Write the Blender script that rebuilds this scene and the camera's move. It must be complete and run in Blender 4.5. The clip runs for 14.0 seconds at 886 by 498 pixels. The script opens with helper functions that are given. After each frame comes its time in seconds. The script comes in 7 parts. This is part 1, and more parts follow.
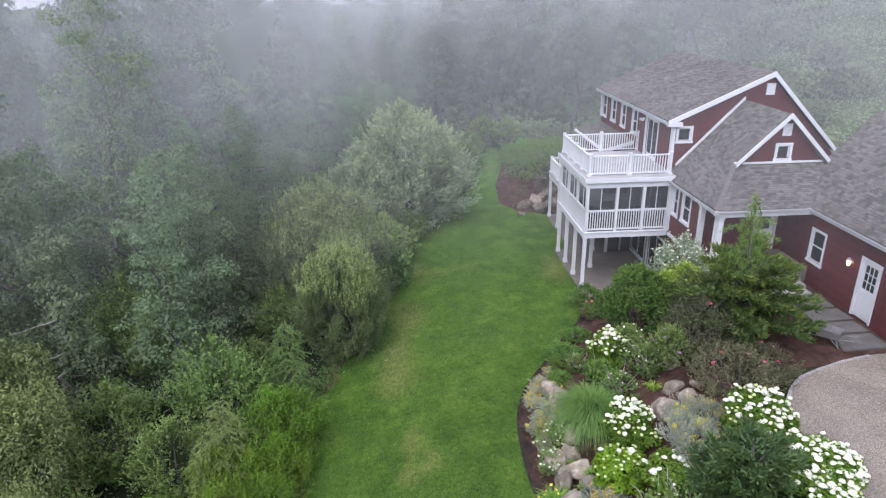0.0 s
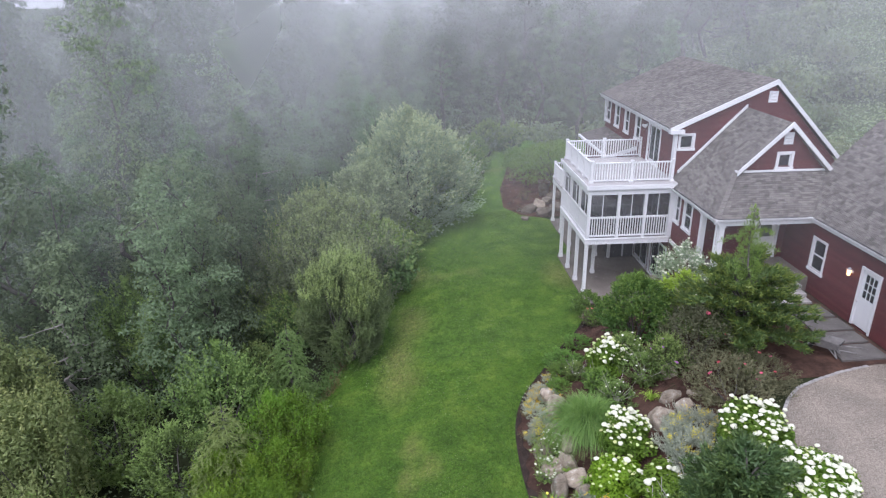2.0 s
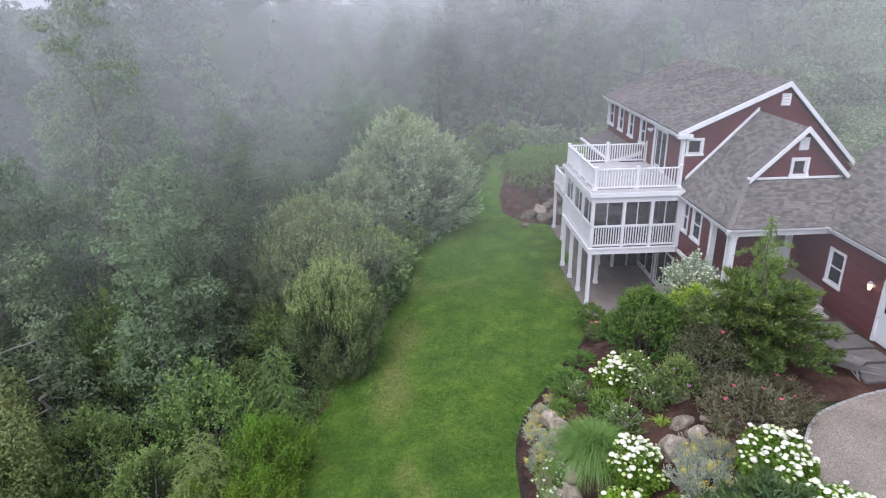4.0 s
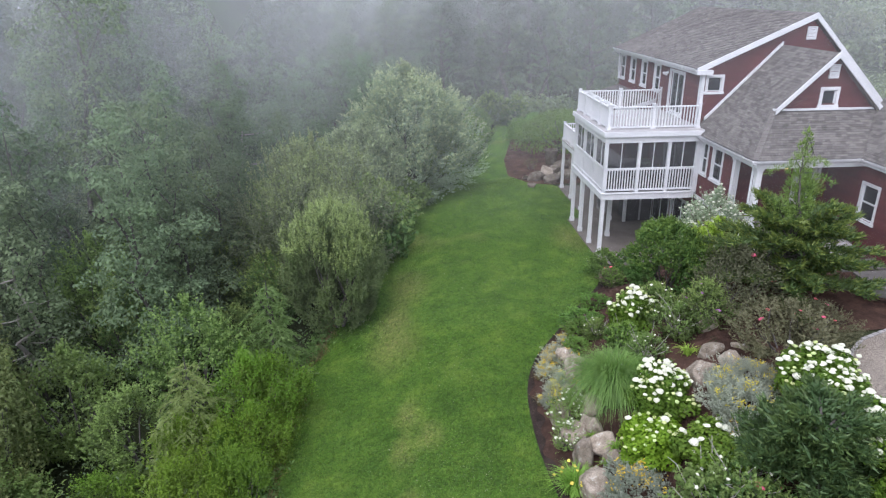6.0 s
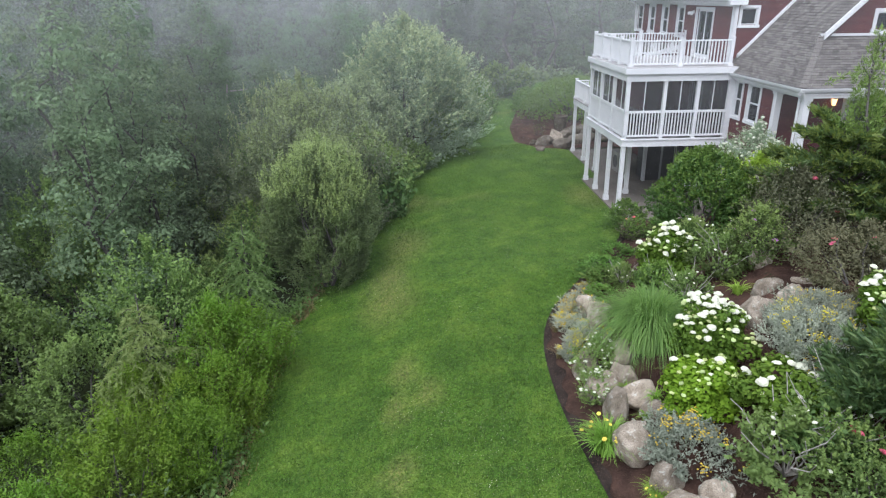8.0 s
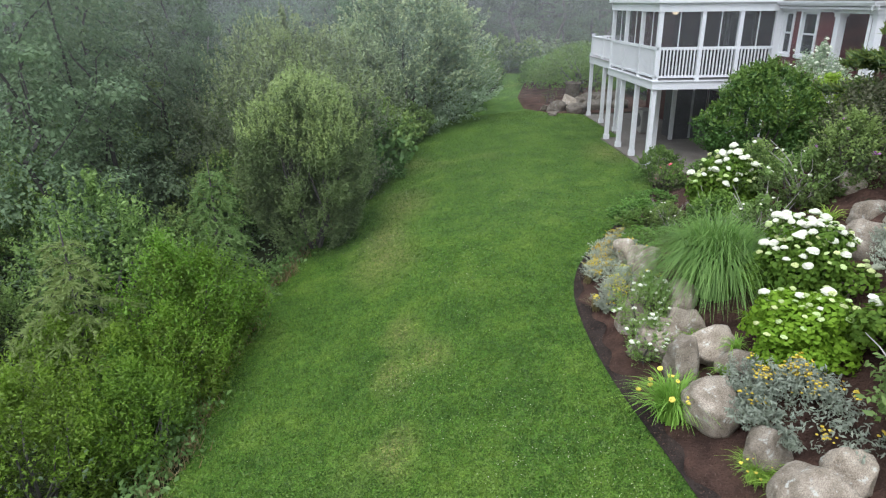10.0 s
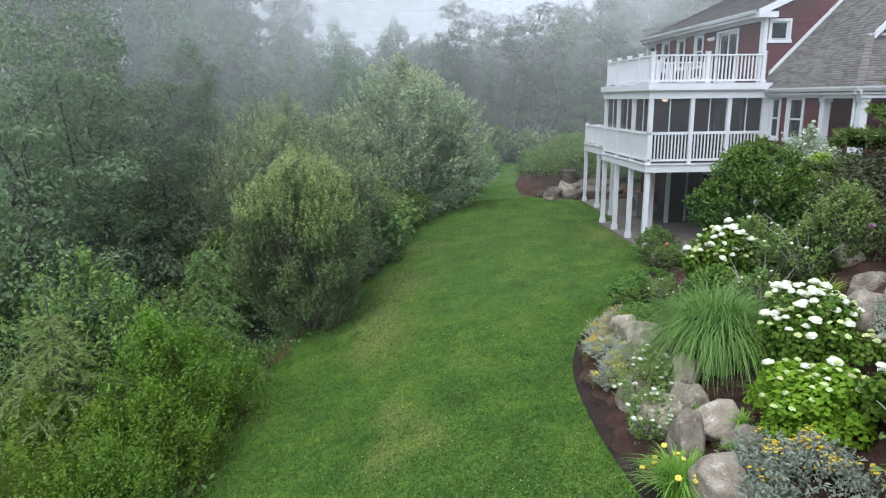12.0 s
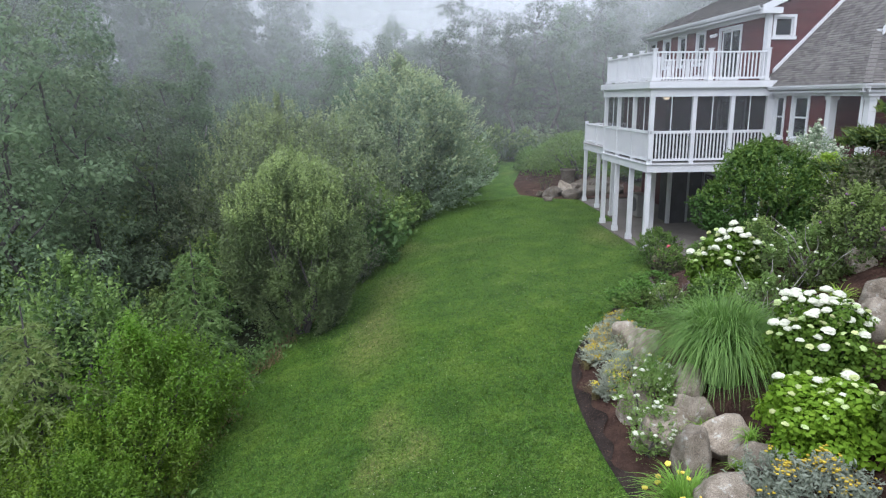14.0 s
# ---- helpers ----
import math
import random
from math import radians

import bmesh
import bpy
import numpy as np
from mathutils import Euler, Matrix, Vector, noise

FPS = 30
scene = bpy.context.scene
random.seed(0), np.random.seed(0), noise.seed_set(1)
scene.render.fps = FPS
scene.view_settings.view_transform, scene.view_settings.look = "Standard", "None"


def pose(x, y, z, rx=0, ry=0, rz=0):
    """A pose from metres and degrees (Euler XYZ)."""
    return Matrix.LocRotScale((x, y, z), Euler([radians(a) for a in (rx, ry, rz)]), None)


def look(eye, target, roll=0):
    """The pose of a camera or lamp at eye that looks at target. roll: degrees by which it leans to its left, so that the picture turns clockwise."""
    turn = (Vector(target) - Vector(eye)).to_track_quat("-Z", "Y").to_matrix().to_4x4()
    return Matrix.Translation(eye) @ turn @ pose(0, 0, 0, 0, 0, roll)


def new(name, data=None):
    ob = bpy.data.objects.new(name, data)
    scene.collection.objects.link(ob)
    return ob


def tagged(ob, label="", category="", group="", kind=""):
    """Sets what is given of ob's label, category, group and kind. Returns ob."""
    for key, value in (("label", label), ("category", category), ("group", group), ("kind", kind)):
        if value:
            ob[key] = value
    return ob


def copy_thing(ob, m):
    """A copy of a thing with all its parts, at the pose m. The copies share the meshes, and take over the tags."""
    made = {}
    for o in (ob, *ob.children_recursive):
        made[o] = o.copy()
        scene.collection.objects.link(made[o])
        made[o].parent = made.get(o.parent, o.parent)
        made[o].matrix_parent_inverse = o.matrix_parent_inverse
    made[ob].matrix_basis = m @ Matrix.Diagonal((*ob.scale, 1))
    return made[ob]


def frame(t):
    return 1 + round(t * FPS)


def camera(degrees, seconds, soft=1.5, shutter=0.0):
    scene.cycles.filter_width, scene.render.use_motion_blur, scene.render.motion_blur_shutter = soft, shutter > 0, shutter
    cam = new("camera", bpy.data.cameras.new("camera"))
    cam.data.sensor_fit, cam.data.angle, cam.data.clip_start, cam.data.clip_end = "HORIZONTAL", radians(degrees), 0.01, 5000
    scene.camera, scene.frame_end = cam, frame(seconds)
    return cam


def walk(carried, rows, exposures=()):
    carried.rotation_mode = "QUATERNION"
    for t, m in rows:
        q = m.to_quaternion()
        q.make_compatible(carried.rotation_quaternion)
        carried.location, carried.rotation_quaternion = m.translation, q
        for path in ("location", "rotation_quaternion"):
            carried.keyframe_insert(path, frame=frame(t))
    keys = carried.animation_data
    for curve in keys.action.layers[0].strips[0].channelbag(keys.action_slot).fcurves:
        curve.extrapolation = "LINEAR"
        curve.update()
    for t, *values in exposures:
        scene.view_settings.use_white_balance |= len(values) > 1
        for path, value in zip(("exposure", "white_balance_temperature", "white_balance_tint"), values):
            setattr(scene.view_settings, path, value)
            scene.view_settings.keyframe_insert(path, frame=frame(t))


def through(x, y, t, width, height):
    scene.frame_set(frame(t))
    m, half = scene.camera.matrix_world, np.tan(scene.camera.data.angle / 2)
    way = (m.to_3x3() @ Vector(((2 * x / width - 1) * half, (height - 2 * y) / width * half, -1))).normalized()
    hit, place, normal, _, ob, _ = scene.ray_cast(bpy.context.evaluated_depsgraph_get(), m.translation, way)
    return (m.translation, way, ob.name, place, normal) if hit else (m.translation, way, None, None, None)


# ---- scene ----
import itertools

# ---------------------------------------------------------------- camera
cam = camera(68.4, 14.0, soft=1.2)
PATH = [
    (0, (3.393, 2.676, 13.547), (3.526, 4.528, 12.805), -0.8),
    (0.5, (3.517, 2.638, 13.621), (3.634, 4.491, 12.879), -0.8),
    (1, (3.619, 2.619, 13.683), (3.724, 4.472, 12.939), -0.7),
    (1.5, (3.661, 2.631, 13.789), (3.767, 4.484, 13.044), -0.8),
    (2, (3.678, 2.596, 13.898), (3.786, 4.449, 13.154), -0.8),
    (2.5, (3.715, 2.682, 14.006), (3.822, 4.534, 13.259), -0.8),
    (4.8, (3.952, 4.55, 13.07), (4.063, 6.405, 12.331), -0.8),
    (5, (3.89, 4.561, 12.76), (4.001, 6.416, 12.021), -0.8),
    (5.5, (3.831, 4.632, 11.864), (3.94, 6.488, 11.127), -0.8),
    (6, (3.718, 4.659, 10.924), (3.828, 6.515, 10.187), -0.7),
    (6.5, (3.653, 4.689, 10.199), (3.764, 6.546, 9.464), -0.6),
    (7, (3.574, 4.952, 9.579), (3.687, 6.81, 8.846), -0.6),
    (7.5, (3.658, 5.627, 8.801), (3.77, 7.486, 8.072), -0.4),
    (8, (3.77, 6.618, 8.04), (3.879, 8.478, 7.314), -0.5),
    (8.5, (3.82, 7.826, 7.243), (3.925, 9.689, 6.523), -0.6),
    (9, (3.807, 8.746, 6.421), (3.912, 10.61, 5.704), -0.6),
    (9.2, (3.776, 8.933, 6.075), (3.881, 10.798, 5.359), -0.6),
    (11.3, (3.78, 9.1, 5.16), (3.893, 10.987, 4.507), -0.55),
    (11.5, (3.835, 9.105, 5.12), (3.944, 11.011, 4.523), -0.63),
    (12, (3.886, 9.124, 5.066), (4.0, 11.071, 4.62), -0.6),
    (12.5, (3.92, 9.18, 5.03), (4.034, 11.126, 4.582), -0.6),
    (13, (3.99, 9.34, 4.98), (4.103, 11.286, 4.532), -0.61),
    (13.5, (4.02, 9.56, 4.987), (4.133, 11.506, 4.54), -0.6),
    (14, (4.046, 9.65, 5.05), (4.16, 11.596, 4.6), -0.62),
]
walk(cam, [(t, look(eye, target, roll)) for t, eye, target, roll in PATH], exposures=[(0.0, 0.52, 5900, 24), (5.0, 0.5, 5950, 23), (7.5, 0.6, 5950, 17), (9.2, 0.6, 6050, 15), (11.5, 0.74, 5800, 12), (12.1, 0.52, 5850, 13), (14.0, 0.48, 5850, 16)])

# ---------------------------------------------------------------- light
world = bpy.data.worlds.new("overcast")
scene.world = world
world.use_nodes = True
wn, wl = world.node_tree.nodes, world.node_tree.links
wn.clear()
sky = wn.new("ShaderNodeTexSky")
sky.sky_type, sky.sun_disc = "NISHITA", False
sky.sun_elevation, sky.sun_rotation = radians(57), radians(208)
sky.dust_density, sky.air_density = 6.0, 1.5
clouds = wn.new("ShaderNodeMix")
clouds.data_type = "RGBA"
clouds.inputs[0].default_value = 0.88
clouds.inputs[7].default_value = (8.0, 8.6, 9.0, 1)
bg, wout = wn.new("ShaderNodeBackground"), wn.new("ShaderNodeOutputWorld")
bg.inputs[1].default_value = 0.1
wl.new(sky.outputs[0], clouds.inputs[6])
wl.new(clouds.outputs[2], bg.inputs[0])
wl.new(bg.outputs[0], wout.inputs[0])
sun = new("sun", bpy.data.lights.new("sun", "SUN"))
sun.data.energy, sun.data.angle, sun.data.color = 2.6, radians(70), (1.0, 0.98, 0.95)
sun.matrix_world = look((0, 0, 46), (14, 26, 0))


# ---------------------------------------------------------------- materials
def material(name, rough=0.6, metal=0.0, spec=0.5):
    m = bpy.data.materials.new(name)
    m.use_nodes = True
    n, l = m.node_tree.nodes, m.node_tree.links
    b = n["Principled BSDF"]
    b.inputs["Roughness"].default_value, b.inputs["Metallic"].default_value = rough, metal
    b.inputs["Specular IOR Level"].default_value = spec
    return m, n, l, b


def ramp(n, stops):
    r = n.new("ShaderNodeValToRGB")
    e = r.color_ramp.elements
    while len(e) < len(stops):
        e.new(0.5)
    for k, (p, c) in zip(e, stops):
        k.position, k.color = p, (*c, 1)
    return r


def noise_tex(n, l, scale, detail=4.0, rough=0.6, coord="Object"):
    tc, t = n.new("ShaderNodeTexCoord"), n.new("ShaderNodeTexNoise")
    t.inputs["Scale"].default_value, t.inputs["Detail"].default_value, t.inputs["Roughness"].default_value = scale, detail, rough
    l.new(tc.outputs[coord], t.inputs["Vector"])
    return t


def mixed(n, l, fac, a, b, mode="MIX"):
    m = n.new("ShaderNodeMix")
    m.data_type, m.blend_type = "RGBA", mode
    for sock, val in ((m.inputs[0], fac), (m.inputs[6], a), (m.inputs[7], b)):
        if isinstance(val, (int, float)):
            sock.default_value = val
        elif isinstance(val, tuple):
            sock.default_value = (*val, 1)
        else:
            l.new(val, sock)
    return m.outputs[2]


def bump(n, l, b, height, strength, dist=0.02):
    k = n.new("ShaderNodeBump")
    k.inputs["Strength"].default_value, k.inputs["Distance"].default_value = strength, dist
    l.new(height, k.inputs["Height"])
    l.new(k.outputs[0], b.inputs["Normal"])


def mottled(name, c1, c2, scale, rough=0.7, fine=40.0, bumps=0.3, spec=0.4, coord="Object", dist=0.02):
    """Two tones in large soft patches with a fine grain on top."""
    m, n, l, b = material(name, rough, spec=spec)
    big, small = noise_tex(n, l, scale, 5, 0.6, coord), noise_tex(n, l, fine, 3, 0.7, coord)
    r = ramp(n, [(0.32, c1), (0.68, c2)])
    l.new(big.outputs[0], r.inputs[0])
    g = ramp(n, [(0.25, (0.72, 0.72, 0.72)), (0.75, (1.15, 1.15, 1.15))])
    l.new(small.outputs[0], g.inputs[0])
    l.new(mixed(n, l, 1.0, r.outputs[0], g.outputs[0], "MULTIPLY"), b.inputs["Base Color"])
    bump(n, l, b, small.outputs[0], bumps, dist)
    return m


def leafy(name, dark, light, through=0.25, rough=0.5, spec=0.35, tree_shift=0.25, haze_sheen=0.0):
    """Leaves: each one its own tone, larger patches over the crown, a slow change from plant to plant."""
    m, n, l, b = material(name, rough, spec=spec)
    # a pale bluish sheen on the leaves stands in for haze
    b.inputs["Sheen Weight"].default_value, b.inputs["Sheen Roughness"].default_value = haze_sheen, 0.6
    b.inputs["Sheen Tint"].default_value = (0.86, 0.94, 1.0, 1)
    geo, info = n.new("ShaderNodeNewGeometry"), n.new("ShaderNodeObjectInfo")
    patch = noise_tex(n, l, 0.9, 3)
    add = n.new("ShaderNodeMath")
    add.operation = "MULTIPLY_ADD"
    add.inputs[1].default_value, add.inputs[2].default_value = 0.36, -0.05
    l.new(geo.outputs["Random Per Island"], add.inputs[0])
    add2 = n.new("ShaderNodeMath")
    add2.operation = "MULTIPLY_ADD"
    add2.inputs[1].default_value = 0.74
    l.new(patch.outputs[0], add2.inputs[0])
    l.new(add.outputs[0], add2.inputs[2])
    r = ramp(n, [(0.1, dark), (0.85, light)])
    l.new(add2.outputs[0], r.inputs[0])
    hsv = n.new("ShaderNodeHueSaturation")
    val = n.new("ShaderNodeMath")
    val.operation = "MULTIPLY_ADD"
    val.inputs[1].default_value, val.inputs[2].default_value = tree_shift * 2, 1 - tree_shift
    l.new(info.outputs["Random"], val.inputs[0])
    l.new(val.outputs[0], hsv.inputs["Value"])
    hue, spread = n.new("ShaderNodeMath"), n.new("ShaderNodeMath")
    spread.operation = "FRACT"
    mul = n.new("ShaderNodeMath")
    mul.operation, mul.inputs[1].default_value = "MULTIPLY", 7.31
    l.new(info.outputs["Random"], mul.inputs[0])
    l.new(mul.outputs[0], spread.inputs[0])
    hue.operation = "MULTIPLY_ADD"
    hue.inputs[1].default_value, hue.inputs[2].default_value = tree_shift * 0.16, 0.5 - tree_shift * 0.08
    l.new(spread.outputs[0], hue.inputs[0])
    l.new(hue.outputs[0], hsv.inputs["Hue"])
    l.new(r.outputs[0], hsv.inputs["Color"])
    l.new(hsv.outputs[0], b.inputs["Base Color"])
    tr, mx = n.new("ShaderNodeBsdfTranslucent"), n.new("ShaderNodeMixShader")
    l.new(hsv.outputs[0], tr.inputs[0])
    mx.inputs[0].default_value = through
    l.new(b.outputs[0], mx.inputs[1])
    l.new(tr.outputs[0], mx.inputs[2])
    l.new(mx.outputs[0], n["Material Output"].inputs[0])
    return m


def islanded(name, dark, light, rough=0.8, fine=30.0, bumps=0.2, spec=0.3):
    """Pieces that differ a little from one another, with a stain pattern over them."""
    m, n, l, b = material(name, rough, spec=spec)
    geo = n.new("ShaderNodeNewGeometry")
    r = ramp(n, [(0.0, dark), (1.0, light)])
    l.new(geo.outputs["Random Per Island"], r.inputs[0])
    st, fi = noise_tex(n, l, 0.55, 5), noise_tex(n, l, fine, 3)
    g = ramp(n, [(0.3, (0.8, 0.8, 0.8)), (0.7, (1.12, 1.12, 1.12))])
    l.new(st.outputs[0], g.inputs[0])
    l.new(mixed(n, l, 1.0, r.outputs[0], g.outputs[0], "MULTIPLY"), b.inputs["Base Color"])
    bump(n, l, b, fi.outputs[0], bumps)
    return m


def speckled(name, dark, light, scale):
    """Loose small stones: each cell its own grey, with dark gaps, over slow patches of wear."""
    m, n, l, b = material(name, 0.9, spec=0.2)
    tc, v = n.new("ShaderNodeTexCoord"), n.new("ShaderNodeTexVoronoi")
    v.inputs["Scale"].default_value = scale
    l.new(tc.outputs["Object"], v.inputs["Vector"])
    big = noise_tex(n, l, 0.5, 5)
    r = ramp(n, [(0.15, dark), (0.85, light)])
    l.new(v.outputs["Color"], r.inputs[0])
    gap = ramp(n, [(0.35, (1, 1, 1)), (0.75, (0.55, 0.55, 0.55))])
    l.new(v.outputs["Distance"], gap.inputs[0])
    wear = ramp(n, [(0.35, (0.82, 0.82, 0.82)), (0.65, (1.12, 1.1, 1.08))])
    l.new(big.outputs[0], wear.inputs[0])
    c = mixed(n, l, 1.0, r.outputs[0], gap.outputs[0], "MULTIPLY")
    l.new(mixed(n, l, 1.0, c, wear.outputs[0], "MULTIPLY"), b.inputs["Base Color"])
    bump(n, l, b, v.outputs["Distance"], 0.8, 0.02)
    return m


M_RED = islanded("red_clapboard", (0.082, 0.017, 0.019), (0.108, 0.025, 0.026), 0.55, 25, 0.15)
M_WHITE = mottled("white_trim", (0.66, 0.68, 0.70), (0.75, 0.76, 0.77), 1.3, 0.45, 60, 0.05)
M_ROOF = islanded("grey_shingle", (0.085, 0.079, 0.073), (0.170, 0.157, 0.145), 0.9, 60, 0.5)
M_FRAME = mottled("dark_sash", (0.05, 0.05, 0.055), (0.08, 0.08, 0.085), 2, 0.5)
M_DECK = islanded("grey_decking", (0.30, 0.30, 0.30), (0.40, 0.39, 0.38), 0.7)
M_CONC = mottled("concrete", (0.135, 0.12, 0.105), (0.20, 0.18, 0.158), 0.8, 0.85, 30)
M_GRAVEL = speckled("gravel", (0.18, 0.158, 0.130), (0.42, 0.375, 0.318), 50)
M_GRANITE = mottled("granite", (0.27, 0.265, 0.255), (0.40, 0.39, 0.375), 3, 0.8, 50)
M_MULCH = mottled("mulch", (0.035, 0.022, 0.018), (0.125, 0.074, 0.056), 1.6, 0.95, 26, 1.0, 0.1, dist=0.06)
M_BARK = mottled("bark", (0.065, 0.060, 0.055), (0.125, 0.118, 0.108), 3, 0.9, 22, 0.8)
M_BIRCH = mottled("pale_bark", (0.09, 0.086, 0.075), (0.15, 0.143, 0.13), 3, 0.85, 20, 0.5)
M_DEAD = mottled("dead_wood", (0.28, 0.26, 0.24), (0.42, 0.40, 0.37), 3, 0.9, 20, 0.5)
M_FOREST = mottled("forest_floor", (0.025, 0.034, 0.016), (0.05, 0.062, 0.03), 0.35, 0.95, 12, 1.0, 0.1, dist=0.08)
M_MEADOW = mottled("hillside_meadow", (0.052, 0.084, 0.035), (0.095, 0.132, 0.058), 0.35, 0.9, 9, 1.0, 0.1, dist=0.1)
M_METAL = mottled("weathered_metal", (0.32, 0.33, 0.34), (0.45, 0.46, 0.47), 3, 0.45)
M_GREYWOOD = mottled("grey_weathered_boards", (0.15, 0.145, 0.14), (0.25, 0.243, 0.235), 4, 0.85, 30, 0.5)
M_FLAG = mottled("flagstone", (0.095, 0.09, 0.084), (0.15, 0.142, 0.132), 2.0, 0.8, 35, 0.5)
M_BLACK = mottled("black_rubber", (0.015, 0.015, 0.015), (0.03, 0.03, 0.03), 4, 0.7)
M_BEIGE = mottled("beige_enamel", (0.22, 0.215, 0.2), (0.3, 0.29, 0.275), 2, 0.5)


def glass_material():
    m, n, l, b = material("window_glass", 0.04)
    b.inputs["Base Color"].default_value = (0.03, 0.035, 0.04, 1)
    tr, mx = n.new("ShaderNodeBsdfTransparent"), n.new("ShaderNodeMixShader")
    tr.inputs[0].default_value = (0.7, 0.75, 0.75, 1)
    mx.inputs[0].default_value = 0.45
    wave = noise_tex(n, l, 1.2, 2)
    bump(n, l, b, wave.outputs[0], 0.05)
    l.new(b.outputs[0], mx.inputs[1])
    l.new(tr.outputs[0], mx.inputs[2])
    l.new(mx.outputs[0], n["Material Output"].inputs[0])
    return m


def screen_material():
    m, n, l, b = material("insect_screen", 0.6, spec=0.2)
    b.inputs["Base Color"].default_value = (0.035, 0.037, 0.04, 1)
    tr, mx = n.new("ShaderNodeBsdfTransparent"), n.new("ShaderNodeMixShader")
    mx.inputs[0].default_value = 0.52
    l.new(b.outputs[0], mx.inputs[1])
    l.new(tr.outputs[0], mx.inputs[2])
    l.new(mx.outputs[0], n["Material Output"].inputs[0])
    return m


def glowing(name, colour, strength):
    m, n, l, b = material(name, 0.3)
    b.inputs["Emission Color"].default_value = (*colour, 1)
    b.inputs["Emission Strength"].default_value = strength
    return m


def rock_material(name="boulder", tone=1.0):
    """Weathered granite: warm and cool greys in blotches, fine mica specks, pale lichen, dark damp stains."""
    m, n, l, b = material(name, 0.85, spec=0.3)
    big, speck, lich = noise_tex(n, l, 2.6, 8, 0.7), noise_tex(n, l, 85, 3, 0.8), noise_tex(n, l, 9, 6, 0.7)
    damp, info = noise_tex(n, l, 1.1, 4), n.new("ShaderNodeObjectInfo")
    base = ramp(n, [(0.34, (0.165 * tone, 0.135 * tone, 0.098 * tone)), (0.5, (0.305 * tone, 0.262 * tone, 0.205 * tone)), (0.66, (0.45 * tone, 0.40 * tone, 0.325 * tone))])
    l.new(big.outputs[0], base.inputs[0])
    sp = ramp(n, [(0.38, (0.5, 0.5, 0.5)), (0.5, (1, 1, 1)), (0.62, (1.3, 1.3, 1.3))])
    l.new(speck.outputs[0], sp.inputs[0])
    c = mixed(n, l, 1.0, base.outputs[0], sp.outputs[0], "MULTIPLY")
    li = ramp(n, [(0.58, (0, 0, 0)), (0.64, (0.75, 0.75, 0.75))])
    l.new(lich.outputs[0], li.inputs[0])
    c = mixed(n, l, li.outputs[0], c, (0.50 * tone, 0.51 * tone, 0.46 * tone))
    da = ramp(n, [(0.56, (1, 1, 1)), (0.7, (0.6, 0.58, 0.56))])
    l.new(damp.outputs[0], da.inputs[0])
    c = mixed(n, l, 1.0, c, da.outputs[0], "MULTIPLY")
    hs, k = n.new("ShaderNodeHueSaturation"), n.new("ShaderNodeMath")
    k.operation = "MULTIPLY_ADD"
    k.inputs[1].default_value, k.inputs[2].default_value = 0.42, 0.66
    l.new(info.outputs["Random"], k.inputs[0])
    l.new(k.outputs[0], hs.inputs["Value"])
    l.new(c, hs.inputs["Color"])
    l.new(hs.outputs[0], b.inputs["Base Color"])
    bump(n, l, b, big.outputs[0], 1.0, 0.06)
    return m


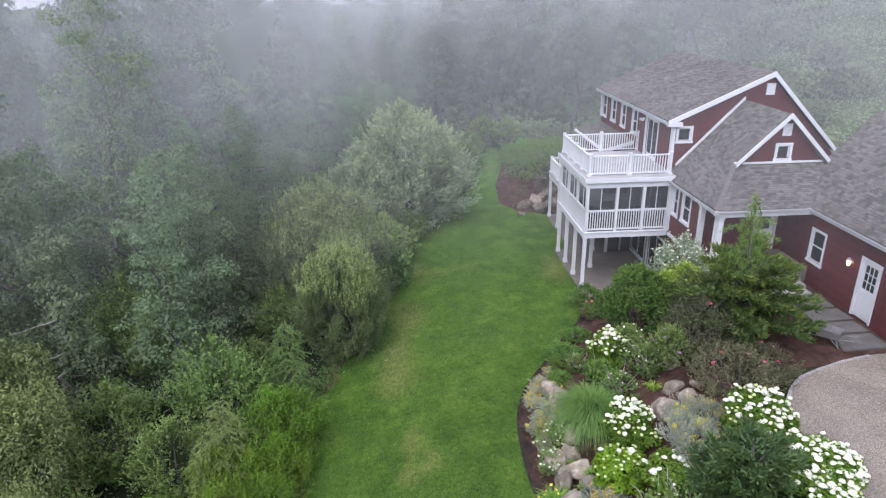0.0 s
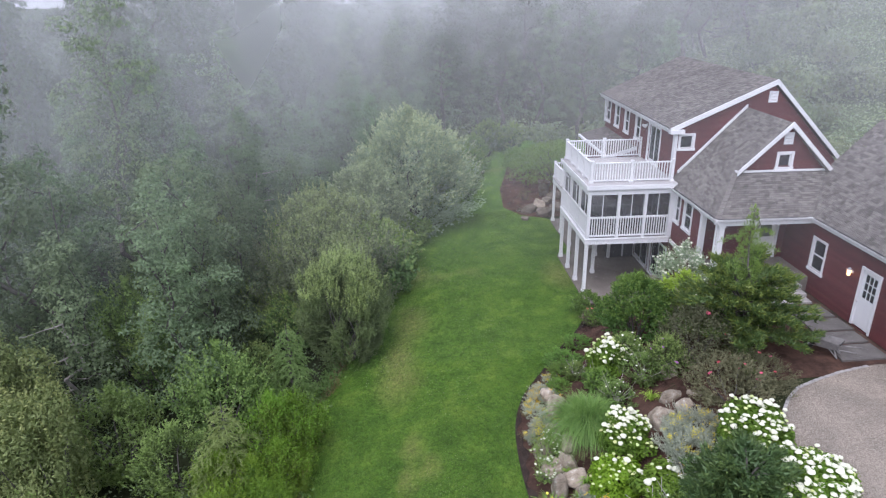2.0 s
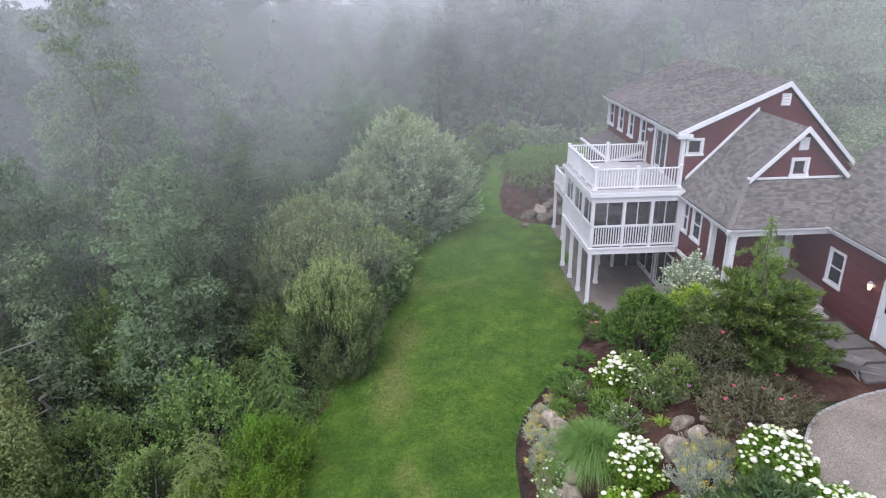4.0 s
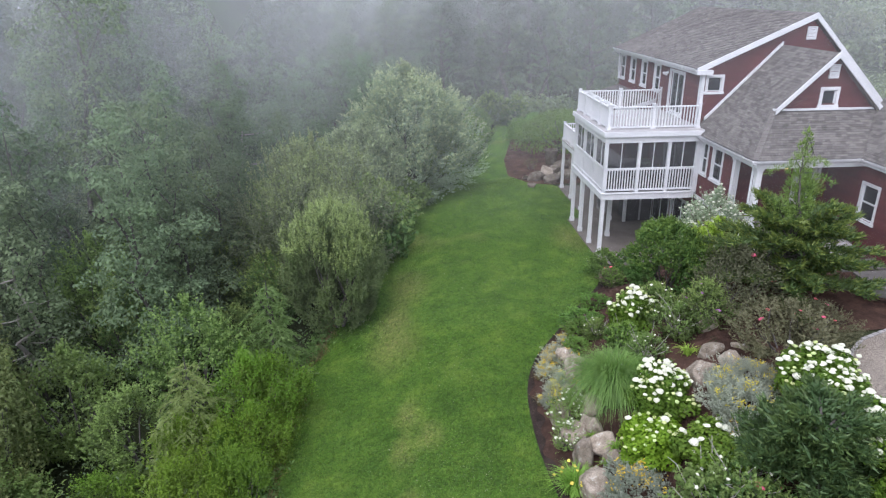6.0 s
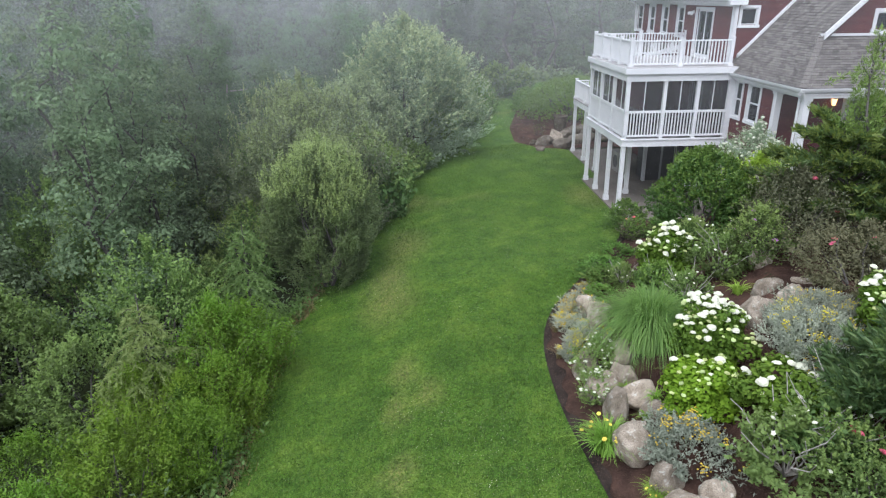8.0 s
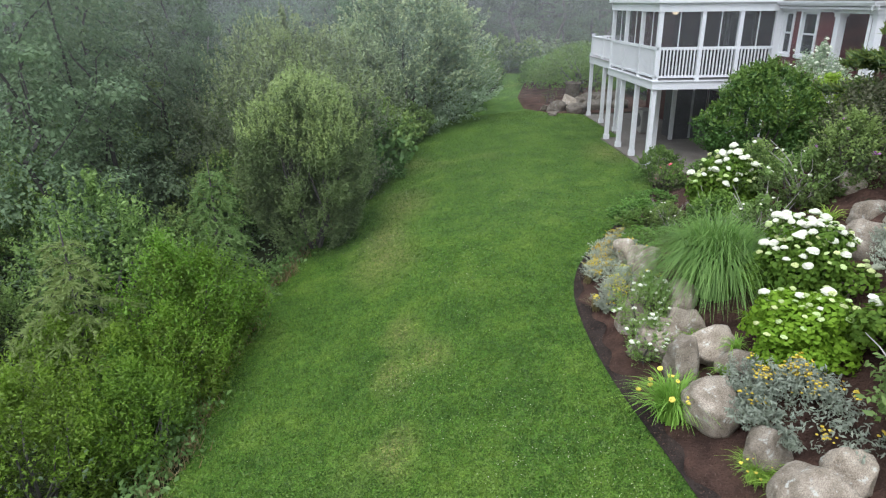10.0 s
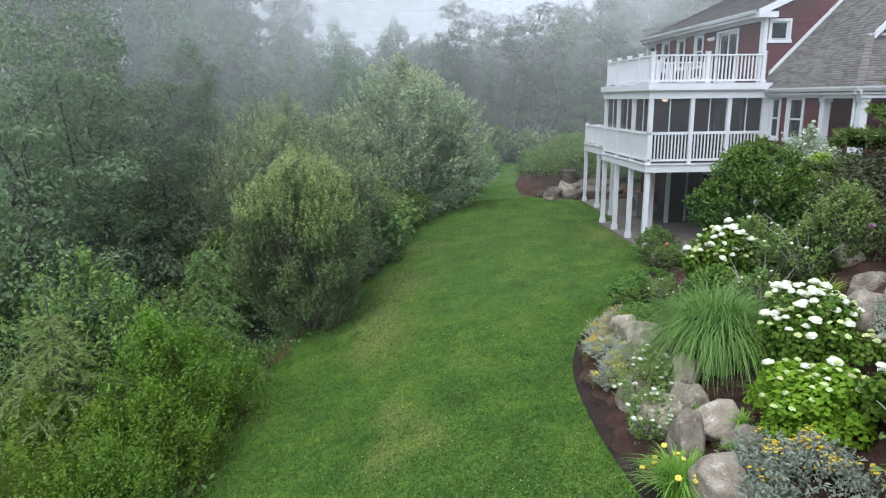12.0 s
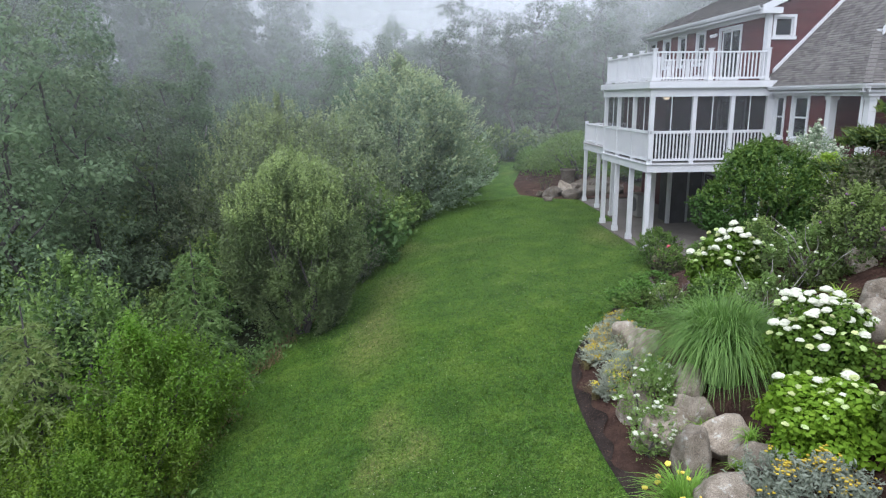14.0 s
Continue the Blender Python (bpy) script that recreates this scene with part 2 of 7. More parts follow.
def lawn_material():
    """Mown grass with clover: greens in patches, yellowed streaks, mowing grain."""
    m, n, l, b = material("lawn_grass", 0.75, spec=0.2)
    big, mid, fine = noise_tex(n, l, 0.16, 4), noise_tex(n, l, 0.9, 6, 0.65), noise_tex(n, l, 34, 4, 0.75)
    r = ramp(n, [(0.3, (0.036, 0.088, 0.010)), (0.52, (0.058, 0.124, 0.014)), (0.72, (0.110, 0.176, 0.026))])
    l.new(mid.outputs[0], r.inputs[0])
    dry = ramp(n, [(0.58, (0, 0, 0)), (0.72, (0.75, 0.75, 0.75))])
    l.new(big.outputs[0], dry.inputs[0])
    c = mixed(n, l, dry.outputs[0], r.outputs[0], (0.165, 0.185, 0.062))
    # worn yellowish patches
    tc = n.new("ShaderNodeTexCoord")
    warp = n.new("ShaderNodeMix")
    warp.data_type, warp.blend_type = "RGBA", "ADD"
    warp.inputs[0].default_value = 1.6
    l.new(tc.outputs["Object"], warp.inputs[6])
    l.new(mid.outputs["Color"], warp.inputs[7])
    for px, py, rad, _ in ((3.6, 26.4, 1.3, 1.0), (4.2, 30.8, 1.2, 1.0), (4.1, 21.7, 0.6, 1.0), (3.9, 20.2, 0.5, 1.0), (4.7, 20.5, 0.5, 1.0), (12.0, 33.7, 1.2, 1.0), (4.0, 18.0, 0.5, 1.0), (3.6, 28.4, 0.9, 1.0)):
        d = n.new("ShaderNodeVectorMath")
        d.operation = "DISTANCE"
        flat = n.new("ShaderNodeVectorMath")
        flat.operation = "MULTIPLY"
        flat.inputs[1].default_value = (1, 0.55, 0)
        l.new(warp.outputs[2], flat.inputs[0])
        d.inputs[1].default_value = (px, py * 0.55, 0)
        l.new(flat.outputs[0], d.inputs[0])
        k = n.new("ShaderNodeMapRange")
        k.inputs[1].default_value, k.inputs[2].default_value, k.inputs[3].default_value, k.inputs[4].default_value = 0.0, rad, 0.68, 0.0
        l.new(d.outputs["Value"], k.inputs[0])
        c = mixed(n, l, k.outputs[0], c, (0.195, 0.195, 0.070))
    tuft = noise_tex(n, l, 6.5, 3, 0.7)
    tu = ramp(n, [(0.36, (0.62, 0.68, 0.6)), (0.64, (1.32, 1.26, 1.2))])
    l.new(tuft.outputs[0], tu.inputs[0])
    c = mixed(n, l, 1.0, c, tu.outputs[0], "MULTIPLY")
    f = ramp(n, [(0.36, (0.3, 0.3, 0.3)), (0.64, (1.6, 1.6, 1.6))])
    l.new(fine.outputs[0], f.inputs[0])
    l.new(mixed(n, l, 1.0, c, f.outputs[0], "MULTIPLY"), b.inputs["Base Color"])
    bump(n, l, b, fine.outputs[0], 0.8, 0.04)
    return m


def mist_material(name, low4, aside4):
    """Thin drifting fog: wisps that let most of what is behind them through, thinner near the ground, in the deep wood
    and to one side, as fitted to the camera's view.
    """
    m, n, l, b = material(name, 1.0, spec=0.0)
    n.remove(b)
    m.diffuse_color = (0.8, 0.83, 0.85, 0.1)
    tc, stretch, tex = n.new("ShaderNodeTexCoord"), n.new("ShaderNodeMapping"), n.new("ShaderNodeTexNoise")
    stretch.inputs["Scale"].default_value = (0.035, 0.035, 0.075)
    tex.inputs["Scale"].default_value, tex.inputs["Detail"].default_value, tex.inputs["Roughness"].default_value = 1.0, 4.0, 0.55
    l.new(tc.outputs["Object"], stretch.inputs["Vector"])
    l.new(stretch.outputs[0], tex.inputs["Vector"])
    wisp, low, aside, wood, sep, k, k2, k3 = n.new("ShaderNodeMapRange"), n.new("ShaderNodeMapRange"), n.new("ShaderNodeMapRange"), n.new("ShaderNodeMapRange"), n.new("ShaderNodeSeparateXYZ"), n.new("ShaderNodeMath"), n.new("ShaderNodeMath"), n.new("ShaderNodeMath")
    for node, rng4 in ((wisp, (0.34, 0.66, 0.10, 0.25)), (low, low4), (aside, aside4), (wood, (-30.0, -2.0, 0.12, 1.1))):
        for i, v in enumerate(rng4):
            node.inputs[i + 1].default_value = v
    l.new(tex.outputs[0], wisp.inputs[0])
    l.new(tc.outputs["Object"], sep.inputs[0])
    l.new(sep.outputs["Z"], low.inputs[0])
    l.new(sep.outputs["X"], aside.inputs[0])
    l.new(sep.outputs["X"], wood.inputs[0])
    k.operation = k2.operation = k3.operation = "MULTIPLY"
    l.new(wisp.outputs[0], k.inputs[0])
    l.new(low.outputs[0], k.inputs[1])
    l.new(k.outputs[0], k2.inputs[0])
    l.new(aside.outputs[0], k2.inputs[1])
    l.new(k2.outputs[0], k3.inputs[0])
    l.new(wood.outputs[0], k3.inputs[1])
    df, tr, half, clear, mx = n.new("ShaderNodeBsdfDiffuse"), n.new("ShaderNodeBsdfTranslucent"), n.new("ShaderNodeMixShader"), n.new("ShaderNodeBsdfTransparent"), n.new("ShaderNodeMixShader")
    for node in (df, tr):
        node.inputs[0].default_value = (0.93, 0.95, 0.96, 1)
    l.new(df.outputs[0], half.inputs[1])
    l.new(tr.outputs[0], half.inputs[2])
    l.new(k3.outputs[0], mx.inputs[0])
    l.new(clear.outputs[0], mx.inputs[1])
    l.new(half.outputs[0], mx.inputs[2])
    l.new(mx.outputs[0], n["Material Output"].inputs[0])
    return m


M_MIST = mist_material("mist", (2.0, 14.0, 0.25, 1.6), (12.0, 34.0, 1.0, 0.6))
M_NEARMIST = mist_material("near_mist", (2.5, 9.0, 0.05, 0.45), (-10.0, 4.0, 0.6, 1.0))
M_WOODMIST = mist_material("wood_mist", (-4.0, 12.0, 0.85, 1.1), (-5.0, 8.0, 1.0, 0.28))
M_DARKROCK = rock_material("dark_boulder", 0.45)
M_GLASS, M_SCREEN, M_ROCK, M_LAWN = glass_material(), screen_material(), rock_material(), lawn_material()
M_LAMP = glowing("warm_lamp", (1.0, 0.5, 0.16), 2.6)
M_PALELAMP = glowing("pale_warm_lamp", (1.0, 0.82, 0.55), 2.2)

# woodland leaf colours are raised in place of the pale haze over them
L_WOOD = leafy("woodland_leaves", (0.104, 0.162, 0.086), (0.212, 0.298, 0.152), 0.45, 0.65, 0.25, 0.24, haze_sheen=0.12)
L_FAR = leafy("distant_leaves", (0.060, 0.095, 0.052), (0.130, 0.180, 0.095), 0.45, 0.7, 0.2, 0.2, haze_sheen=0.15)
L_PINE = leafy("pine_needles", (0.038, 0.062, 0.034), (0.088, 0.122, 0.068), 0.4, 0.7, 0.2, 0.15, haze_sheen=0.12)
L_OLIVE = leafy("silvery_olive_leaves", (0.102, 0.162, 0.054), (0.232, 0.322, 0.120), 0.5, haze_sheen=0.1, tree_shift=0.1)
L_OLIVEDARK = leafy("olive_green_leaves", (0.118, 0.160, 0.080), (0.235, 0.298, 0.152), 0.5, haze_sheen=0.25)
L_SHOOT = leafy("pale_new_shoots", (0.26, 0.355, 0.105), (0.44, 0.545, 0.20), 0.45, tree_shift=0.1, haze_sheen=0.1)
L_OLIVETIP = leafy("olive_young_shoots", (0.20, 0.262, 0.098), (0.355, 0.43, 0.185), 0.45, tree_shift=0.1, haze_sheen=0.1)
L_SILVER = leafy("grey_green_leaves", (0.195, 0.266, 0.142), (0.375, 0.465, 0.285), 0.45, haze_sheen=0.2)
L_SILVERTIP = leafy("silvery_young_leaves", (0.235, 0.318, 0.150), (0.42, 0.51, 0.285), 0.4, haze_sheen=0.15)
L_BAY = leafy("bayberry_leaves", (0.056, 0.124, 0.014), (0.142, 0.255, 0.030), 0.45)
L_WILLOW = leafy("willow_leaves", (0.140, 0.185, 0.056), (0.285, 0.345, 0.125), 0.4, haze_sheen=0.05)
L_SHRUB = leafy("shrub_leaves", (0.085, 0.155, 0.040), (0.200, 0.305, 0.086), 0.48, haze_sheen=0.05)
L_FRESH = leafy("fresh_green_leaves", (0.150, 0.235, 0.055), (0.285, 0.395, 0.115), 0.48, haze_sheen=0.05, tree_shift=0.14)
L_SCRUB = leafy("hillside_leaves", (0.110, 0.165, 0.070), (0.215, 0.285, 0.125), 0.45, 0.65, 0.25, 0.3, haze_sheen=0.3)
L_MOUND = leafy("mounded_shrub_leaves", (0.080, 0.165, 0.024), (0.180, 0.320, 0.058), 0.4, haze_sheen=0.1)
L_SPRUCE = leafy("spruce_needles", (0.120, 0.195, 0.058), (0.245, 0.340, 0.115), 0.4)
L_BOX = leafy("glossy_round_leaves", (0.052, 0.110, 0.022), (0.150, 0.250, 0.055), 0.35, 0.55)
L_JUN = leafy("juniper_foliage", (0.048, 0.082, 0.024), (0.130, 0.185, 0.054), 0.3)
L_JUNMID = leafy("juniper_green_sprays", (0.090, 0.140, 0.028), (0.205, 0.270, 0.062), 0.35, tree_shift=0.1)
L_JUNTIP = leafy("conifer_young_sprays", (0.12, 0.20, 0.045), (0.26, 0.37, 0.085), 0.3, tree_shift=0.1)
L_DARKJUN = leafy("dark_juniper_foliage", (0.038, 0.072, 0.026), (0.105, 0.158, 0.055), 0.3)
L_BROWN = leafy("purple_brown_leaves", (0.090, 0.100, 0.052), (0.195, 0.200, 0.110), 0.4)
# brighter upper leaves: the round shrub's lit top given by colour
L_BOXTIP = leafy("bright_young_leaves", (0.095, 0.185, 0.030), (0.205, 0.335, 0.068), 0.4)
L_HYD = leafy("hydrangea_leaves", (0.045, 0.115, 0.010), (0.170, 0.290, 0.028), 0.35, 0.75, tree_shift=0.1)
L_HYDLIME = leafy("lime_hydrangea_leaves", (0.095, 0.205, 0.008), (0.270, 0.425, 0.026), 0.4, 0.75, tree_shift=0.05)
# bayberry tips as the light catches them, put into leaf colour
L_BAYTIP = leafy("bayberry_new_leaves", (0.105, 0.210, 0.018), (0.200, 0.335, 0.034), 0.45, tree_shift=0.15)
L_LIMEBUSH = leafy("lime_yellow_leaves", (0.16, 0.29, 0.03), (0.32, 0.48, 0.065), 0.4)
L_GRASS = leafy("silver_grass_blades", (0.040, 0.108, 0.016), (0.275, 0.425, 0.105), 0.35)
L_DUSTY = leafy("silver_felt_leaves", (0.295, 0.34, 0.258), (0.495, 0.54, 0.435), 0.45, 0.85)
L_LILY = leafy("daylily_blades", (0.100, 0.220, 0.025), (0.31, 0.48, 0.08), 0.35)
L_LAWNBLADE = leafy("grass_blades", (0.034, 0.078, 0.010), (0.160, 0.262, 0.040), 0.3, tree_shift=0.0)
L_STRAW = leafy("straw_blades", (0.22, 0.19, 0.08), (0.34, 0.29, 0.14), 0.3)
F_WHITE = leafy("white_petals", (0.62, 0.65, 0.46), (0.80, 0.81, 0.70), 0.25, 0.7, tree_shift=0.05)
F_LIME = leafy("lime_petals", (0.40, 0.50, 0.16), (0.60, 0.68, 0.34), 0.25, 0.6)
F_YELLOW = leafy("yellow_petals", (0.62, 0.49, 0.03), (0.80, 0.68, 0.10), 0.25, 0.6)
F_LEMON = leafy("lemon_petals", (0.66, 0.52, 0.05), (0.82, 0.70, 0.14), 0.3, 0.6)
F_PINK = leafy("pink_petals", (0.55, 0.06, 0.12), (0.72, 0.16, 0.24), 0.25, 0.6)
F_MAUVE = leafy("mauve_petals", (0.30, 0.12, 0.34), (0.45, 0.22, 0.48), 0.25, 0.6)


# ---------------------------------------------------------------- building blocks
class Shape:
    """Gathers boxes, prisms and strips in world metres."""

    def __init__(self):
        self.v, self.f = [], []

    def add(self, verts, faces):
        k = len(self.v)
        self.v += [tuple(p) for p in verts]
        self.f += [tuple(i + k for i in q) for q in faces]
        return self

    def box(self, x0, y0, z0, x1, y1, z1):
        x0, x1, y0, y1, z0, z1 = min(x0, x1), max(x0, x1), min(y0, y1), max(y0, y1), min(z0, z1), max(z0, z1)
        p = [(x, y, z) for x in (x0, x1) for y in (y0, y1) for z in (z0, z1)]
        return self.add(p, [(0, 1, 3, 2), (4, 6, 7, 5), (0, 4, 5, 1), (2, 3, 7, 6), (0, 2, 6, 4), (1, 5, 7, 3)])

    def prism(self, points, way):
        n, w = len(points), Vector(way)
        p = [Vector(q) for q in points] + [Vector(q) + w for q in points]
        return self.add(p, [tuple(range(n))[::-1], tuple(range(n, 2 * n))] + [(i, (i + 1) % n, n + (i + 1) % n, n + i) for i in range(n)])

    def rod(self, a, b, r0, r1=None, n=8):
        a, b, r1 = Vector(a), Vector(b), r0 if r1 is None else r1
        d = (b - a).normalized()
        u = d.orthogonal().normalized()
        w = d.cross(u)
        ring = [(math.cos(2 * math.pi * i / n), math.sin(2 * math.pi * i / n)) for i in range(n)]
        p = [a + (u * c + w * s) * r0 for c, s in ring] + [b + (u * c + w * s) * r1 for c, s in ring]
        return self.add(p, [(i, (i + 1) % n, n + (i + 1) % n, n + i) for i in range(n)] + [tuple(range(n))[::-1], tuple(range(n, 2 * n))])

    def beam(self, a, b, wide, high):
        """A straight bar of that width and height from a to b."""
        a, b = Vector(a), Vector(b)
        d = (b - a).normalized()
        s = d.cross(Vector((0, 0, 1)))
        s = s.normalized() if s.length > 1e-4 else Vector((1, 0, 0))
        u = s.cross(d) * high / 2
        s *= wide / 2
        return self.prism([a - s - u, a + s - u, a + s + u, a - s + u], b - a)


def mesh_of(name, shape, mat, origin=(0, 0, 0), smooth=False):
    me = bpy.data.meshes.new(name)
    o = Vector(origin)
    me.from_pydata([Vector(p) - o for p in shape.v], [], shape.f)
    me.materials.append(mat)
    if smooth:
        me.polygons.foreach_set("use_smooth", [True] * len(me.polygons))
    me.update()
    return me


def thing(name, at, label, category, group="", kind=""):
    ob = new(name)
    ob.location = at
    ob.empty_display_size = 0.2
    ob["base"] = tuple(at)
    return tagged(ob, label, category, group, kind)


def part(name, shape, mat, parent, label="", smooth=False):
    """One mesh under a thing or a part; the shape is in world metres."""
    o = tuple(parent["base"])
    ob = new(name, mesh_of(name, shape, mat, o, smooth))
    ob.parent = parent
    ob["base"] = o
    if label:
        ob["label"] = label
    return ob


def single(name, shape, mat, at, label, category, group="", kind="", smooth=False):
    ob = new(name, mesh_of(name, shape, mat, at, smooth))
    ob.location = at
    ob["base"] = tuple(at)
    return tagged(ob, label, category, group, kind)


def quads(name, verts, mat, per=4):
    """A mesh of loose four-cornered (or three-cornered) pieces from an array of corners."""
    n = len(verts) // per
    me = bpy.data.meshes.new(name)
    me.vertices.add(n * per)
    me.vertices.foreach_set("co", np.asarray(verts, dtype=np.float32).ravel())
    me.loops.add(n * per)
    me.loops.foreach_set("vertex_index", np.arange(n * per, dtype=np.int32))
    me.polygons.add(n)
    me.polygons.foreach_set("loop_start", np.arange(0, n * per, per, dtype=np.int32))
    me.polygons.foreach_set("loop_total", np.full(n, per, dtype=np.int32))
    me.materials.append(mat)
    me.update(calc_edges=True)
    return me


def under(name, mesh, parent, label=""):
    ob = new(name, mesh)
    ob.parent = parent
    ob["base"] = tuple(parent["base"])
    if label:
        ob["label"] = label
    return ob


# ---------------------------------------------------------------- the lie of the land
LAWN_X = (-80, -30, -12, -5, 0, 2, 4, 7.2, 11, 13, 60)
LAWN_Z = (-6, -5, -4.2, -2.9, -2.0, -1.62, -0.95, -0.38, -0.05, 0, 0)
BED_Y = (0, 12, 15.7, 17.5, 18.6, 20, 21.4, 22.3, 23.3, 24.3, 26.1, 27.4, 28.3, 29.6)
BED_X = (7.8, 7.5, 7.25, 7.08, 7.03, 7.07, 7.2, 7.5, 7.9, 8.75, 9.9, 11.1, 11.55, 11.7)
# the bed's edge is a smooth curve through those points
bed_y = np.arange(0.0, 29.61, 0.2)
bed_x = np.interp(bed_y, BED_Y, BED_X)
for _ in range(2):
    bed_x = np.convolve(np.pad(bed_x, 3, mode="edge"), np.ones(7) / 7, mode="valid")
BED_Y, BED_X = tuple(bed_y.tolist()), tuple(bed_x.tolist())


def ease(a, b, v):
    s = np.clip((np.asarray(v, float) - a) / (b - a), 0, 1)
    return s * s * (3 - 2 * s)


def ground_z(x, y):
    x, y = np.asarray(x, float), np.asarray(y, float)
    z = np.interp(x, LAWN_X, LAWN_Z)
    top = 2.15 * (1 - ease(26.0, 29.6, y))
    s = np.clip((x - np.interp(y, BED_Y, BED_X)) / 5.0, 0, 1)
    z = z + np.maximum(top - z, 0) * s ** 1.3 * (y < 29.8)
    return z + 12 * ease(20, 60, x) * ease(34, 75, y) + 2.0 * ease(50, 90, y)


def gz(x, y):
    return float(ground_z(x, y))


def sheet(name, xs, ys, lift, mat, label, category, inside=None, kind="structure"):
    """A sheet that follows the land over a grid; inside(x, y) keeps part of it."""
    X, Y = np.meshgrid(xs, ys)
    Z = ground_z(X, Y) + lift
    nx = len(xs)
    faces = []
    for j in range(len(ys) - 1):
        for i in range(nx - 1):
            if inside is None or inside((xs[i] + xs[i + 1]) / 2, (ys[j] + ys[j + 1]) / 2):
                k = j * nx + i
                faces.append((k, k + 1, k + nx + 1, k + nx))
    s = Shape()
    s.v, s.f = list(zip(X.ravel(), Y.ravel(), Z.ravel())), faces
    return single(name, s, mat, (0, 0, 0), label, category, kind=kind, smooth=True)


def band_sheet(name, ys, left, right, across, lift, mat, label, category, kind="structure"):
    """A sheet that follows the land between two edges, given at each y."""
    s = Shape()
    for j, y in enumerate(ys):
        x = np.linspace(left(y), right(y), across)
        s.v += list(zip(x, [y] * across, ground_z(x, np.full(across, y)) + lift))
        if j:
            k = (j - 1) * across
            s.f += [(k + i, k + i + 1, k + across + i + 1, k + across + i) for i in range(across - 1)]
    return single(name, s, mat, (0, 0, 0), label, category, kind=kind, smooth=True)


gxs = np.concatenate([[-900, -400, -200, -120, -80], np.arange(-60, -8, 3), np.arange(-8, 24, 0.5), np.arange(24, 70, 3), [80, 120, 200, 400, 900]])
gys = np.concatenate([[-900, -300, -100, -40, -15], np.arange(-5, 5, 1), np.arange(5, 46, 0.5), np.arange(46, 100, 3), [110, 150, 250, 450, 900]])
sheet("meadow", np.arange(22, 72, 2.0), np.arange(36, 96, 2.0), -0.02, M_MEADOW, "rough green hillside meadow with low growth", "meadow")
sheet("ground", gxs, gys, -0.06, M_FOREST, "dark leaf-littered woodland floor", "ground")

LEFT_Y = (0, 16, 20.6, 23, 25, 27.4, 29.8, 32, 34.2, 36, 38.4, 42.5, 46, 48.5, 54, 60, 66)
LEFT_X = (0.6, -0.1, -0.3, -0.2, -0.1, 0.4, 1.1, 1.85, 2.3, 3.0, 3.7, 5.2, 7.6, 8.5, 10.2, 11.6, 12.5)
RIGHT_Y = BED_Y[:-1] + (28.8, 29.5, 30.2, 35.6, 35.8, 41.6, 42.0, 42.7, 44.7, 48.8, 54.3, 57.7, 60, 66)
RIGHT_X = BED_X[:-1] + (11.6, 11.75, 11.97, 11.97, 12.84, 12.84, 12.6, 11.24, 10.3, 10.65, 12.0, 13.2, 13.6, 14.5)


def lawn_left(y):
    return float(np.interp(y, LEFT_Y, LEFT_X)) + 0.12 * math.sin(y * 1.7) + 0.07 * math.sin(y * 4.1)


def lawn_right(y):
    return float(np.interp(y, RIGHT_Y, RIGHT_X))


band_sheet("lawn", np.arange(-22.3, 64, 0.3), lawn_left, lawn_right, 30, 0.0, M_LAWN, "mown green lawn with clover and yellowed streaks", "lawn")
band_sheet("garden_bed", np.concatenate([np.arange(-22, 6, 1.0), np.arange(6, 30, 0.12)]), lambda y: lawn_right(y) - 0.02, lambda y: float(np.interp(y, (19.6, 19.9, 25.8, 26.1), (14.6, 19.9, 19.9, 16.05))), 120, -0.015, M_MULCH,
           "dark brown bark mulch on a sloping garden bed", "garden bed")
M_MULCHDARK = mottled("fresh_mulch", (0.022, 0.018, 0.016), (0.058, 0.045, 0.039), 2.2, 0.95, 30, 1.0, 0.1, dist=0.06)
band_sheet("mulch_edge", np.arange(-22, 28.6, 0.12), lambda y: lawn_right(y) - 0.015, lambda y: lawn_right(y) + 0.2 + 0.09 * math.sin(y * 2.3) + 0.07 * math.sin(y * 7.1), 14, 0.02, M_MULCHDARK,
           "strip of fresh near-black mulch along the lawn edge", "mulch")
band_sheet("far_garden_bed", np.arange(42.2, 56, 0.3), lambda y: lawn_right(y) - 0.02, lambda y: 17.5, 14, -0.012, M_MULCH,
           "reddish mulch bed round a mound of shrubs", "garden bed")

DRIVE_Y = (0, 12, 15.5, 17.1, 17.9, 18.55, 19.1, 19.5, 19.85, 20.3)
DRIVE_X = (13.6, 13.6, 13.75, 14.08, 14.5, 15.02, 15.63, 16.52, 17.5, 19.3)


def drive_left(y):
    return float(np.interp(y, DRIVE_Y, DRIVE_X))


band_sheet("driveway", np.arange(-22.2, 20.3, 0.2), drive_left, lambda y: 30.0, 20, 0.03, M_GRAVEL, "pale crushed-stone gravel driveway", "driveway")
walkway = Shape()
for i, (x0, x1, y0, y1) in enumerate([(18.0, 19.7, 20.5, 21.5), (18.3, 19.7, 21.6, 22.4), (18.2, 19.75, 22.5, 23.4), (18.0, 19.7, 23.5, 24.4)]):
    walkway.prism([(x0, y0, 2.12), (x1, y0 + 0.05, 2.12), (x1 - 0.05, y1, 2.12), (x0 + 0.08, y1 - 0.04, 2.12)], (0, 0, 0.08))
single("stone_path", walkway, M_FLAG, (18.8, 22, 2.12), "grey flagstone path beside the garage wall", "path", kind="structure")

patio = Shape()
patio.box(11.95, 29.6, -0.3, 16.1, 35.7, 0.03).box(12.82, 35.7, -0.3, 16.1, 41.7, 0.03)
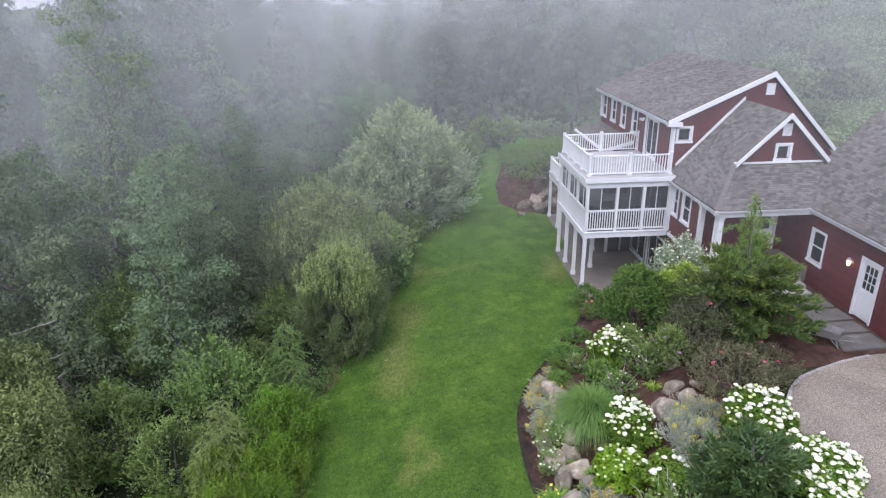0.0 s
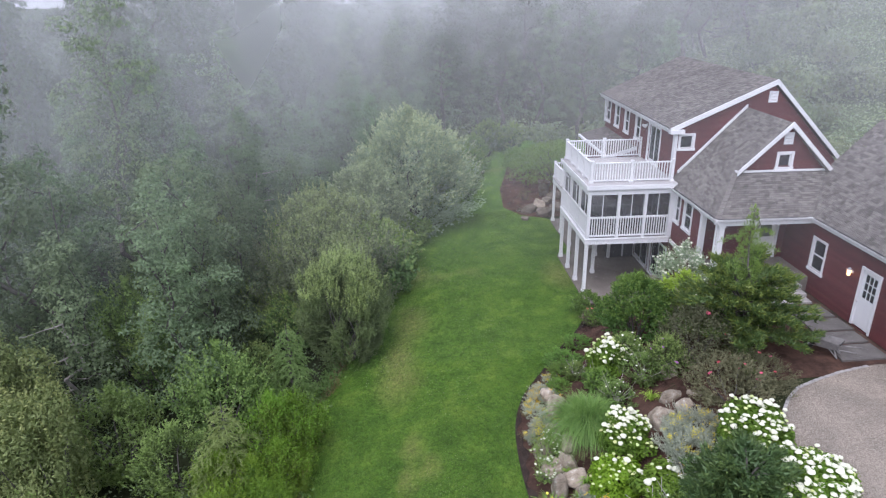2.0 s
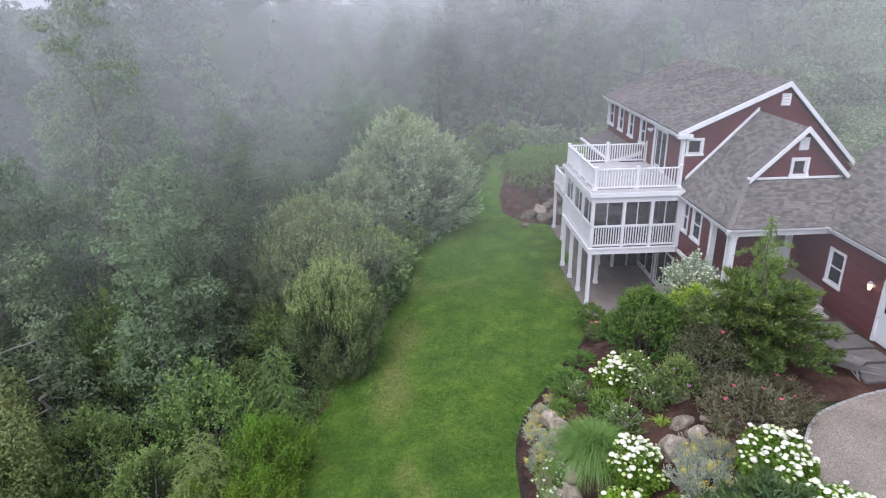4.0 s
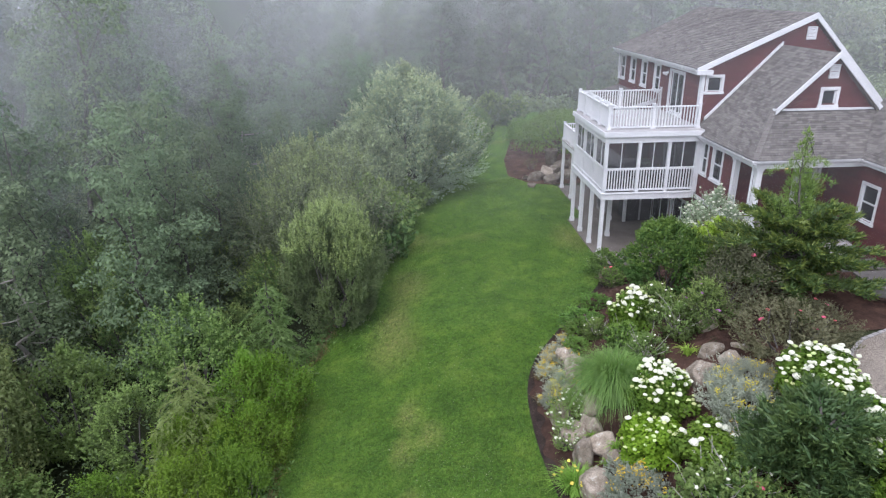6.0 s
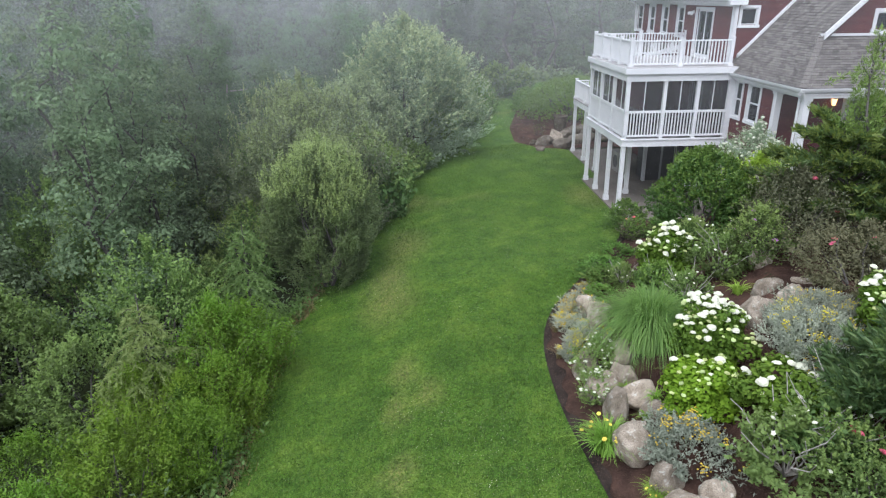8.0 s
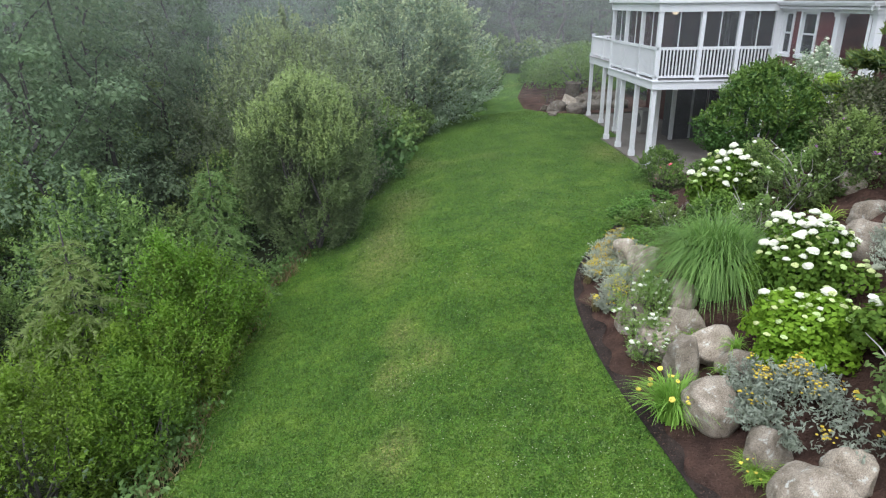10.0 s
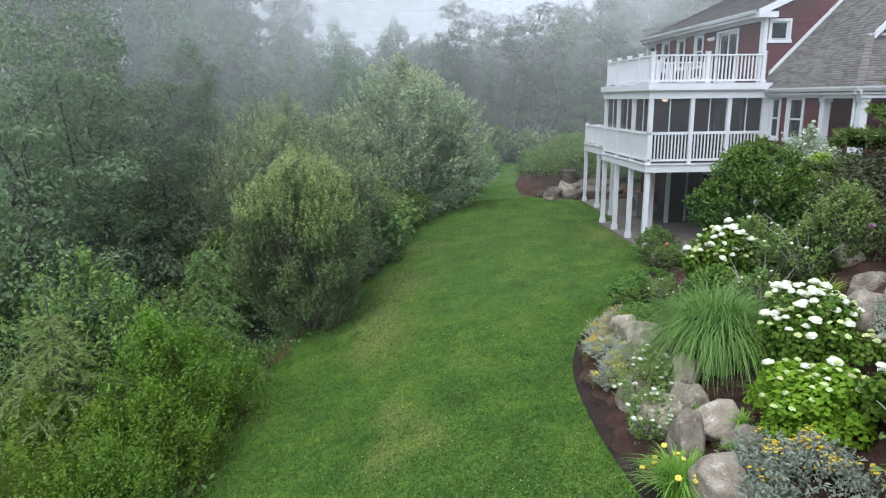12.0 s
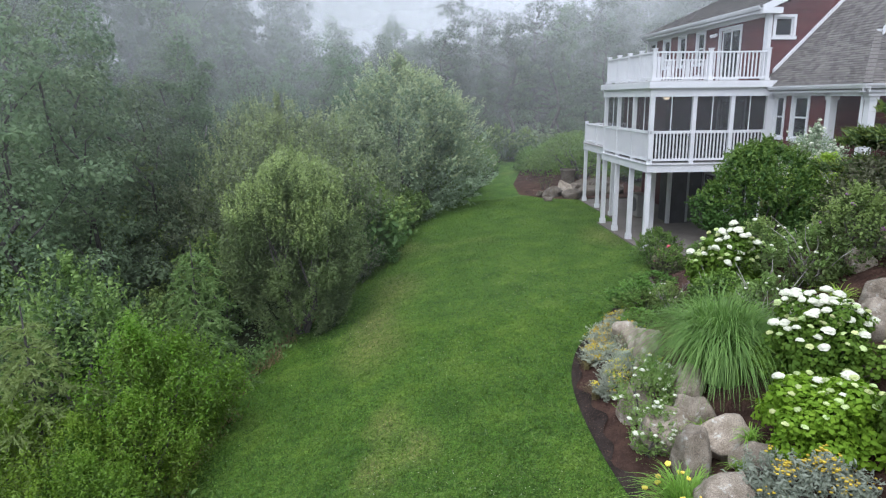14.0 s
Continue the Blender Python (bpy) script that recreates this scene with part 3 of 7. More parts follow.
single("patio", patio, M_CONC, (14, 35, 0), "plain grey-brown concrete patio slab", "patio", kind="structure")


# ---------------------------------------------------------------- walls, roofs, windows
class Face:
    """A wall plane: a corner, the way along it and the way out of it."""

    def __init__(self, corner, along, out):
        self.o, self.u, self.n = Vector(corner), Vector(along), Vector(out)

    def at(self, u, z, d=0.0):
        return self.o + self.u * u + self.n * d + Vector((0, 0, z))

    def slab(self, s, u0, u1, z0, z1, d0, d1):
        return s.prism([self.at(u0, z0, d0), self.at(u1, z0, d0), self.at(u1, z1, d0), self.at(u0, z1, d0)], self.n * (d1 - d0))


def clapboards(face, z0, z1, left, right, holes=(), step=0.115, thick=0.16):
    """Lapped boards, each a wedge, cut round the openings."""
    s = Shape()
    rows = max(1, round((z1 - z0) / step))
    for i in range(rows):
        a, b = z0 + (z1 - z0) * i / rows, z0 + (z1 - z0) * (i + 1) / rows
        mid = (a + b) / 2
        spans = [(left(mid), right(mid))]
        for h0, h1, h2, h3 in holes:
            if h2 < mid < h3:
                spans = [q for p0, p1 in spans for q in ((p0, min(p1, h0)), (max(p0, h1), p1)) if q[1] - q[0] > 0.01]
        for p0, p1 in spans:
            if p1 - p0 < 0.02:
                continue
            s.prism([face.at(p0, a, 0.02), face.at(p0, b, 0.003), face.at(p0, b, -thick), face.at(p0, a, -thick)], face.u * (p1 - p0))
    return s


def shingles(a, b, c, d, rng, course=0.125, tab=0.21, thick=0.16):
    """Courses of tabs between an eave a-b and a top edge d-c, lapped, on a solid deck."""
    a, b, c, d = Vector(a), Vector(b), Vector(c), Vector(d)
    n = (b - a).cross(d - a) if (d - a).length > 0.01 else (b - a).cross(c - a)
    n.normalize()
    if n.z < 0:
        n = -n
    s = Shape()
    rows = max(1, round(max((d - a).length, (c - b).length) / course / 1.0))
    for i in range(rows):
        t0, t1 = i / rows, (i + 1.12) / rows
        l0, r0, l1, r1 = a.lerp(d, t0), b.lerp(c, t0), a.lerp(d, min(t1, 1)), b.lerp(c, min(t1, 1))
        count = max(1, int((r0 - l0).length / tab))
        shift = rng.random() * 0.6
        cuts = [0.0] + [min(1, max(0, (k + shift) / count)) for k in range(count)] + [1.0]
        for k in range(len(cuts) - 1):
            u, v = cuts[k], cuts[k + 1]
            if v - u < 0.002:
                continue
            lift = 0.014 + rng.random() * 0.008
            g = v - 0.005 / max((r0 - l0).length, 0.05)
            p, q = l0.lerp(r0, u) + n * lift, l0.lerp(r0, g) + n * lift
            w, x = l1.lerp(r1, g) + n * 0.003, l1.lerp(r1, u) + n * 0.003
            s.add([p, q, w, x, p - n * lift, q - n * lift], [(0, 1, 2, 3), (0, 4, 5, 1)])
    return s


def roof_deck(a, b, c, d, thick=0.14):
    a, b, c, d = Vector(a), Vector(b), Vector(c), Vector(d)
    return Shape().prism([a, b, c, d] if (c - d).length > 0.01 else [a, b, c], (0, 0, -thick))


def window(parent, face, u0, u1, z0, z1, trim=0.09, rail=True, panes=(1, 1), name="window", label=""):
    """A white-trimmed window: trim outside the opening, sashes and glass set back in it."""
    s = Shape()
    face.slab(s, u0, u0 + trim, z0, z1, -0.02, 0.045)
    face.slab(s, u1 - trim, u1, z0, z1, -0.02, 0.045)
    face.slab(s, u0 + trim, u1 - trim, z1 - trim, z1, -0.02, 0.045)
    face.slab(s, u0 - 0.03, u1 + 0.03, z0 - 0.03, z0 + trim * 0.8, -0.02, 0.07)
    win = part(name, s, M_WHITE, parent, label)
    a, b, c, d = u0 + trim, u1 - trim, z0 + trim * 0.8, z1 - trim
    sash = Shape()
    w = 0.045
    for q in ((a, a + w, c, d), (b - w, b, c, d), (a + w, b - w, c, c + w), (a + w, b - w, d - w, d)):
        face.slab(sash, *q, -0.06, -0.015)
    if rail:
        face.slab(sash, a + w, b - w, (c + d) / 2 - 0.025, (c + d) / 2 + 0.025, -0.06, -0.01)
    for i in range(1, panes[0]):
        m = a + (b - a) * i / panes[0]
        face.slab(sash, m - 0.012, m + 0.012, c + w, d - w, -0.05, -0.02)
    part("sash", sash, M_WHITE, win)
    g = Shape()
    face.slab(g, a + 0.01, b - 0.01, c + 0.01, d - 0.01, -0.045, -0.038)
    part("pane", g, M_GLASS, win, "dark reflecting glass").visible_shadow = False
    return win


def sliding_door(parent, face, u0, u1, z0, z1):
    s = Shape()
    t = 0.09
    for q in ((u0, u0 + t, z0, z1), (u1 - t, u1, z0, z1), (u0 + t, u1 - t, z1 - t, z1), (u0 + t, u1 - t, z0, z0 + 0.05)):
        face.slab(s, *q, -0.04, 0.045)
    door = part("sliding_door", s, M_WHITE, parent)
    m = (u0 + u1) / 2
    for k, (a, b) in enumerate(((u0 + t, m + 0.03), (m - 0.03, u1 - t))):
        leaf = Shape()
        d = -0.03 - 0.04 * k
        for q in ((a, a + 0.07, z0 + 0.05, z1 - t), (b - 0.07, b, z0 + 0.05, z1 - t), (a + 0.07, b - 0.07, z0 + 0.05, z0 + 0.16), (a + 0.07, b - 0.07, z1 - t - 0.08, z1 - t)):
            face.slab(leaf, *q, d - 0.035, d)
        part("door_leaf", leaf, M_WHITE, door)
        g = Shape()
        face.slab(g, a + 0.06, b - 0.06, z0 + 0.15, z1 - t - 0.07, d - 0.022, d - 0.014)
        part("pane", g, M_GLASS, door, "dark reflecting glass").visible_shadow = False
    return door


rng = random.Random(4)
house = thing("house", (16.1, 31.0, 0.0), "dark red clapboard house with white trim and grey shingle roofs", "house")

# faces of the house
W_LOW = Face((16.1, 0, 0), (0, 1, 0), (-1, 0, 0))       # the long side towards the lawn, u is y
W_UP = Face((16.1, 0, 0), (0, 1, 0), (-1, 0, 0))
W_GABLE = Face((0, 31.32, 0), (1, 0, 0), (0, -1, 0))    # the big front gable, u is x
W_ENTRY = Face((0, 28.1, 0), (1, 0, 0), (0, -1, 0))

# lower storeys
low_holes = [(28.73, 29.59, 3.71, 5.05), (29.98, 30.58, 3.71, 5.05)]
tagged(part("wall", clapboards(W_LOW, 2.7, 5.25, lambda z: 27.95, lambda z: 31.9, low_holes), M_RED, house), kind="stuff")
tagged(part("wall", clapboards(W_LOW, 2.7, 5.5, lambda z: 31.9, lambda z: 42.0, [(32.4, 34.4, 2.9, 4.95)]), M_RED, house), kind="stuff")
tagged(part("wall", clapboards(W_LOW, -0.25, 2.7, lambda z: 26.2, lambda z: 42.0, [(30.95, 33.0, 0.03, 2.1), (33.25, 35.4, 0.03, 2.1)]), M_RED, house), kind="stuff")
window(house, W_LOW, 28.7, 29.62, 3.68, 5.08, label="white-framed sash window in red clapboard")
window(house, W_LOW, 29.95, 30.61, 3.68, 5.08, label="white-framed sash window in red clapboard")
sliding_door(house, W_LOW, 33.2, 35.45, 0.03, 2.15)
# second slider is assumed, added to darken the wall under the porch
sliding_door(house, W_LOW, 30.9, 33.05, 0.03, 2.15)
sliding_door(house, W_LOW, 32.35, 34.45, 2.9, 5.0)
part("sill_beam", Shape().box(16.0, 26.2, 2.6, 16.16, 30.6, 2.74), M_WHITE, house)
tagged(part("wall", clapboards(Face((0, 42.0, 0), (-1, 0, 0), (0, 1, 0)), -0.2, 7.8, lambda z: -24.0, lambda z: -16.1), M_RED, house), kind="stuff")
part("frieze", Shape().box(15.98, 27.7, 5.02, 16.1, 30.6, 5.24), M_WHITE, house)

# entry porch under the wing
tagged(part("wall", clapboards(W_ENTRY, 2.7, 5.25, lambda z: 16.1, lambda z: 20.2, [(18.72, 19.58, 2.75, 4.82)]), M_RED, house), kind="stuff")
entry = part("door", W_ENTRY.slab(Shape(), 18.72, 19.58, 2.77, 4.82, -0.08, -0.03), M_WHITE, house, "white panelled entry door")
es = Shape()
for q in ((18.62, 18.73, 2.75, 4.93), (19.57, 19.68, 2.75, 4.93), (18.73, 19.57, 4.82, 4.93)):
    W_ENTRY.slab(es, *q, -0.02, 0.05)
part("door_frame", es, M_WHITE, entry)
part("pane", W_ENTRY.slab(Shape(), 18.9, 19.4, 3.7, 4.6, -0.034, -0.026), M_GLASS, entry)
part("porch_floor", Shape().box(16.1, 25.95, 2.0, 20.0, 28.1, 2.74), M_CONC, house)
part("porch_ceiling", Shape().box(15.95, 26.15, 5.16, 20.0, 28.1, 5.22), M_WHITE, house)
for x, y in ((16.18, 26.28), (16.18, 27.85)):
    s = Shape().box(x - 0.1, y - 0.1, 2.74, x + 0.1, y + 0.1, 5.0)
    s.box(x - 0.13, y - 0.13, 2.74, x + 0.13, y + 0.13, 2.9).box(x - 0.13, y - 0.13, 4.9, x + 0.13, y + 0.13, 5.03)
    part("column", s, M_WHITE, house)
part("beam", Shape().box(15.98, 26.1, 5.0, 20.0, 26.32, 5.26).box(15.98, 26.33, 5.0, 16.2, 27.95, 5.24), M_WHITE, house)
for k, (z, y0) in enumerate(((2.56, 25.5), (2.38, 25.1), (2.22, 24.7))):
    part("step", Shape().box(17.9, y0, z - 0.16, 19.5, y0 + 0.46, z), M_GRANITE, house)

# upper storey
up_holes = [(41.12, 41.88, 6.3, 7.5), (39.45, 40.2, 6.3, 7.5), (37.78, 38.5, 6.3, 7.5), (36.0, 36.7, 6.3, 7.55), (33.18, 34.72, 5.55, 7.45)]
tagged(part("wall", clapboards(W_UP, 5.5, 7.72, lambda z: 31.32, lambda z: 42.0, up_holes), M_RED, house), kind="stuff")
for a, b in ((41.05, 41.95), (39.38, 40.26), (37.72, 38.56), (35.93, 36.77)):
    window(house, W_UP, a, b, 6.24, 7.56, label="white-framed sash window in red clapboard")
sliding_door(house, W_UP, 33.1, 34.8, 5.52, 7.5)
part("frieze", Shape().box(15.96, 31.5, 7.56, 16.09, 42.0, 7.74), M_WHITE, house)


def gable_left(z):
    return max(16.06, 15.7 + (z - 7.6) / 0.446)


def gable_right(z):
    return 20.34 + (9.62 - z) / 1.0


tagged(part("wall", clapboards(W_GABLE, 5.2, 9.6, gable_left, lambda z: min(23.9, gable_right(z)), [(16.24, 16.9, 6.91, 7.54)]), M_RED, house), kind="stuff")
window(house, W_GABLE, 16.18, 16.95, 6.85, 7.6, rail=False, label="small square white-framed window")
part("corner_board", Shape().box(16.0, 31.26, 5.5, 16.13, 31.5, 7.9), M_WHITE, house)


def louvre(parent, face, u0, u1, z0, z1):
    s = Shape()
    for q in ((u0, u0 + 0.05, z0, z1), (u1 - 0.05, u1, z0, z1), (u0 + 0.05, u1 - 0.05, z0, z0 + 0.05), (u0 + 0.05, u1 - 0.05, z1 - 0.05, z1)):
        face.slab(s, *q, 0.0, 0.06)
    v = part("vent", s, M_WHITE, parent, "white louvred gable vent")
    n = 6
    for i in range(n):
        a = z0 + 0.06 + (z1 - z0 - 0.12) * i / n
        b = a + (z1 - z0 - 0.12) / n
        part("slat", Shape().prism([face.at(u0 + 0.05, a, 0.05), face.at(u0 + 0.05, a + 0.012, 0.05), face.at(u0 + 0.05, b, 0.005), face.at(u0 + 0.05, b - 0.012, 0.005)], face.u * (u1 - u0 - 0.1)), M_WHITE, v)


louvre(house, W_GABLE, 20.1, 20.5, 8.92, 9.42)

# main roof
EAVE, PEAK, RIGHT = (15.7, 7.87), (20.34, 9.94), (23.87, 6.41)
for nm, y0, y1 in (("main", 31.19, 42.0),):
    la, lb, lc, ld = (EAVE[0], y0, EAVE[1]), (EAVE[0], y1, EAVE[1]), (PEAK[0], y1, PEAK[1]), (PEAK[0], y0, PEAK[1])
    roof = part("roof", roof_deck(la, lb, lc, ld), M_ROOF, house)
    part("shingle_cover", shingles(la, lb, lc, ld, rng), M_ROOF, roof, "weathered grey-brown asphalt shingles")
    ra, rb = (RIGHT[0], y0, RIGHT[1]), (RIGHT[0], y1, RIGHT[1])
    roof = part("roof", roof_deck(ra, rb, lc, ld), M_ROOF, house)
    part("shingle_cover", shingles(ra, rb, lc, ld, rng), M_ROOF, roof, "weathered grey-brown asphalt shingles")
for y in (31.13, 42.04):
    s = Shape()
    top = 0.01 if y < 40 else -0.06
    for a, b in ((EAVE, PEAK), (PEAK, RIGHT)):
        s.prism([(a[0], y, a[1] - 0.22), (b[0], y, b[1] - 0.22), (b[0], y, b[1] + top), (a[0], y, a[1] + top)], (0, 0.06, 0))
    part("rake_board", s, M_WHITE, house)
part("return", Shape().box(15.68, 31.07, 7.62, 16.34, 31.32, 7.8), M_WHITE, house)


def gutter(parent, a, b, out):
    """A moulded gutter along an eave."""
    a, b, o = Vector(a), Vector(b), Vector(out)
    up = Vector((0, 0, 1))
    prof = [o * 0.0 - up * 0.11, o * 0.07 - up * 0.11, o * 0.12 - up * 0.03, o * 0.125 + up * 0.01, o * 0.105 + up * 0.01, o * 0.1 - up * 0.02, o * 0.06 - up * 0.09, o * 0.0 - up * 0.09]
    part("gutter", Shape().prism([a + q for q in prof], b - a), M_WHITE, parent)
    part("fascia", Shape().prism([a - o * 0.03 - up * 0.2, a - up * 0.2, a, a - o * 0.03], b - a), M_WHITE, parent)


gutter(house, (15.7, 31.17, 7.86), (15.7, 41.98, 7.86), (-1, 0, 0))
part("downspout", Shape().rod((15.66, 41.9, 7.75), (15.98, 41.9, 7.5), 0.04).rod((15.98, 41.9, 7.5), (16.0, 41.9, 6.2), 0.04), M_WHITE, house)

# wing roof: a hip in front with a gable above it
EX, EY, EZ, RX, RZ = 15.86, 26.05, 5.3, 19.15, 8.74
SL = (RZ - EZ) / (RX - EX)
FX = 2 * RX - EX
BZ, BY = 6.74, 27.75
BXL, BXR = EX + (BZ - EZ) / SL, FX - (BZ - EZ) / SL
GY = BY - 0.22
wing = [
    ((EX, 31.75, EZ), (EX, EY, EZ), (BXL, BY, BZ), (BXL, 31.75, BZ)),
    ((BXL, 31.75, BZ), (BXL, GY, BZ), (RX, GY, RZ), (RX, 31.75, RZ)),
    ((EX, EY, EZ), (FX, EY, EZ), (BXR, BY, BZ), (BXL, BY, BZ)),
    ((BXR, GY, BZ), (BXR, 31.75, BZ), (RX, 31.75, RZ), (RX, GY, RZ)),
]
for q in wing:
    roof = part("roof", roof_deck(*q), M_ROOF, house)
    part("shingle_cover", shingles(*q, rng), M_ROOF, roof, "weathered grey-brown asphalt shingles")
for gx in (BXL - 0.08, BXR + 0.08):
    s = Shape()
    s.prism([(gx, GY - 0.05, BZ - 0.12), (RX, GY - 0.05, RZ - 0.17), (RX, GY - 0.05, RZ + 0.05), (gx, GY - 0.05, BZ + 0.08)], (0, 0.05, 0))
    part("rake_board", s, M_WHITE, house)
W_DORM = Face((0, BY, 0), (1, 0, 0), (0, -1, 0))
tagged(part("wall", clapboards(W_DORM, BZ - 0.02, RZ - 0.12, lambda z: RX - (RZ - z) / SL + 0.05, lambda z: RX + (RZ - z) / SL - 0.05, [(18.9, 19.46, 6.9, 7.45)]), M_RED, house), kind="stuff")
window(house, W_DORM, 18.81, 19.54, 6.81, 7.54, rail=False, trim=0.11, label="small square white-framed window")
louvre(house, W_DORM, 19.0, 19.37, 7.84, 8.33)
part("flashing", Shape().box(BXL - 0.06, BY - 0.1, BZ - 0.02, BXR + 0.06, BY + 0.05, BZ + 0.05), M_WHITE, house)
for k in range(14):
    p0, p1_ = Vector((EX, EY, EZ)).lerp(Vector((BXL, BY, BZ)), k / 14), Vector((EX, EY, EZ)).lerp(Vector((BXL, BY, BZ)), (k + 1.1) / 14)
    part("hip_cap", Shape().beam(p0 + Vector((0, 0, 0.03)), p1_ + Vector((0, 0, 0.015)), 0.2, 0.03), M_ROOF, house)
gutter(house, (EX, 31.5, EZ), (EX, EY - 0.1, EZ), (-1, 0, 0))
gutter(house, (EX - 0.1, EY, EZ), (19.72, EY, EZ), (0, -1, 0))
part("downspout", Shape().rod((15.86, 26.3, 5.2), (16.05, 26.42, 4.98), 0.04).rod((16.05, 26.42, 4.98), (16.05, 26.42, 2.8), 0.04), M_WHITE, house)
zl = EZ + SL * (16.3 - EX)
part("flashing", Shape().prism([(16.3, 31.19, zl), (RX, 31.19, RZ), (RX, 31.19, RZ + 0.13), (16.3, 31.19, zl + 0.13)], (0, 0.1, 0)), M_WHITE, house)

# garage wing
garage = thing("garage", (20.0, 22.0, 2.15), "dark red clapboard garage wing with a grey shingle roof", "garage")
W_GAR = Face((20.0, 0, 0), (0, 1, 0), (-1, 0, 0))
tagged(part("wall", clapboards(W_GAR, 2.0, 5.25, lambda z: 15.0, lambda z: 28.1, [(22.12, 23.02, 2.15, 4.36), (25.22, 26.04, 3.16, 4.4)]), M_RED, garage), kind="stuff")
window(garage, W_GAR, 25.15, 26.1, 3.08, 4.48, label="white-framed sash window in red clapboard")
gd = Shape()
for q in ((22.05, 22.14, 2.15, 4.44), (23.0, 23.1, 2.15, 4.44), (22.14, 23.0, 4.34, 4.44)):
    W_GAR.slab(gd, *q, -0.03, 0.05)
gdoor = part("door", gd, M_WHITE, garage, "white side door with small panes above")
leaf = Shape()
W_GAR.slab(leaf, 22.14, 23.0, 2.18, 3.3, -0.06, -0.015)
W_GAR.slab(leaf, 22.14, 22.27, 3.3, 4.34, -0.06, -0.015)
W_GAR.slab(leaf, 22.87, 23.0, 3.3, 4.34, -0.06, -0.015)
W_GAR.slab(leaf, 22.27, 22.87, 4.2, 4.34, -0.06, -0.015)
for i in (1, 2):
    W_GAR.slab(leaf, 22.27 + 0.2 * i - 0.012, 22.27 + 0.2 * i + 0.012, 3.3, 4.2, -0.05, -0.018)
    W_GAR.slab(leaf, 22.27, 22.87, 3.3 + 0.3 * i - 0.012, 3.3 + 0.3 * i + 0.012, -0.05, -0.02)
for a, b in ((2.3, 2.7), (2.8, 3.2)):
    W_GAR.slab(leaf, 22.26, 22.53, a, b, -0.015, -0.005)
    W_GAR.slab(leaf, 22.61, 22.88, a, b, -0.015, -0.005)
part("door_leaf", leaf, M_WHITE, gdoor)
part("pane", W_GAR.slab(Shape(), 22.27, 22.87, 3.3, 4.2, -0.042, -0.034), M_GLASS, gdoor).visible_shadow = False
part("handle", Shape().rod((19.95, 22.93, 3.1), (19.9, 22.93, 3.1), 0.03), M_METAL, gdoor)
GRX, GRZ = 22.98, 8.74
ga, gb, gc, gd2 = (19.7, 27.8, 5.3), (19.7, 14.6, 5.3), (GRX, 14.6, GRZ), (GRX, 27.8, GRZ)
roof = part("roof", roof_deck(ga, gb, gc, gd2), M_ROOF, garage)
part("shingle_cover", shingles(ga, gb, gc, gd2, rng), M_ROOF, roof, "weathered grey-brown asphalt shingles")
ga, gb = (2 * GRX - 19.7, 27.8, 5.3), (2 * GRX - 19.7, 14.6, 5.3)
roof = part("roof", roof_deck(ga, gb, gc, gd2), M_ROOF, garage)
part("shingle_cover", shingles(ga, gb, gc, gd2, rng), M_ROOF, roof)
tagged(part("wall", clapboards(Face((0, 15.0, 0), (1, 0, 0), (0, -1, 0)), 2.0, 8.6, lambda z: max(20.0, 19.7 + (z - 5.3) / 1.05), lambda z: min(25.9, 26.26 - (z - 5.3) / 1.05)), M_RED, garage), kind="stuff")
tagged(part("wall", clapboards(Face((25.96, 0, 0), (0, 1, 0), (1, 0, 0)), 2.0, 5.25, lambda z: 15.0, lambda z: 28.1), M_RED, garage), kind="stuff")
tagged(part("wall", clapboards(Face((0, 27.7, 0), (1, 0, 0), (0, 1, 0)), 2.0, 8.3, lambda z: max(20.0, 19.7 + (z - 5.0) / 1.05), lambda z: min(25.9, 26.26 - (z - 5.0) / 1.05)), M_RED, garage), kind="stuff")
gutter(garage, (19.7, 26.2, 5.3), (19.7, 14.6, 5.3), (-1, 0, 0))


def wall_lantern(at, out, category="wall lamp"):
    x, y, z = at
    o = Vector(out)
    lamp = thing("wall_lantern", at, "brass wall lantern with a warm lit bulb", category, group="lit wall lanterns")
    s = Shape()
    for d in (0.0, 0.025):
        c = Vector(at) + o * d
        s.rod(c, c + o * 0.025, 0.07 - d, 0.05, 10)
    part("back_plate", s, M_METAL, lamp)
    c = Vector(at) + o * 0.14
    part("arm", Shape().rod(Vector(at) + Vector((0, 0, 0.02)), c + Vector((0, 0, 0.16)), 0.012), M_METAL, lamp)
    part("glass_shade", Shape().rod(c + Vector((0, 0, -0.12)), c + Vector((0, 0, 0.1)), 0.055, 0.085, 10), M_LAMP, lamp, "glowing warm glass")
    part("cap", Shape().rod(c + Vector((0, 0, 0.1)), c + Vector((0, 0, 0.19)), 0.1, 0.02, 10), M_METAL, lamp)
    return lamp


wall_lantern((19.98, 23.55, 4.0), (-1, 0, 0))
wall_lantern((18.2, 28.06, 4.6), (0, -1, 0))


# ---------------------------------------------------------------- screened porch and decks
porch = thing("screened_porch", (12.0, 30.6, 0.0), "white two-level screened porch raised on slender posts", "porch")
PX0, PX1, PY0, PY1 = 12.0, 15.95, 30.6, 35.5


def ring(s, x0, y0, x1, y1, z0, z1, t):
    """A band round three sides of the porch: front, side and back."""
    s.box(x0, y0, z0, x1, y0 + t, z1).box(x0, y0 + t, z0, x0 + t, y1 - t, z1).box(x0, y1 - t, z0, x1, y1, z1)
    return s


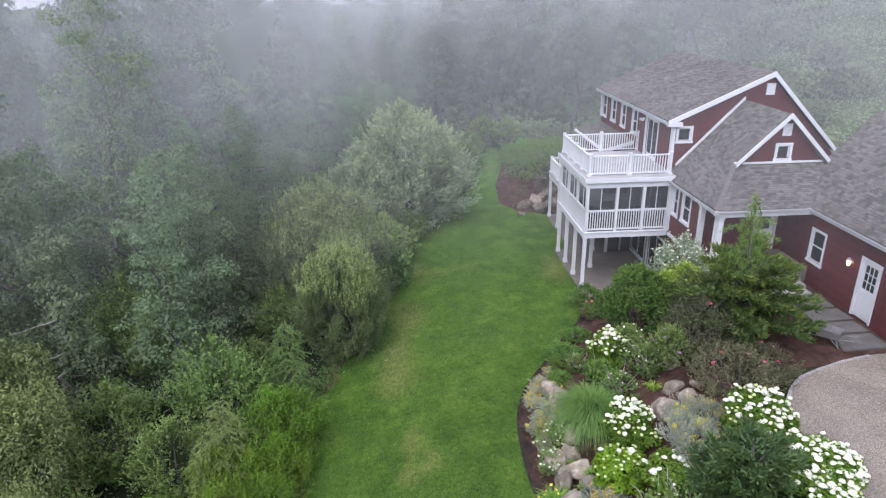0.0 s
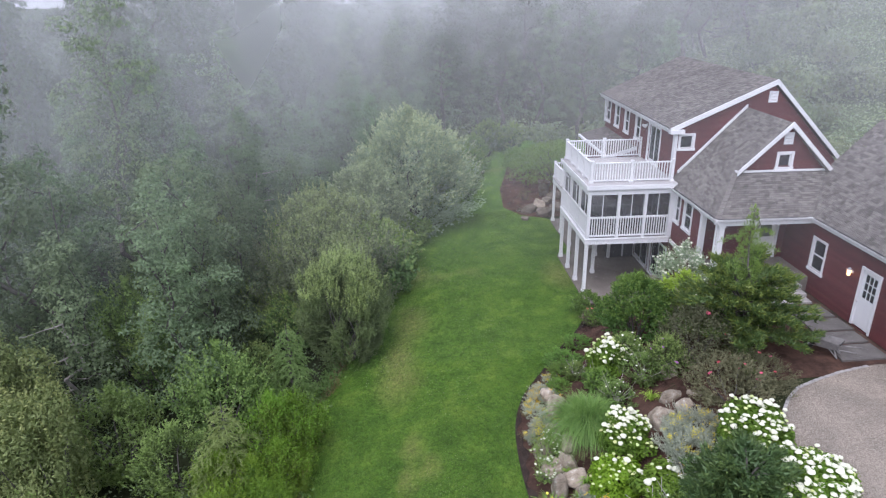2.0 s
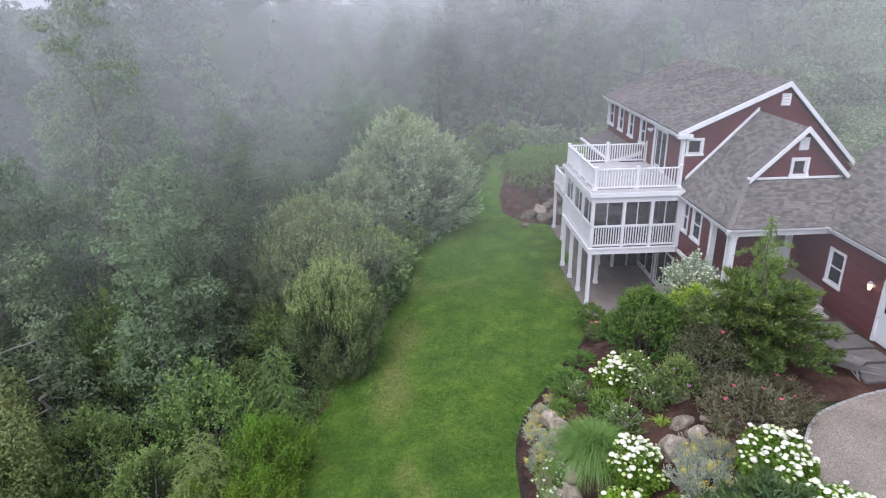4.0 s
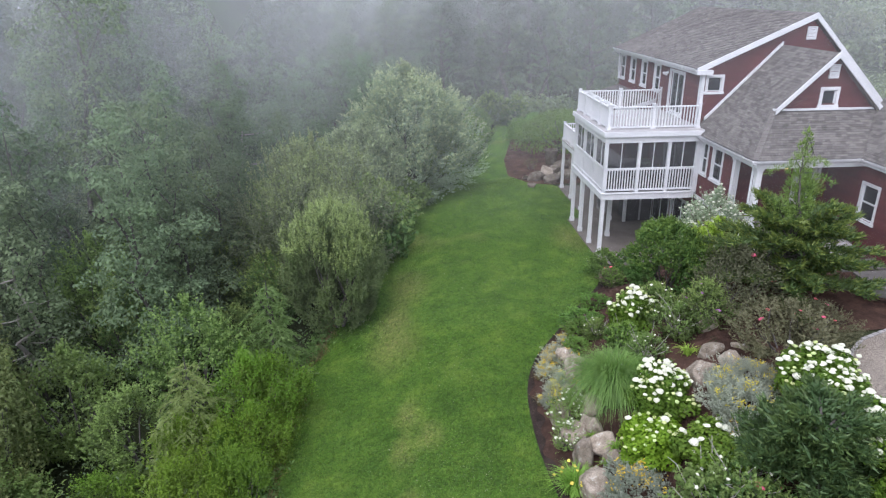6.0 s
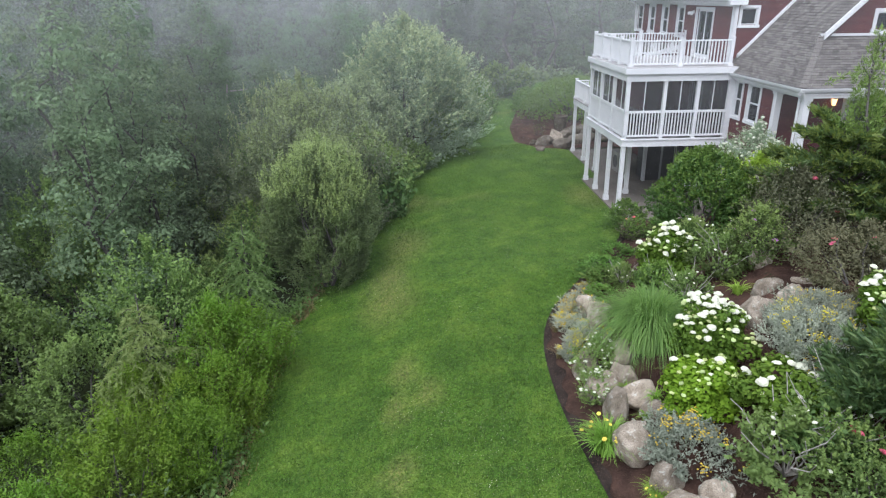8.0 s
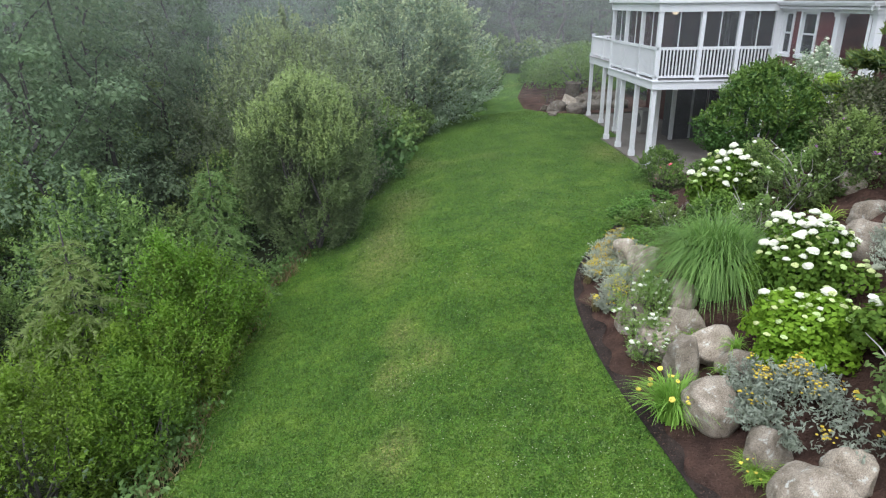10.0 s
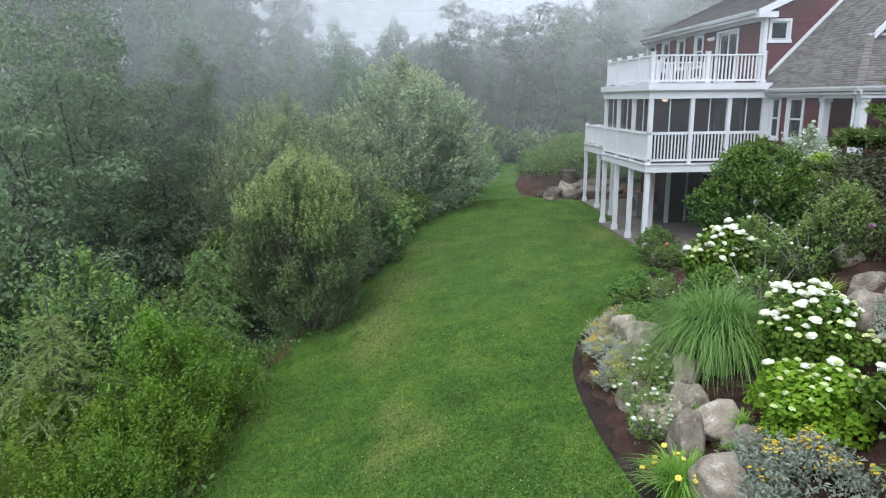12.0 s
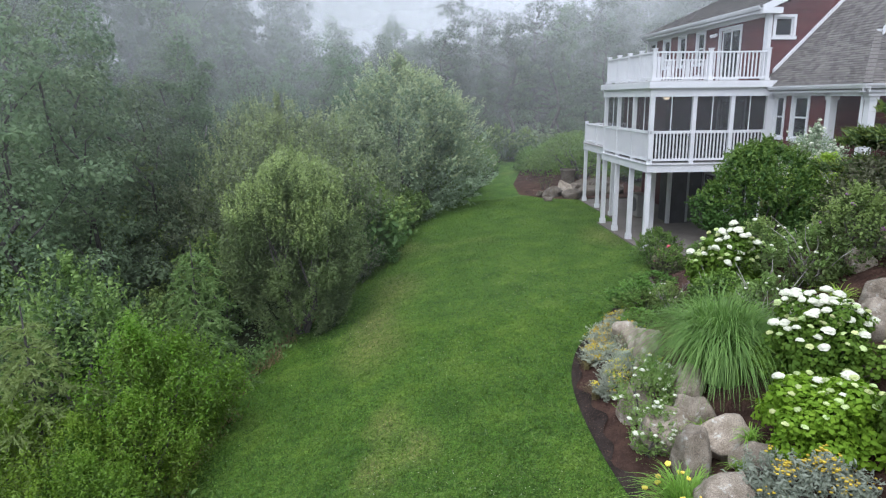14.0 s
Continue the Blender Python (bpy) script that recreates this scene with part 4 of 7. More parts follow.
part("lower_band", ring(Shape(), PX0 - 0.03, PY0 - 0.03, PX1, PY1 + 0.03, 2.61, 2.86, 0.08), M_WHITE, porch)
part("drip_edge", ring(Shape(), PX0 - 0.07, PY0 - 0.07, PX1 + 0.02, PY1 + 0.07, 2.86, 2.9, 0.14), M_WHITE, porch)
part("porch_floor", Shape().box(PX0 + 0.05, PY0 + 0.05, 2.7, 16.08, PY1 - 0.05, 2.88), M_DECK, porch)
part("upper_band", ring(Shape(), PX0 - 0.04, PY0 - 0.04, PX1 + 0.06, PY1 + 0.04, 5.03, 5.3, 0.08), M_WHITE, porch)
part("cornice", ring(Shape(), PX0 - 0.14, PY0 - 0.16, PX1 + 0.06, PY1 + 0.14, 5.3, 5.5, 0.2), M_WHITE, porch)
part("ceiling_boards", Shape().box(PX0 + 0.05, PY0 + 0.05, 5.05, 16.08, PY1 - 0.05, 5.1), M_WHITE, porch)
dk = Shape()
for i in range(36):
    y = PY0 - 0.12 + i * 0.1405
    dk.box(PX0 - 0.1, y, 5.47, 16.2, y + 0.133, 5.515)
part("decking", dk, M_DECK, porch)
# posts below
for x, y in [(12.1, 30.72), (12.1, 32.32), (12.1, 33.9), (12.1, 35.45), (14.0, 35.4), (13.2, 33.1)]:
    s = Shape().box(x - 0.075, y - 0.075, 0.03, x + 0.075, y + 0.075, 2.62).box(x - 0.1, y - 0.1, 0.03, x + 0.1, y + 0.1, 0.22)
    part("post", s, M_WHITE, porch)
# screen bays
FRONT_X = (12.0, 13.46, 14.71, 15.95)
SIDE_Y = (30.6, 32.23, 33.87, 35.5)


def bay(a, b, first, last):
    """One screened bay between two places on the porch's outline."""
    a, b = Vector((*a, 0)), Vector((*b, 0))
    d = (b - a).normalized()
    out = Vector((d.y, -d.x, 0))
    face = Face(a, d, out)
    L = (b - a).length
    s = Shape()
    face.slab(s, 0.0, L, 3.86, 3.95, -0.09, -0.02)
    r = part("top_rail", s, M_WHITE, porch)
    part("bottom_rail", face.slab(Shape(), 0.0, L, 2.98, 3.05, -0.09, -0.02), M_WHITE, porch)
    n = max(2, round((L - 0.2) / 0.118))
    for i in range(n):
        u = 0.1 + (L - 0.2) * (i + 0.5) / n
        part("baluster", face.slab(Shape(), u - 0.02, u + 0.02, 3.05, 3.86, -0.075, -0.035), M_WHITE, r)
    part("screen", face.slab(Shape(), 0.06, L - 0.06, 2.93, 5.03, -0.12, -0.117), M_SCREEN, porch, "dark insect screen").visible_shadow = False
    part("mullion", face.slab(Shape(), L / 2 - 0.014, L / 2 + 0.014, 3.95, 5.03, -0.115, -0.09), M_WHITE, porch)


for a, b in zip(FRONT_X, FRONT_X[1:]):
    bay((a, PY0), (b, PY0), a == 12.0, b == 15.95)
for a, b in zip(SIDE_Y, SIDE_Y[1:]):
    bay((PX0, b), (PX0, a), False, False)
for x in FRONT_X:
    w = 0.1 if x in (12.0, 15.95) else 0.065
    x0 = x if x == 12.0 else x - w
    part("porch_post", Shape().box(x0, PY0, 2.88, x0 + (0.14 if x == 12.0 else 2 * w), PY0 + 0.13, 5.05), M_WHITE, porch)
for y in SIDE_Y[1:]:
    y0 = y - (0.14 if y == 35.5 else 0.06)
    part("porch_post", Shape().box(PX0, y0, 2.88, PX0 + 0.13, y0 + (0.14 if y == 35.5 else 0.12), 5.05), M_WHITE, porch)


def railing(name, points, z, label, top=1.0, post=0.12):
    """A white rail with square balusters and capped posts along a line of points."""
    t = thing(name, (*points[0], z), label, "railing")
    for (ax, ay), (bx, by) in zip(points, points[1:]):
        a, b = Vector((ax, ay, z)), Vector((bx, by, z))
        d = b - a
        L = d.length
        d.normalize()
        up = Vector((0, 0, 1))
        r = part("top_rail", Shape().beam(a + up * (top - 0.09), b + up * (top - 0.09), 0.1, 0.05), M_WHITE, t)
        part("bottom_rail", Shape().beam(a + up * 0.1, b + up * 0.1, 0.05, 0.06), M_WHITE, t)
        n = max(2, round(L / 0.125))
        for i in range(1, n):
            p = a + d * L * i / n
            part("baluster", Shape().box(p.x - 0.02, p.y - 0.02, z + 0.12, p.x + 0.02, p.y + 0.02, z + top - 0.11), M_WHITE, r)
    for x, y in points:
        s = Shape().box(x - post / 2, y - post / 2, z, x + post / 2, y + post / 2, z + top)
        s.box(x - post / 2 - 0.02, y - post / 2 - 0.02, z + top, x + post / 2 + 0.02, y + post / 2 + 0.02, z + top + 0.03)
        s.box(x - post / 2 - 0.03, y - post / 2 - 0.03, z, x + post / 2 + 0.03, y + post / 2 + 0.03, z + 0.09)
        part("post", s, M_WHITE, t)
    return t


railing("deck_railing", [(15.9, 30.92), (14.0, 30.92), (12.15, 30.92), (12.15, 32.1), (12.15, 33.25), (12.15, 34.4), (12.15, 35.6), (14.1, 35.6), (16.1, 35.6)], 5.51,
        "white baluster railing round the upper deck")
side = thing("side_deck", (12.9, 35.6, 0.0), "white side deck on slender posts", "deck")
part("deck_band", Shape().box(12.88, 35.56, 2.55, 12.98, 41.5, 2.84).box(12.98, 41.4, 2.55, 16.08, 41.5, 2.84), M_WHITE, side)
part("decking", Shape().box(12.84, 35.56, 2.84, 16.08, 41.54, 2.89), M_DECK, side)
for y in (41.35, 39.2, 37.1):
    part("post", Shape().box(12.9, y - 0.07, 0.03, 13.04, y + 0.07, 2.56).box(12.87, y - 0.1, 0.03, 13.07, y + 0.1, 0.2), M_WHITE, side)
railing("side_railing", [(12.97, 35.7), (12.97, 37.6), (12.97, 39.5), (12.97, 41.4), (16.0, 41.4)], 2.89, "white baluster railing of the side deck", 0.97)

# low roof over the bump-out beyond the upper deck
bump_out = thing("bay_room", (14.0, 36.0, 2.9), "narrow red clapboard bay room with a low shingle roof", "room")
tagged(part("wall", clapboards(Face((14.9, 0, 0), (0, 1, 0), (-1, 0, 0)), 2.9, 5.4, lambda z: 36.5, lambda z: 41.7), M_RED, bump_out), kind="stuff")
tagged(part("wall", clapboards(Face((0, 36.5, 0), (1, 0, 0), (0, -1, 0)), 2.9, 5.42, lambda z: 14.9, lambda z: 16.1), M_RED, bump_out), kind="stuff")
qa = ((14.55, 36.25, 5.42), (14.55, 41.95, 5.42), (16.22, 41.95, 5.9), (16.22, 36.25, 5.9))
roof = part("roof", roof_deck(*qa), M_ROOF, bump_out)
part("shingle_cover", shingles(*qa, rng), M_ROOF, roof, "weathered grey-brown asphalt shingles")
part("gutter", Shape().box(14.43, 36.2, 5.3, 14.54, 42.0, 5.42), M_WHITE, bump_out, "white eave gutter")
part("rake_board", Shape().prism([(14.5, 36.24, 5.26), (16.08, 36.24, 5.71), (16.08, 36.24, 5.9), (14.5, 36.24, 5.45)], (0, -0.05, 0)), M_WHITE, bump_out, "white rake board")
flood = thing("flood_light", (16.03, 34.95, 7.3), "small white twin flood light on the red wall", "wall light")
part("mount", Shape().rod((16.06, 34.95, 7.3), (16.0, 34.95, 7.3), 0.06, 0.06, 12), M_WHITE, flood)
for dy in (-0.1, 0.1):
    part("lamp_head", Shape().rod((16.0, 34.95 + dy * 0.3, 7.3), (15.88, 34.95 + dy * 1.6, 7.24), 0.03, 0.07, 10), M_WHITE, flood)
cl = thing("ceiling_lamp", (12.9, 31.6, 5.04), "small lit ceiling lamp in the screened porch", "ceiling lamp")
part("canopy", Shape().rod((12.9, 31.6, 5.02), (12.9, 31.6, 5.05), 0.13, 0.13, 12), M_METAL, cl)
part("bowl", Shape().rod((12.9, 31.6, 4.93), (12.9, 31.6, 5.02), 0.07, 0.12, 12), M_PALELAMP, cl, "glowing warm glass")
ac = thing("heat_pump", (14.1, 36.77, 0.03), "beige outdoor heat pump standing on the patio", "heat pump")
part("casing", Shape().box(13.86, 36.34, 0.08, 14.32, 37.2, 0.98), M_BEIGE, ac)
part("base", Shape().box(13.8, 36.28, 0.03, 14.38, 37.26, 0.08), M_CONC, ac)
part("fan_grille", Shape().rod((13.87, 36.77, 0.55), (13.845, 36.77, 0.55), 0.3, 0.3, 20), M_FRAME, ac)
part("cap", Shape().box(13.83, 36.31, 0.98, 14.35, 37.23, 1.01), M_BEIGE, ac)

# dark store room under the upper floor, with a pair of narrow doors
store = thing("store_room", (15.4, 35.6, 0.03), "dark store room with narrow doors under the porch", "store room")
part("wall", Shape().box(14.72, 35.08, 0.03, 15.98, 36.2, 2.55), M_FRAME, store)
for a, b in ((14.78, 15.38), (15.42, 15.95)):
    leaf = part("door", Shape().box(a, 35.045, 0.08, b, 35.075, 2.3), M_FRAME, store)
    edge = b if a < 15 else a
    part("stile", Shape().box(edge - 0.025, 35.03, 0.08, edge + 0.025, 35.043, 2.3), M_METAL, leaf, "grey metal stile")
part("corner_post", Shape().box(14.56, 34.97, 0.03, 14.7, 35.11, 2.6), M_WHITE, store, "white corner post")


def patio_chair(at, turn):
    t = thing("patio_chair", (0, 0, 0), "dark wicker chair on the porch", "chair", group="porch chairs")
    part("seat", Shape().box(-0.28, -0.28, 0.36, 0.28, 0.28, 0.44), M_FRAME, t)
    part("backrest", Shape().prism([(-0.28, 0.22, 0.44), (0.28, 0.22, 0.44), (0.26, 0.34, 0.95), (-0.26, 0.34, 0.95)], (0, 0.05, 0)), M_FRAME, t)
    for x, y in itertools.product((-0.25, 0.21), repeat=2):
        part("leg", Shape().box(x, y, 0, x + 0.04, y + 0.04, 0.36), M_FRAME, t)
    t.matrix_basis = pose(*at, 0, 0, turn)
    return t


pc = patio_chair((12.9, 31.9, 2.89), 140)
copy_thing(pc, pose(14.6, 31.7, 2.89, 0, 0, 190))
copy_thing(pc, pose(12.8, 34.0, 2.89, 0, 0, 60))
pt = thing("porch_table", (13.8, 32.4, 2.89), "round dark table on the porch", "table")
part("top", Shape().rod((13.8, 32.4, 3.6), (13.8, 32.4, 3.64), 0.5, 0.5, 20), M_FRAME, pt)
part("pedestal", Shape().rod((13.8, 32.4, 2.89), (13.8, 32.4, 3.6), 0.05, 0.05), M_FRAME, pt)


# wheelbarrow
def wheelbarrow(at, turn):
    t = thing("wheelbarrow", (0, 0, 0), "weathered grey wooden wheelbarrow parked on the mulch", "wheelbarrow")
    tray = Shape()
    lo, hi = [(-0.25, -0.2, 0.34), (0.25, -0.2, 0.34), (0.22, 0.45, 0.3), (-0.22, 0.45, 0.3)], [(-0.34, -0.4, 0.64), (0.34, -0.4, 0.64), (0.3, 0.7, 0.62), (-0.3, 0.7, 0.62)]
    tray.add(lo + hi, [(0, 1, 2, 3), (0, 4, 5, 1), (1, 5, 6, 2), (2, 6, 7, 3), (3, 7, 4, 0)])
    inn = [(x * 0.95, y * 0.96 + 0.01, z + 0.015) for x, y, z in lo + hi]
    tray.add(inn, [(3, 2, 1, 0), (1, 5, 4, 0), (2, 6, 5, 1), (3, 7, 6, 2), (0, 4, 7, 3)])
    part("tray", tray, M_GREYWOOD, t)
    for x in (-0.2, 0.2):
        part("handle", Shape().rod((x * 0.4, 0.75, 0.2), (x, 0.1, 0.3), 0.018).rod((x, 0.1, 0.3), (x * 1.4, -1.0, 0.55), 0.022), M_GREYWOOD, t)
        part("leg", Shape().rod((x, -0.2, 0.32), (x * 1.1, -0.35, 0.0), 0.03).rod((x, 0.0, 0.32), (x * 1.1, -0.35, 0.0), 0.02), M_GREYWOOD, t)
    wh = part("wheel", Shape().rod((-0.045, 0.78, 0.19), (0.045, 0.78, 0.19), 0.19, 0.19, 18), M_BLACK, t)
    part("hub", Shape().rod((-0.06, 0.78, 0.19), (0.06, 0.78, 0.19), 0.06, 0.06, 12), M_METAL, wh)
    t.matrix_basis = pose(*at, 0, 0, turn)
    return t


barrow = wheelbarrow((17.85, 21.0, 2.17), 40)
barrow.scale = (0.85, 0.85, 0.85)
single("retaining_wall", Shape().prism([(15.0, 27.3, -0.2), (15.42, 27.3, -0.2), (15.42, 30.15, -0.2), (16.08, 30.15, -0.2), (16.08, 30.5, -0.2), (15.0, 30.5, -0.2)], (0, 0, 1.18)), M_CONC, (15.4, 29, 0), "low grey concrete retaining wall beside the patio", "retaining wall", kind="structure")


# ---------------------------------------------------------------- plants
def unit(a):
    return a / np.maximum(np.linalg.norm(a, axis=1, keepdims=True), 1e-6)


def leaves(centres, facing, r, size, aspect=0.55, loose=0.5, fold=0.15, droop=0.0):
    """Corners of folded four-cornered leaves at the centres, facing roughly as given."""
    n = len(centres)
    nor = unit(facing + loose * r.normal(size=(n, 3)))
    tip = unit(np.cross(nor, r.normal(size=(n, 3))))
    tip[:, 2] -= droop
    tip = unit(tip)
    sidew = unit(np.cross(nor, tip))
    s = (size * r.uniform(0.6, 1.3, (n, 1)))
    p0 = centres - tip * s * 0.5
    p2 = centres + tip * s * 0.5
    lift = nor * s * fold
    p1 = centres + sidew * s * aspect * 0.5 + lift
    p3 = centres - sidew * s * aspect * 0.5 + lift
    return np.stack([p0, p1, p2, p3], axis=1).reshape(-1, 3)


def needles(centres, way, r, length, width, spread=0.4):
    """Corners of slender three-cornered blades that point along way."""
    n = len(centres)
    d = unit(way + spread * r.normal(size=(n, 3)))
    s = unit(np.cross(d, r.normal(size=(n, 3))))
    L = length * r.uniform(0.6, 1.3, (n, 1))
    return np.stack([centres - s * width / 2, centres + s * width / 2, centres + d * L], axis=1).reshape(-1, 3)


def lobe_points(lobes, per, r, shell=0.35, low=-0.35):
    """Points and outward ways over the upper shells of some ellipsoids (x, y, z, rx, ry, rz); those deep inside another are dropped."""
    P, N = [], []
    for x, y, z, a, b, c in lobes:
        k = int(per * (a * b * c) ** (2 / 3))
        d = unit(r.normal(size=(k, 3)))
        d = d[d[:, 2] > low]
        f = 1 - shell * r.random((len(d), 1)) ** 1.6
        f *= 1 + 0.13 * np.sin(d[:, :1] * 7 + x * 3) * np.cos(d[:, 1:2] * 6 + z * 2) + 0.05 * r.normal(size=(len(d), 1))
        P.append(np.array((x, y, z)) + d * f * np.array((a, b, c)))
        N.append(unit(d / np.array((a, b, c))))
    P, N = np.concatenate(P), np.concatenate(N)
    keep = np.ones(len(P), bool)
    for x, y, z, a, b, c in lobes:
        q = (P - np.array((x, y, z))) / np.array((a, b, c))
        keep &= (q ** 2).sum(1) > 0.36
    return P[keep], N[keep]


def branch(s, a, b, r0, r1, r, bends=3, n=6):
    """A crooked tapering limb."""
    a, b = Vector(a), Vector(b)
    L = (b - a).length
    prev = a
    for i in range(1, bends + 1):
        t = i / bends
        q = a.lerp(b, t) + (Vector((r.normal(), r.normal(), r.normal())) * L * 0.05 if i < bends else Vector())
        s.rod(prev, q, r0 + (r1 - r0) * (i - 1) / bends, r0 + (r1 - r0) * t, n)
        prev = q
    return s


def plant(name, label, category, group="", kind=""):
    return thing(name, (0, 0, 0), label, category, group, kind)


def place(ob, x, y, turn=0.0, scale=1.0, tall=1.0, dz=0.0):
    ob.matrix_basis = Matrix.LocRotScale((x, y, gz(x, y) + dz), Euler((0, 0, radians(turn))), (scale, scale, scale * tall))
    return ob


def again(ob, x, y, turn=0.0, scale=1.0, tall=1.0, dz=0.0):
    q = copy_thing(ob, Matrix())
    return place(q, x, y, turn, scale, tall, dz)


def broadleaf(seed, height, wide, per, size, leaf_mat, label, bare=0.1, lobes=14, bark=None, name="tree", category="tree", group="", pointed=0.5, aspect=0.5):
    """A tree: crooked trunk and limbs, and a crown of leaf clumps with gaps between them."""
    r = np.random.default_rng(seed)
    t = plant(name, label, category, group)
    tr = Shape()
    top = Vector((r.normal() * 0.3, r.normal() * 0.3, height * 0.9))
    branch(tr, (0, 0, -0.3), top, 0.0105 * height, 0.015, r, 6, 8)
    L = []
    for i in range(lobes):
        h = bare + (1 - bare) * (i + 0.5) / lobes
        reach = wide / 2 * (1 - pointed * ((h - bare) / (1 - bare)) ** 1.5) * (0.55 + 0.45 * min(1, (h - bare) * 5 + 0.3))
        az = i * 2.4 + r.normal() * 0.5
        d = reach * r.uniform(0.25, 0.85)
        rad = reach * r.uniform(0.4, 0.62)
        c = np.array((math.cos(az) * d, math.sin(az) * d, height * (0.05 + h * 0.93)))
        branch(tr, (0, 0, height * max(0.1, h * 0.94 - 0.1)), c, 0.0032 * height, 0.008, r, 3, 5)
        # each limb carries a few clumps of leaves of its own
        for _ in range(4):
            q, k = c + unit(r.normal(size=(1, 3)))[0] * rad * np.array((0.8, 0.8, 0.62)), rad * r.uniform(0.42, 0.62)
            L.append((*q, k * r.uniform(0.9, 1.2), k * r.uniform(0.9, 1.2), k * r.uniform(0.6, 0.8)))
    # leaves round the stem close the crown
    for i in range(5):
        h = bare + 0.08 + (0.86 - bare) * i / 4
        k = wide * 0.27 * (1 - pointed * (i / 4) ** 1.5)
        L.append((r.normal() * 0.2, r.normal() * 0.2, height * h, k, k, height * 0.13))
    part("trunk", tr, bark or M_BARK, t)
    P, N = lobe_points(L, per, r, 0.5, -0.45)
    under("crown", quads("crown", leaves(P, N + np.array((0, 0, 0.55)), r, size, aspect, 0.5, 0.1, 0.25), leaf_mat), t)
    return t


def bush(seed, wide, height, per, size, leaf_mat, label, name="shrub", category="shrub", group="", shoots=None, shoot_mat=None, lobes=12, aspect=0.55, stems=True, low=-0.5, flat=0.8, loose=0.6):
    """A rounded many-lobed shrub on several stems; upright shoots stand out of the top where asked."""
    r = np.random.default_rng(seed)
    wide = wide / 1.22
    t = plant(name, label, category, group)
    L = [(0, 0, height * 0.45, wide * 0.3, wide * 0.3, height * 0.42)]
    for i in range(lobes):
        az = i * 2.4 + r.normal() * 0.3
        h = 0.14 + 0.68 * (i + r.random()) / lobes
        d = wide / 2 * math.sqrt(max(0.03, 1 - ((h - 0.3) / 0.6) ** 2)) * r.uniform(0.5, 0.78)
        rad = wide * r.uniform(0.14, 0.23)
        L.append((math.cos(az) * d, math.sin(az) * d, height * h, rad, rad, rad * flat * r.uniform(0.8, 1.2)))
    if stems:
        s = Shape()
        for i in range(7):
            az = i * 0.9 + r.normal() * 0.2
            branch(s, (math.cos(az) * 0.1, math.sin(az) * 0.1, -0.2), (math.cos(az) * wide * 0.28, math.sin(az) * wide * 0.28, height * 0.62), 0.012 * height + 0.01, 0.01, r, 3, 5)
        part("woody_base", s, M_BARK, t)
    P, N = lobe_points(L, per, r, 0.4, low)
    P[:, 2] = np.maximum(P[:, 2], 0.02)
    under("foliage", quads("foliage", leaves(P, N + np.array((0, 0, 0.4)), r, size, aspect, loose), leaf_mat), t)
    if shoots:
        up = P[N[:, 2] > 0.25]
        k = up[r.choice(len(up), min(shoots, len(up)), replace=False)]
        pts = np.repeat(k, 7, axis=0)
        hgt = np.tile(np.arange(7), len(k))[:, None] * np.array((0, 0, 0.06)) * (height / 4 + 0.25)
        lean = np.repeat(r.normal(size=(len(k), 3)) * 0.25, 7, axis=0) * hgt[:, 2:3]
        under("new_growth", quads("new_growth", leaves(pts + hgt + lean, r.normal(size=(len(pts), 3)) + np.array((0, 0, 0.6)), r, size * 0.85, 0.45, 0.5), shoot_mat or L_SHOOT), t, "pale upright new shoots")
    return t


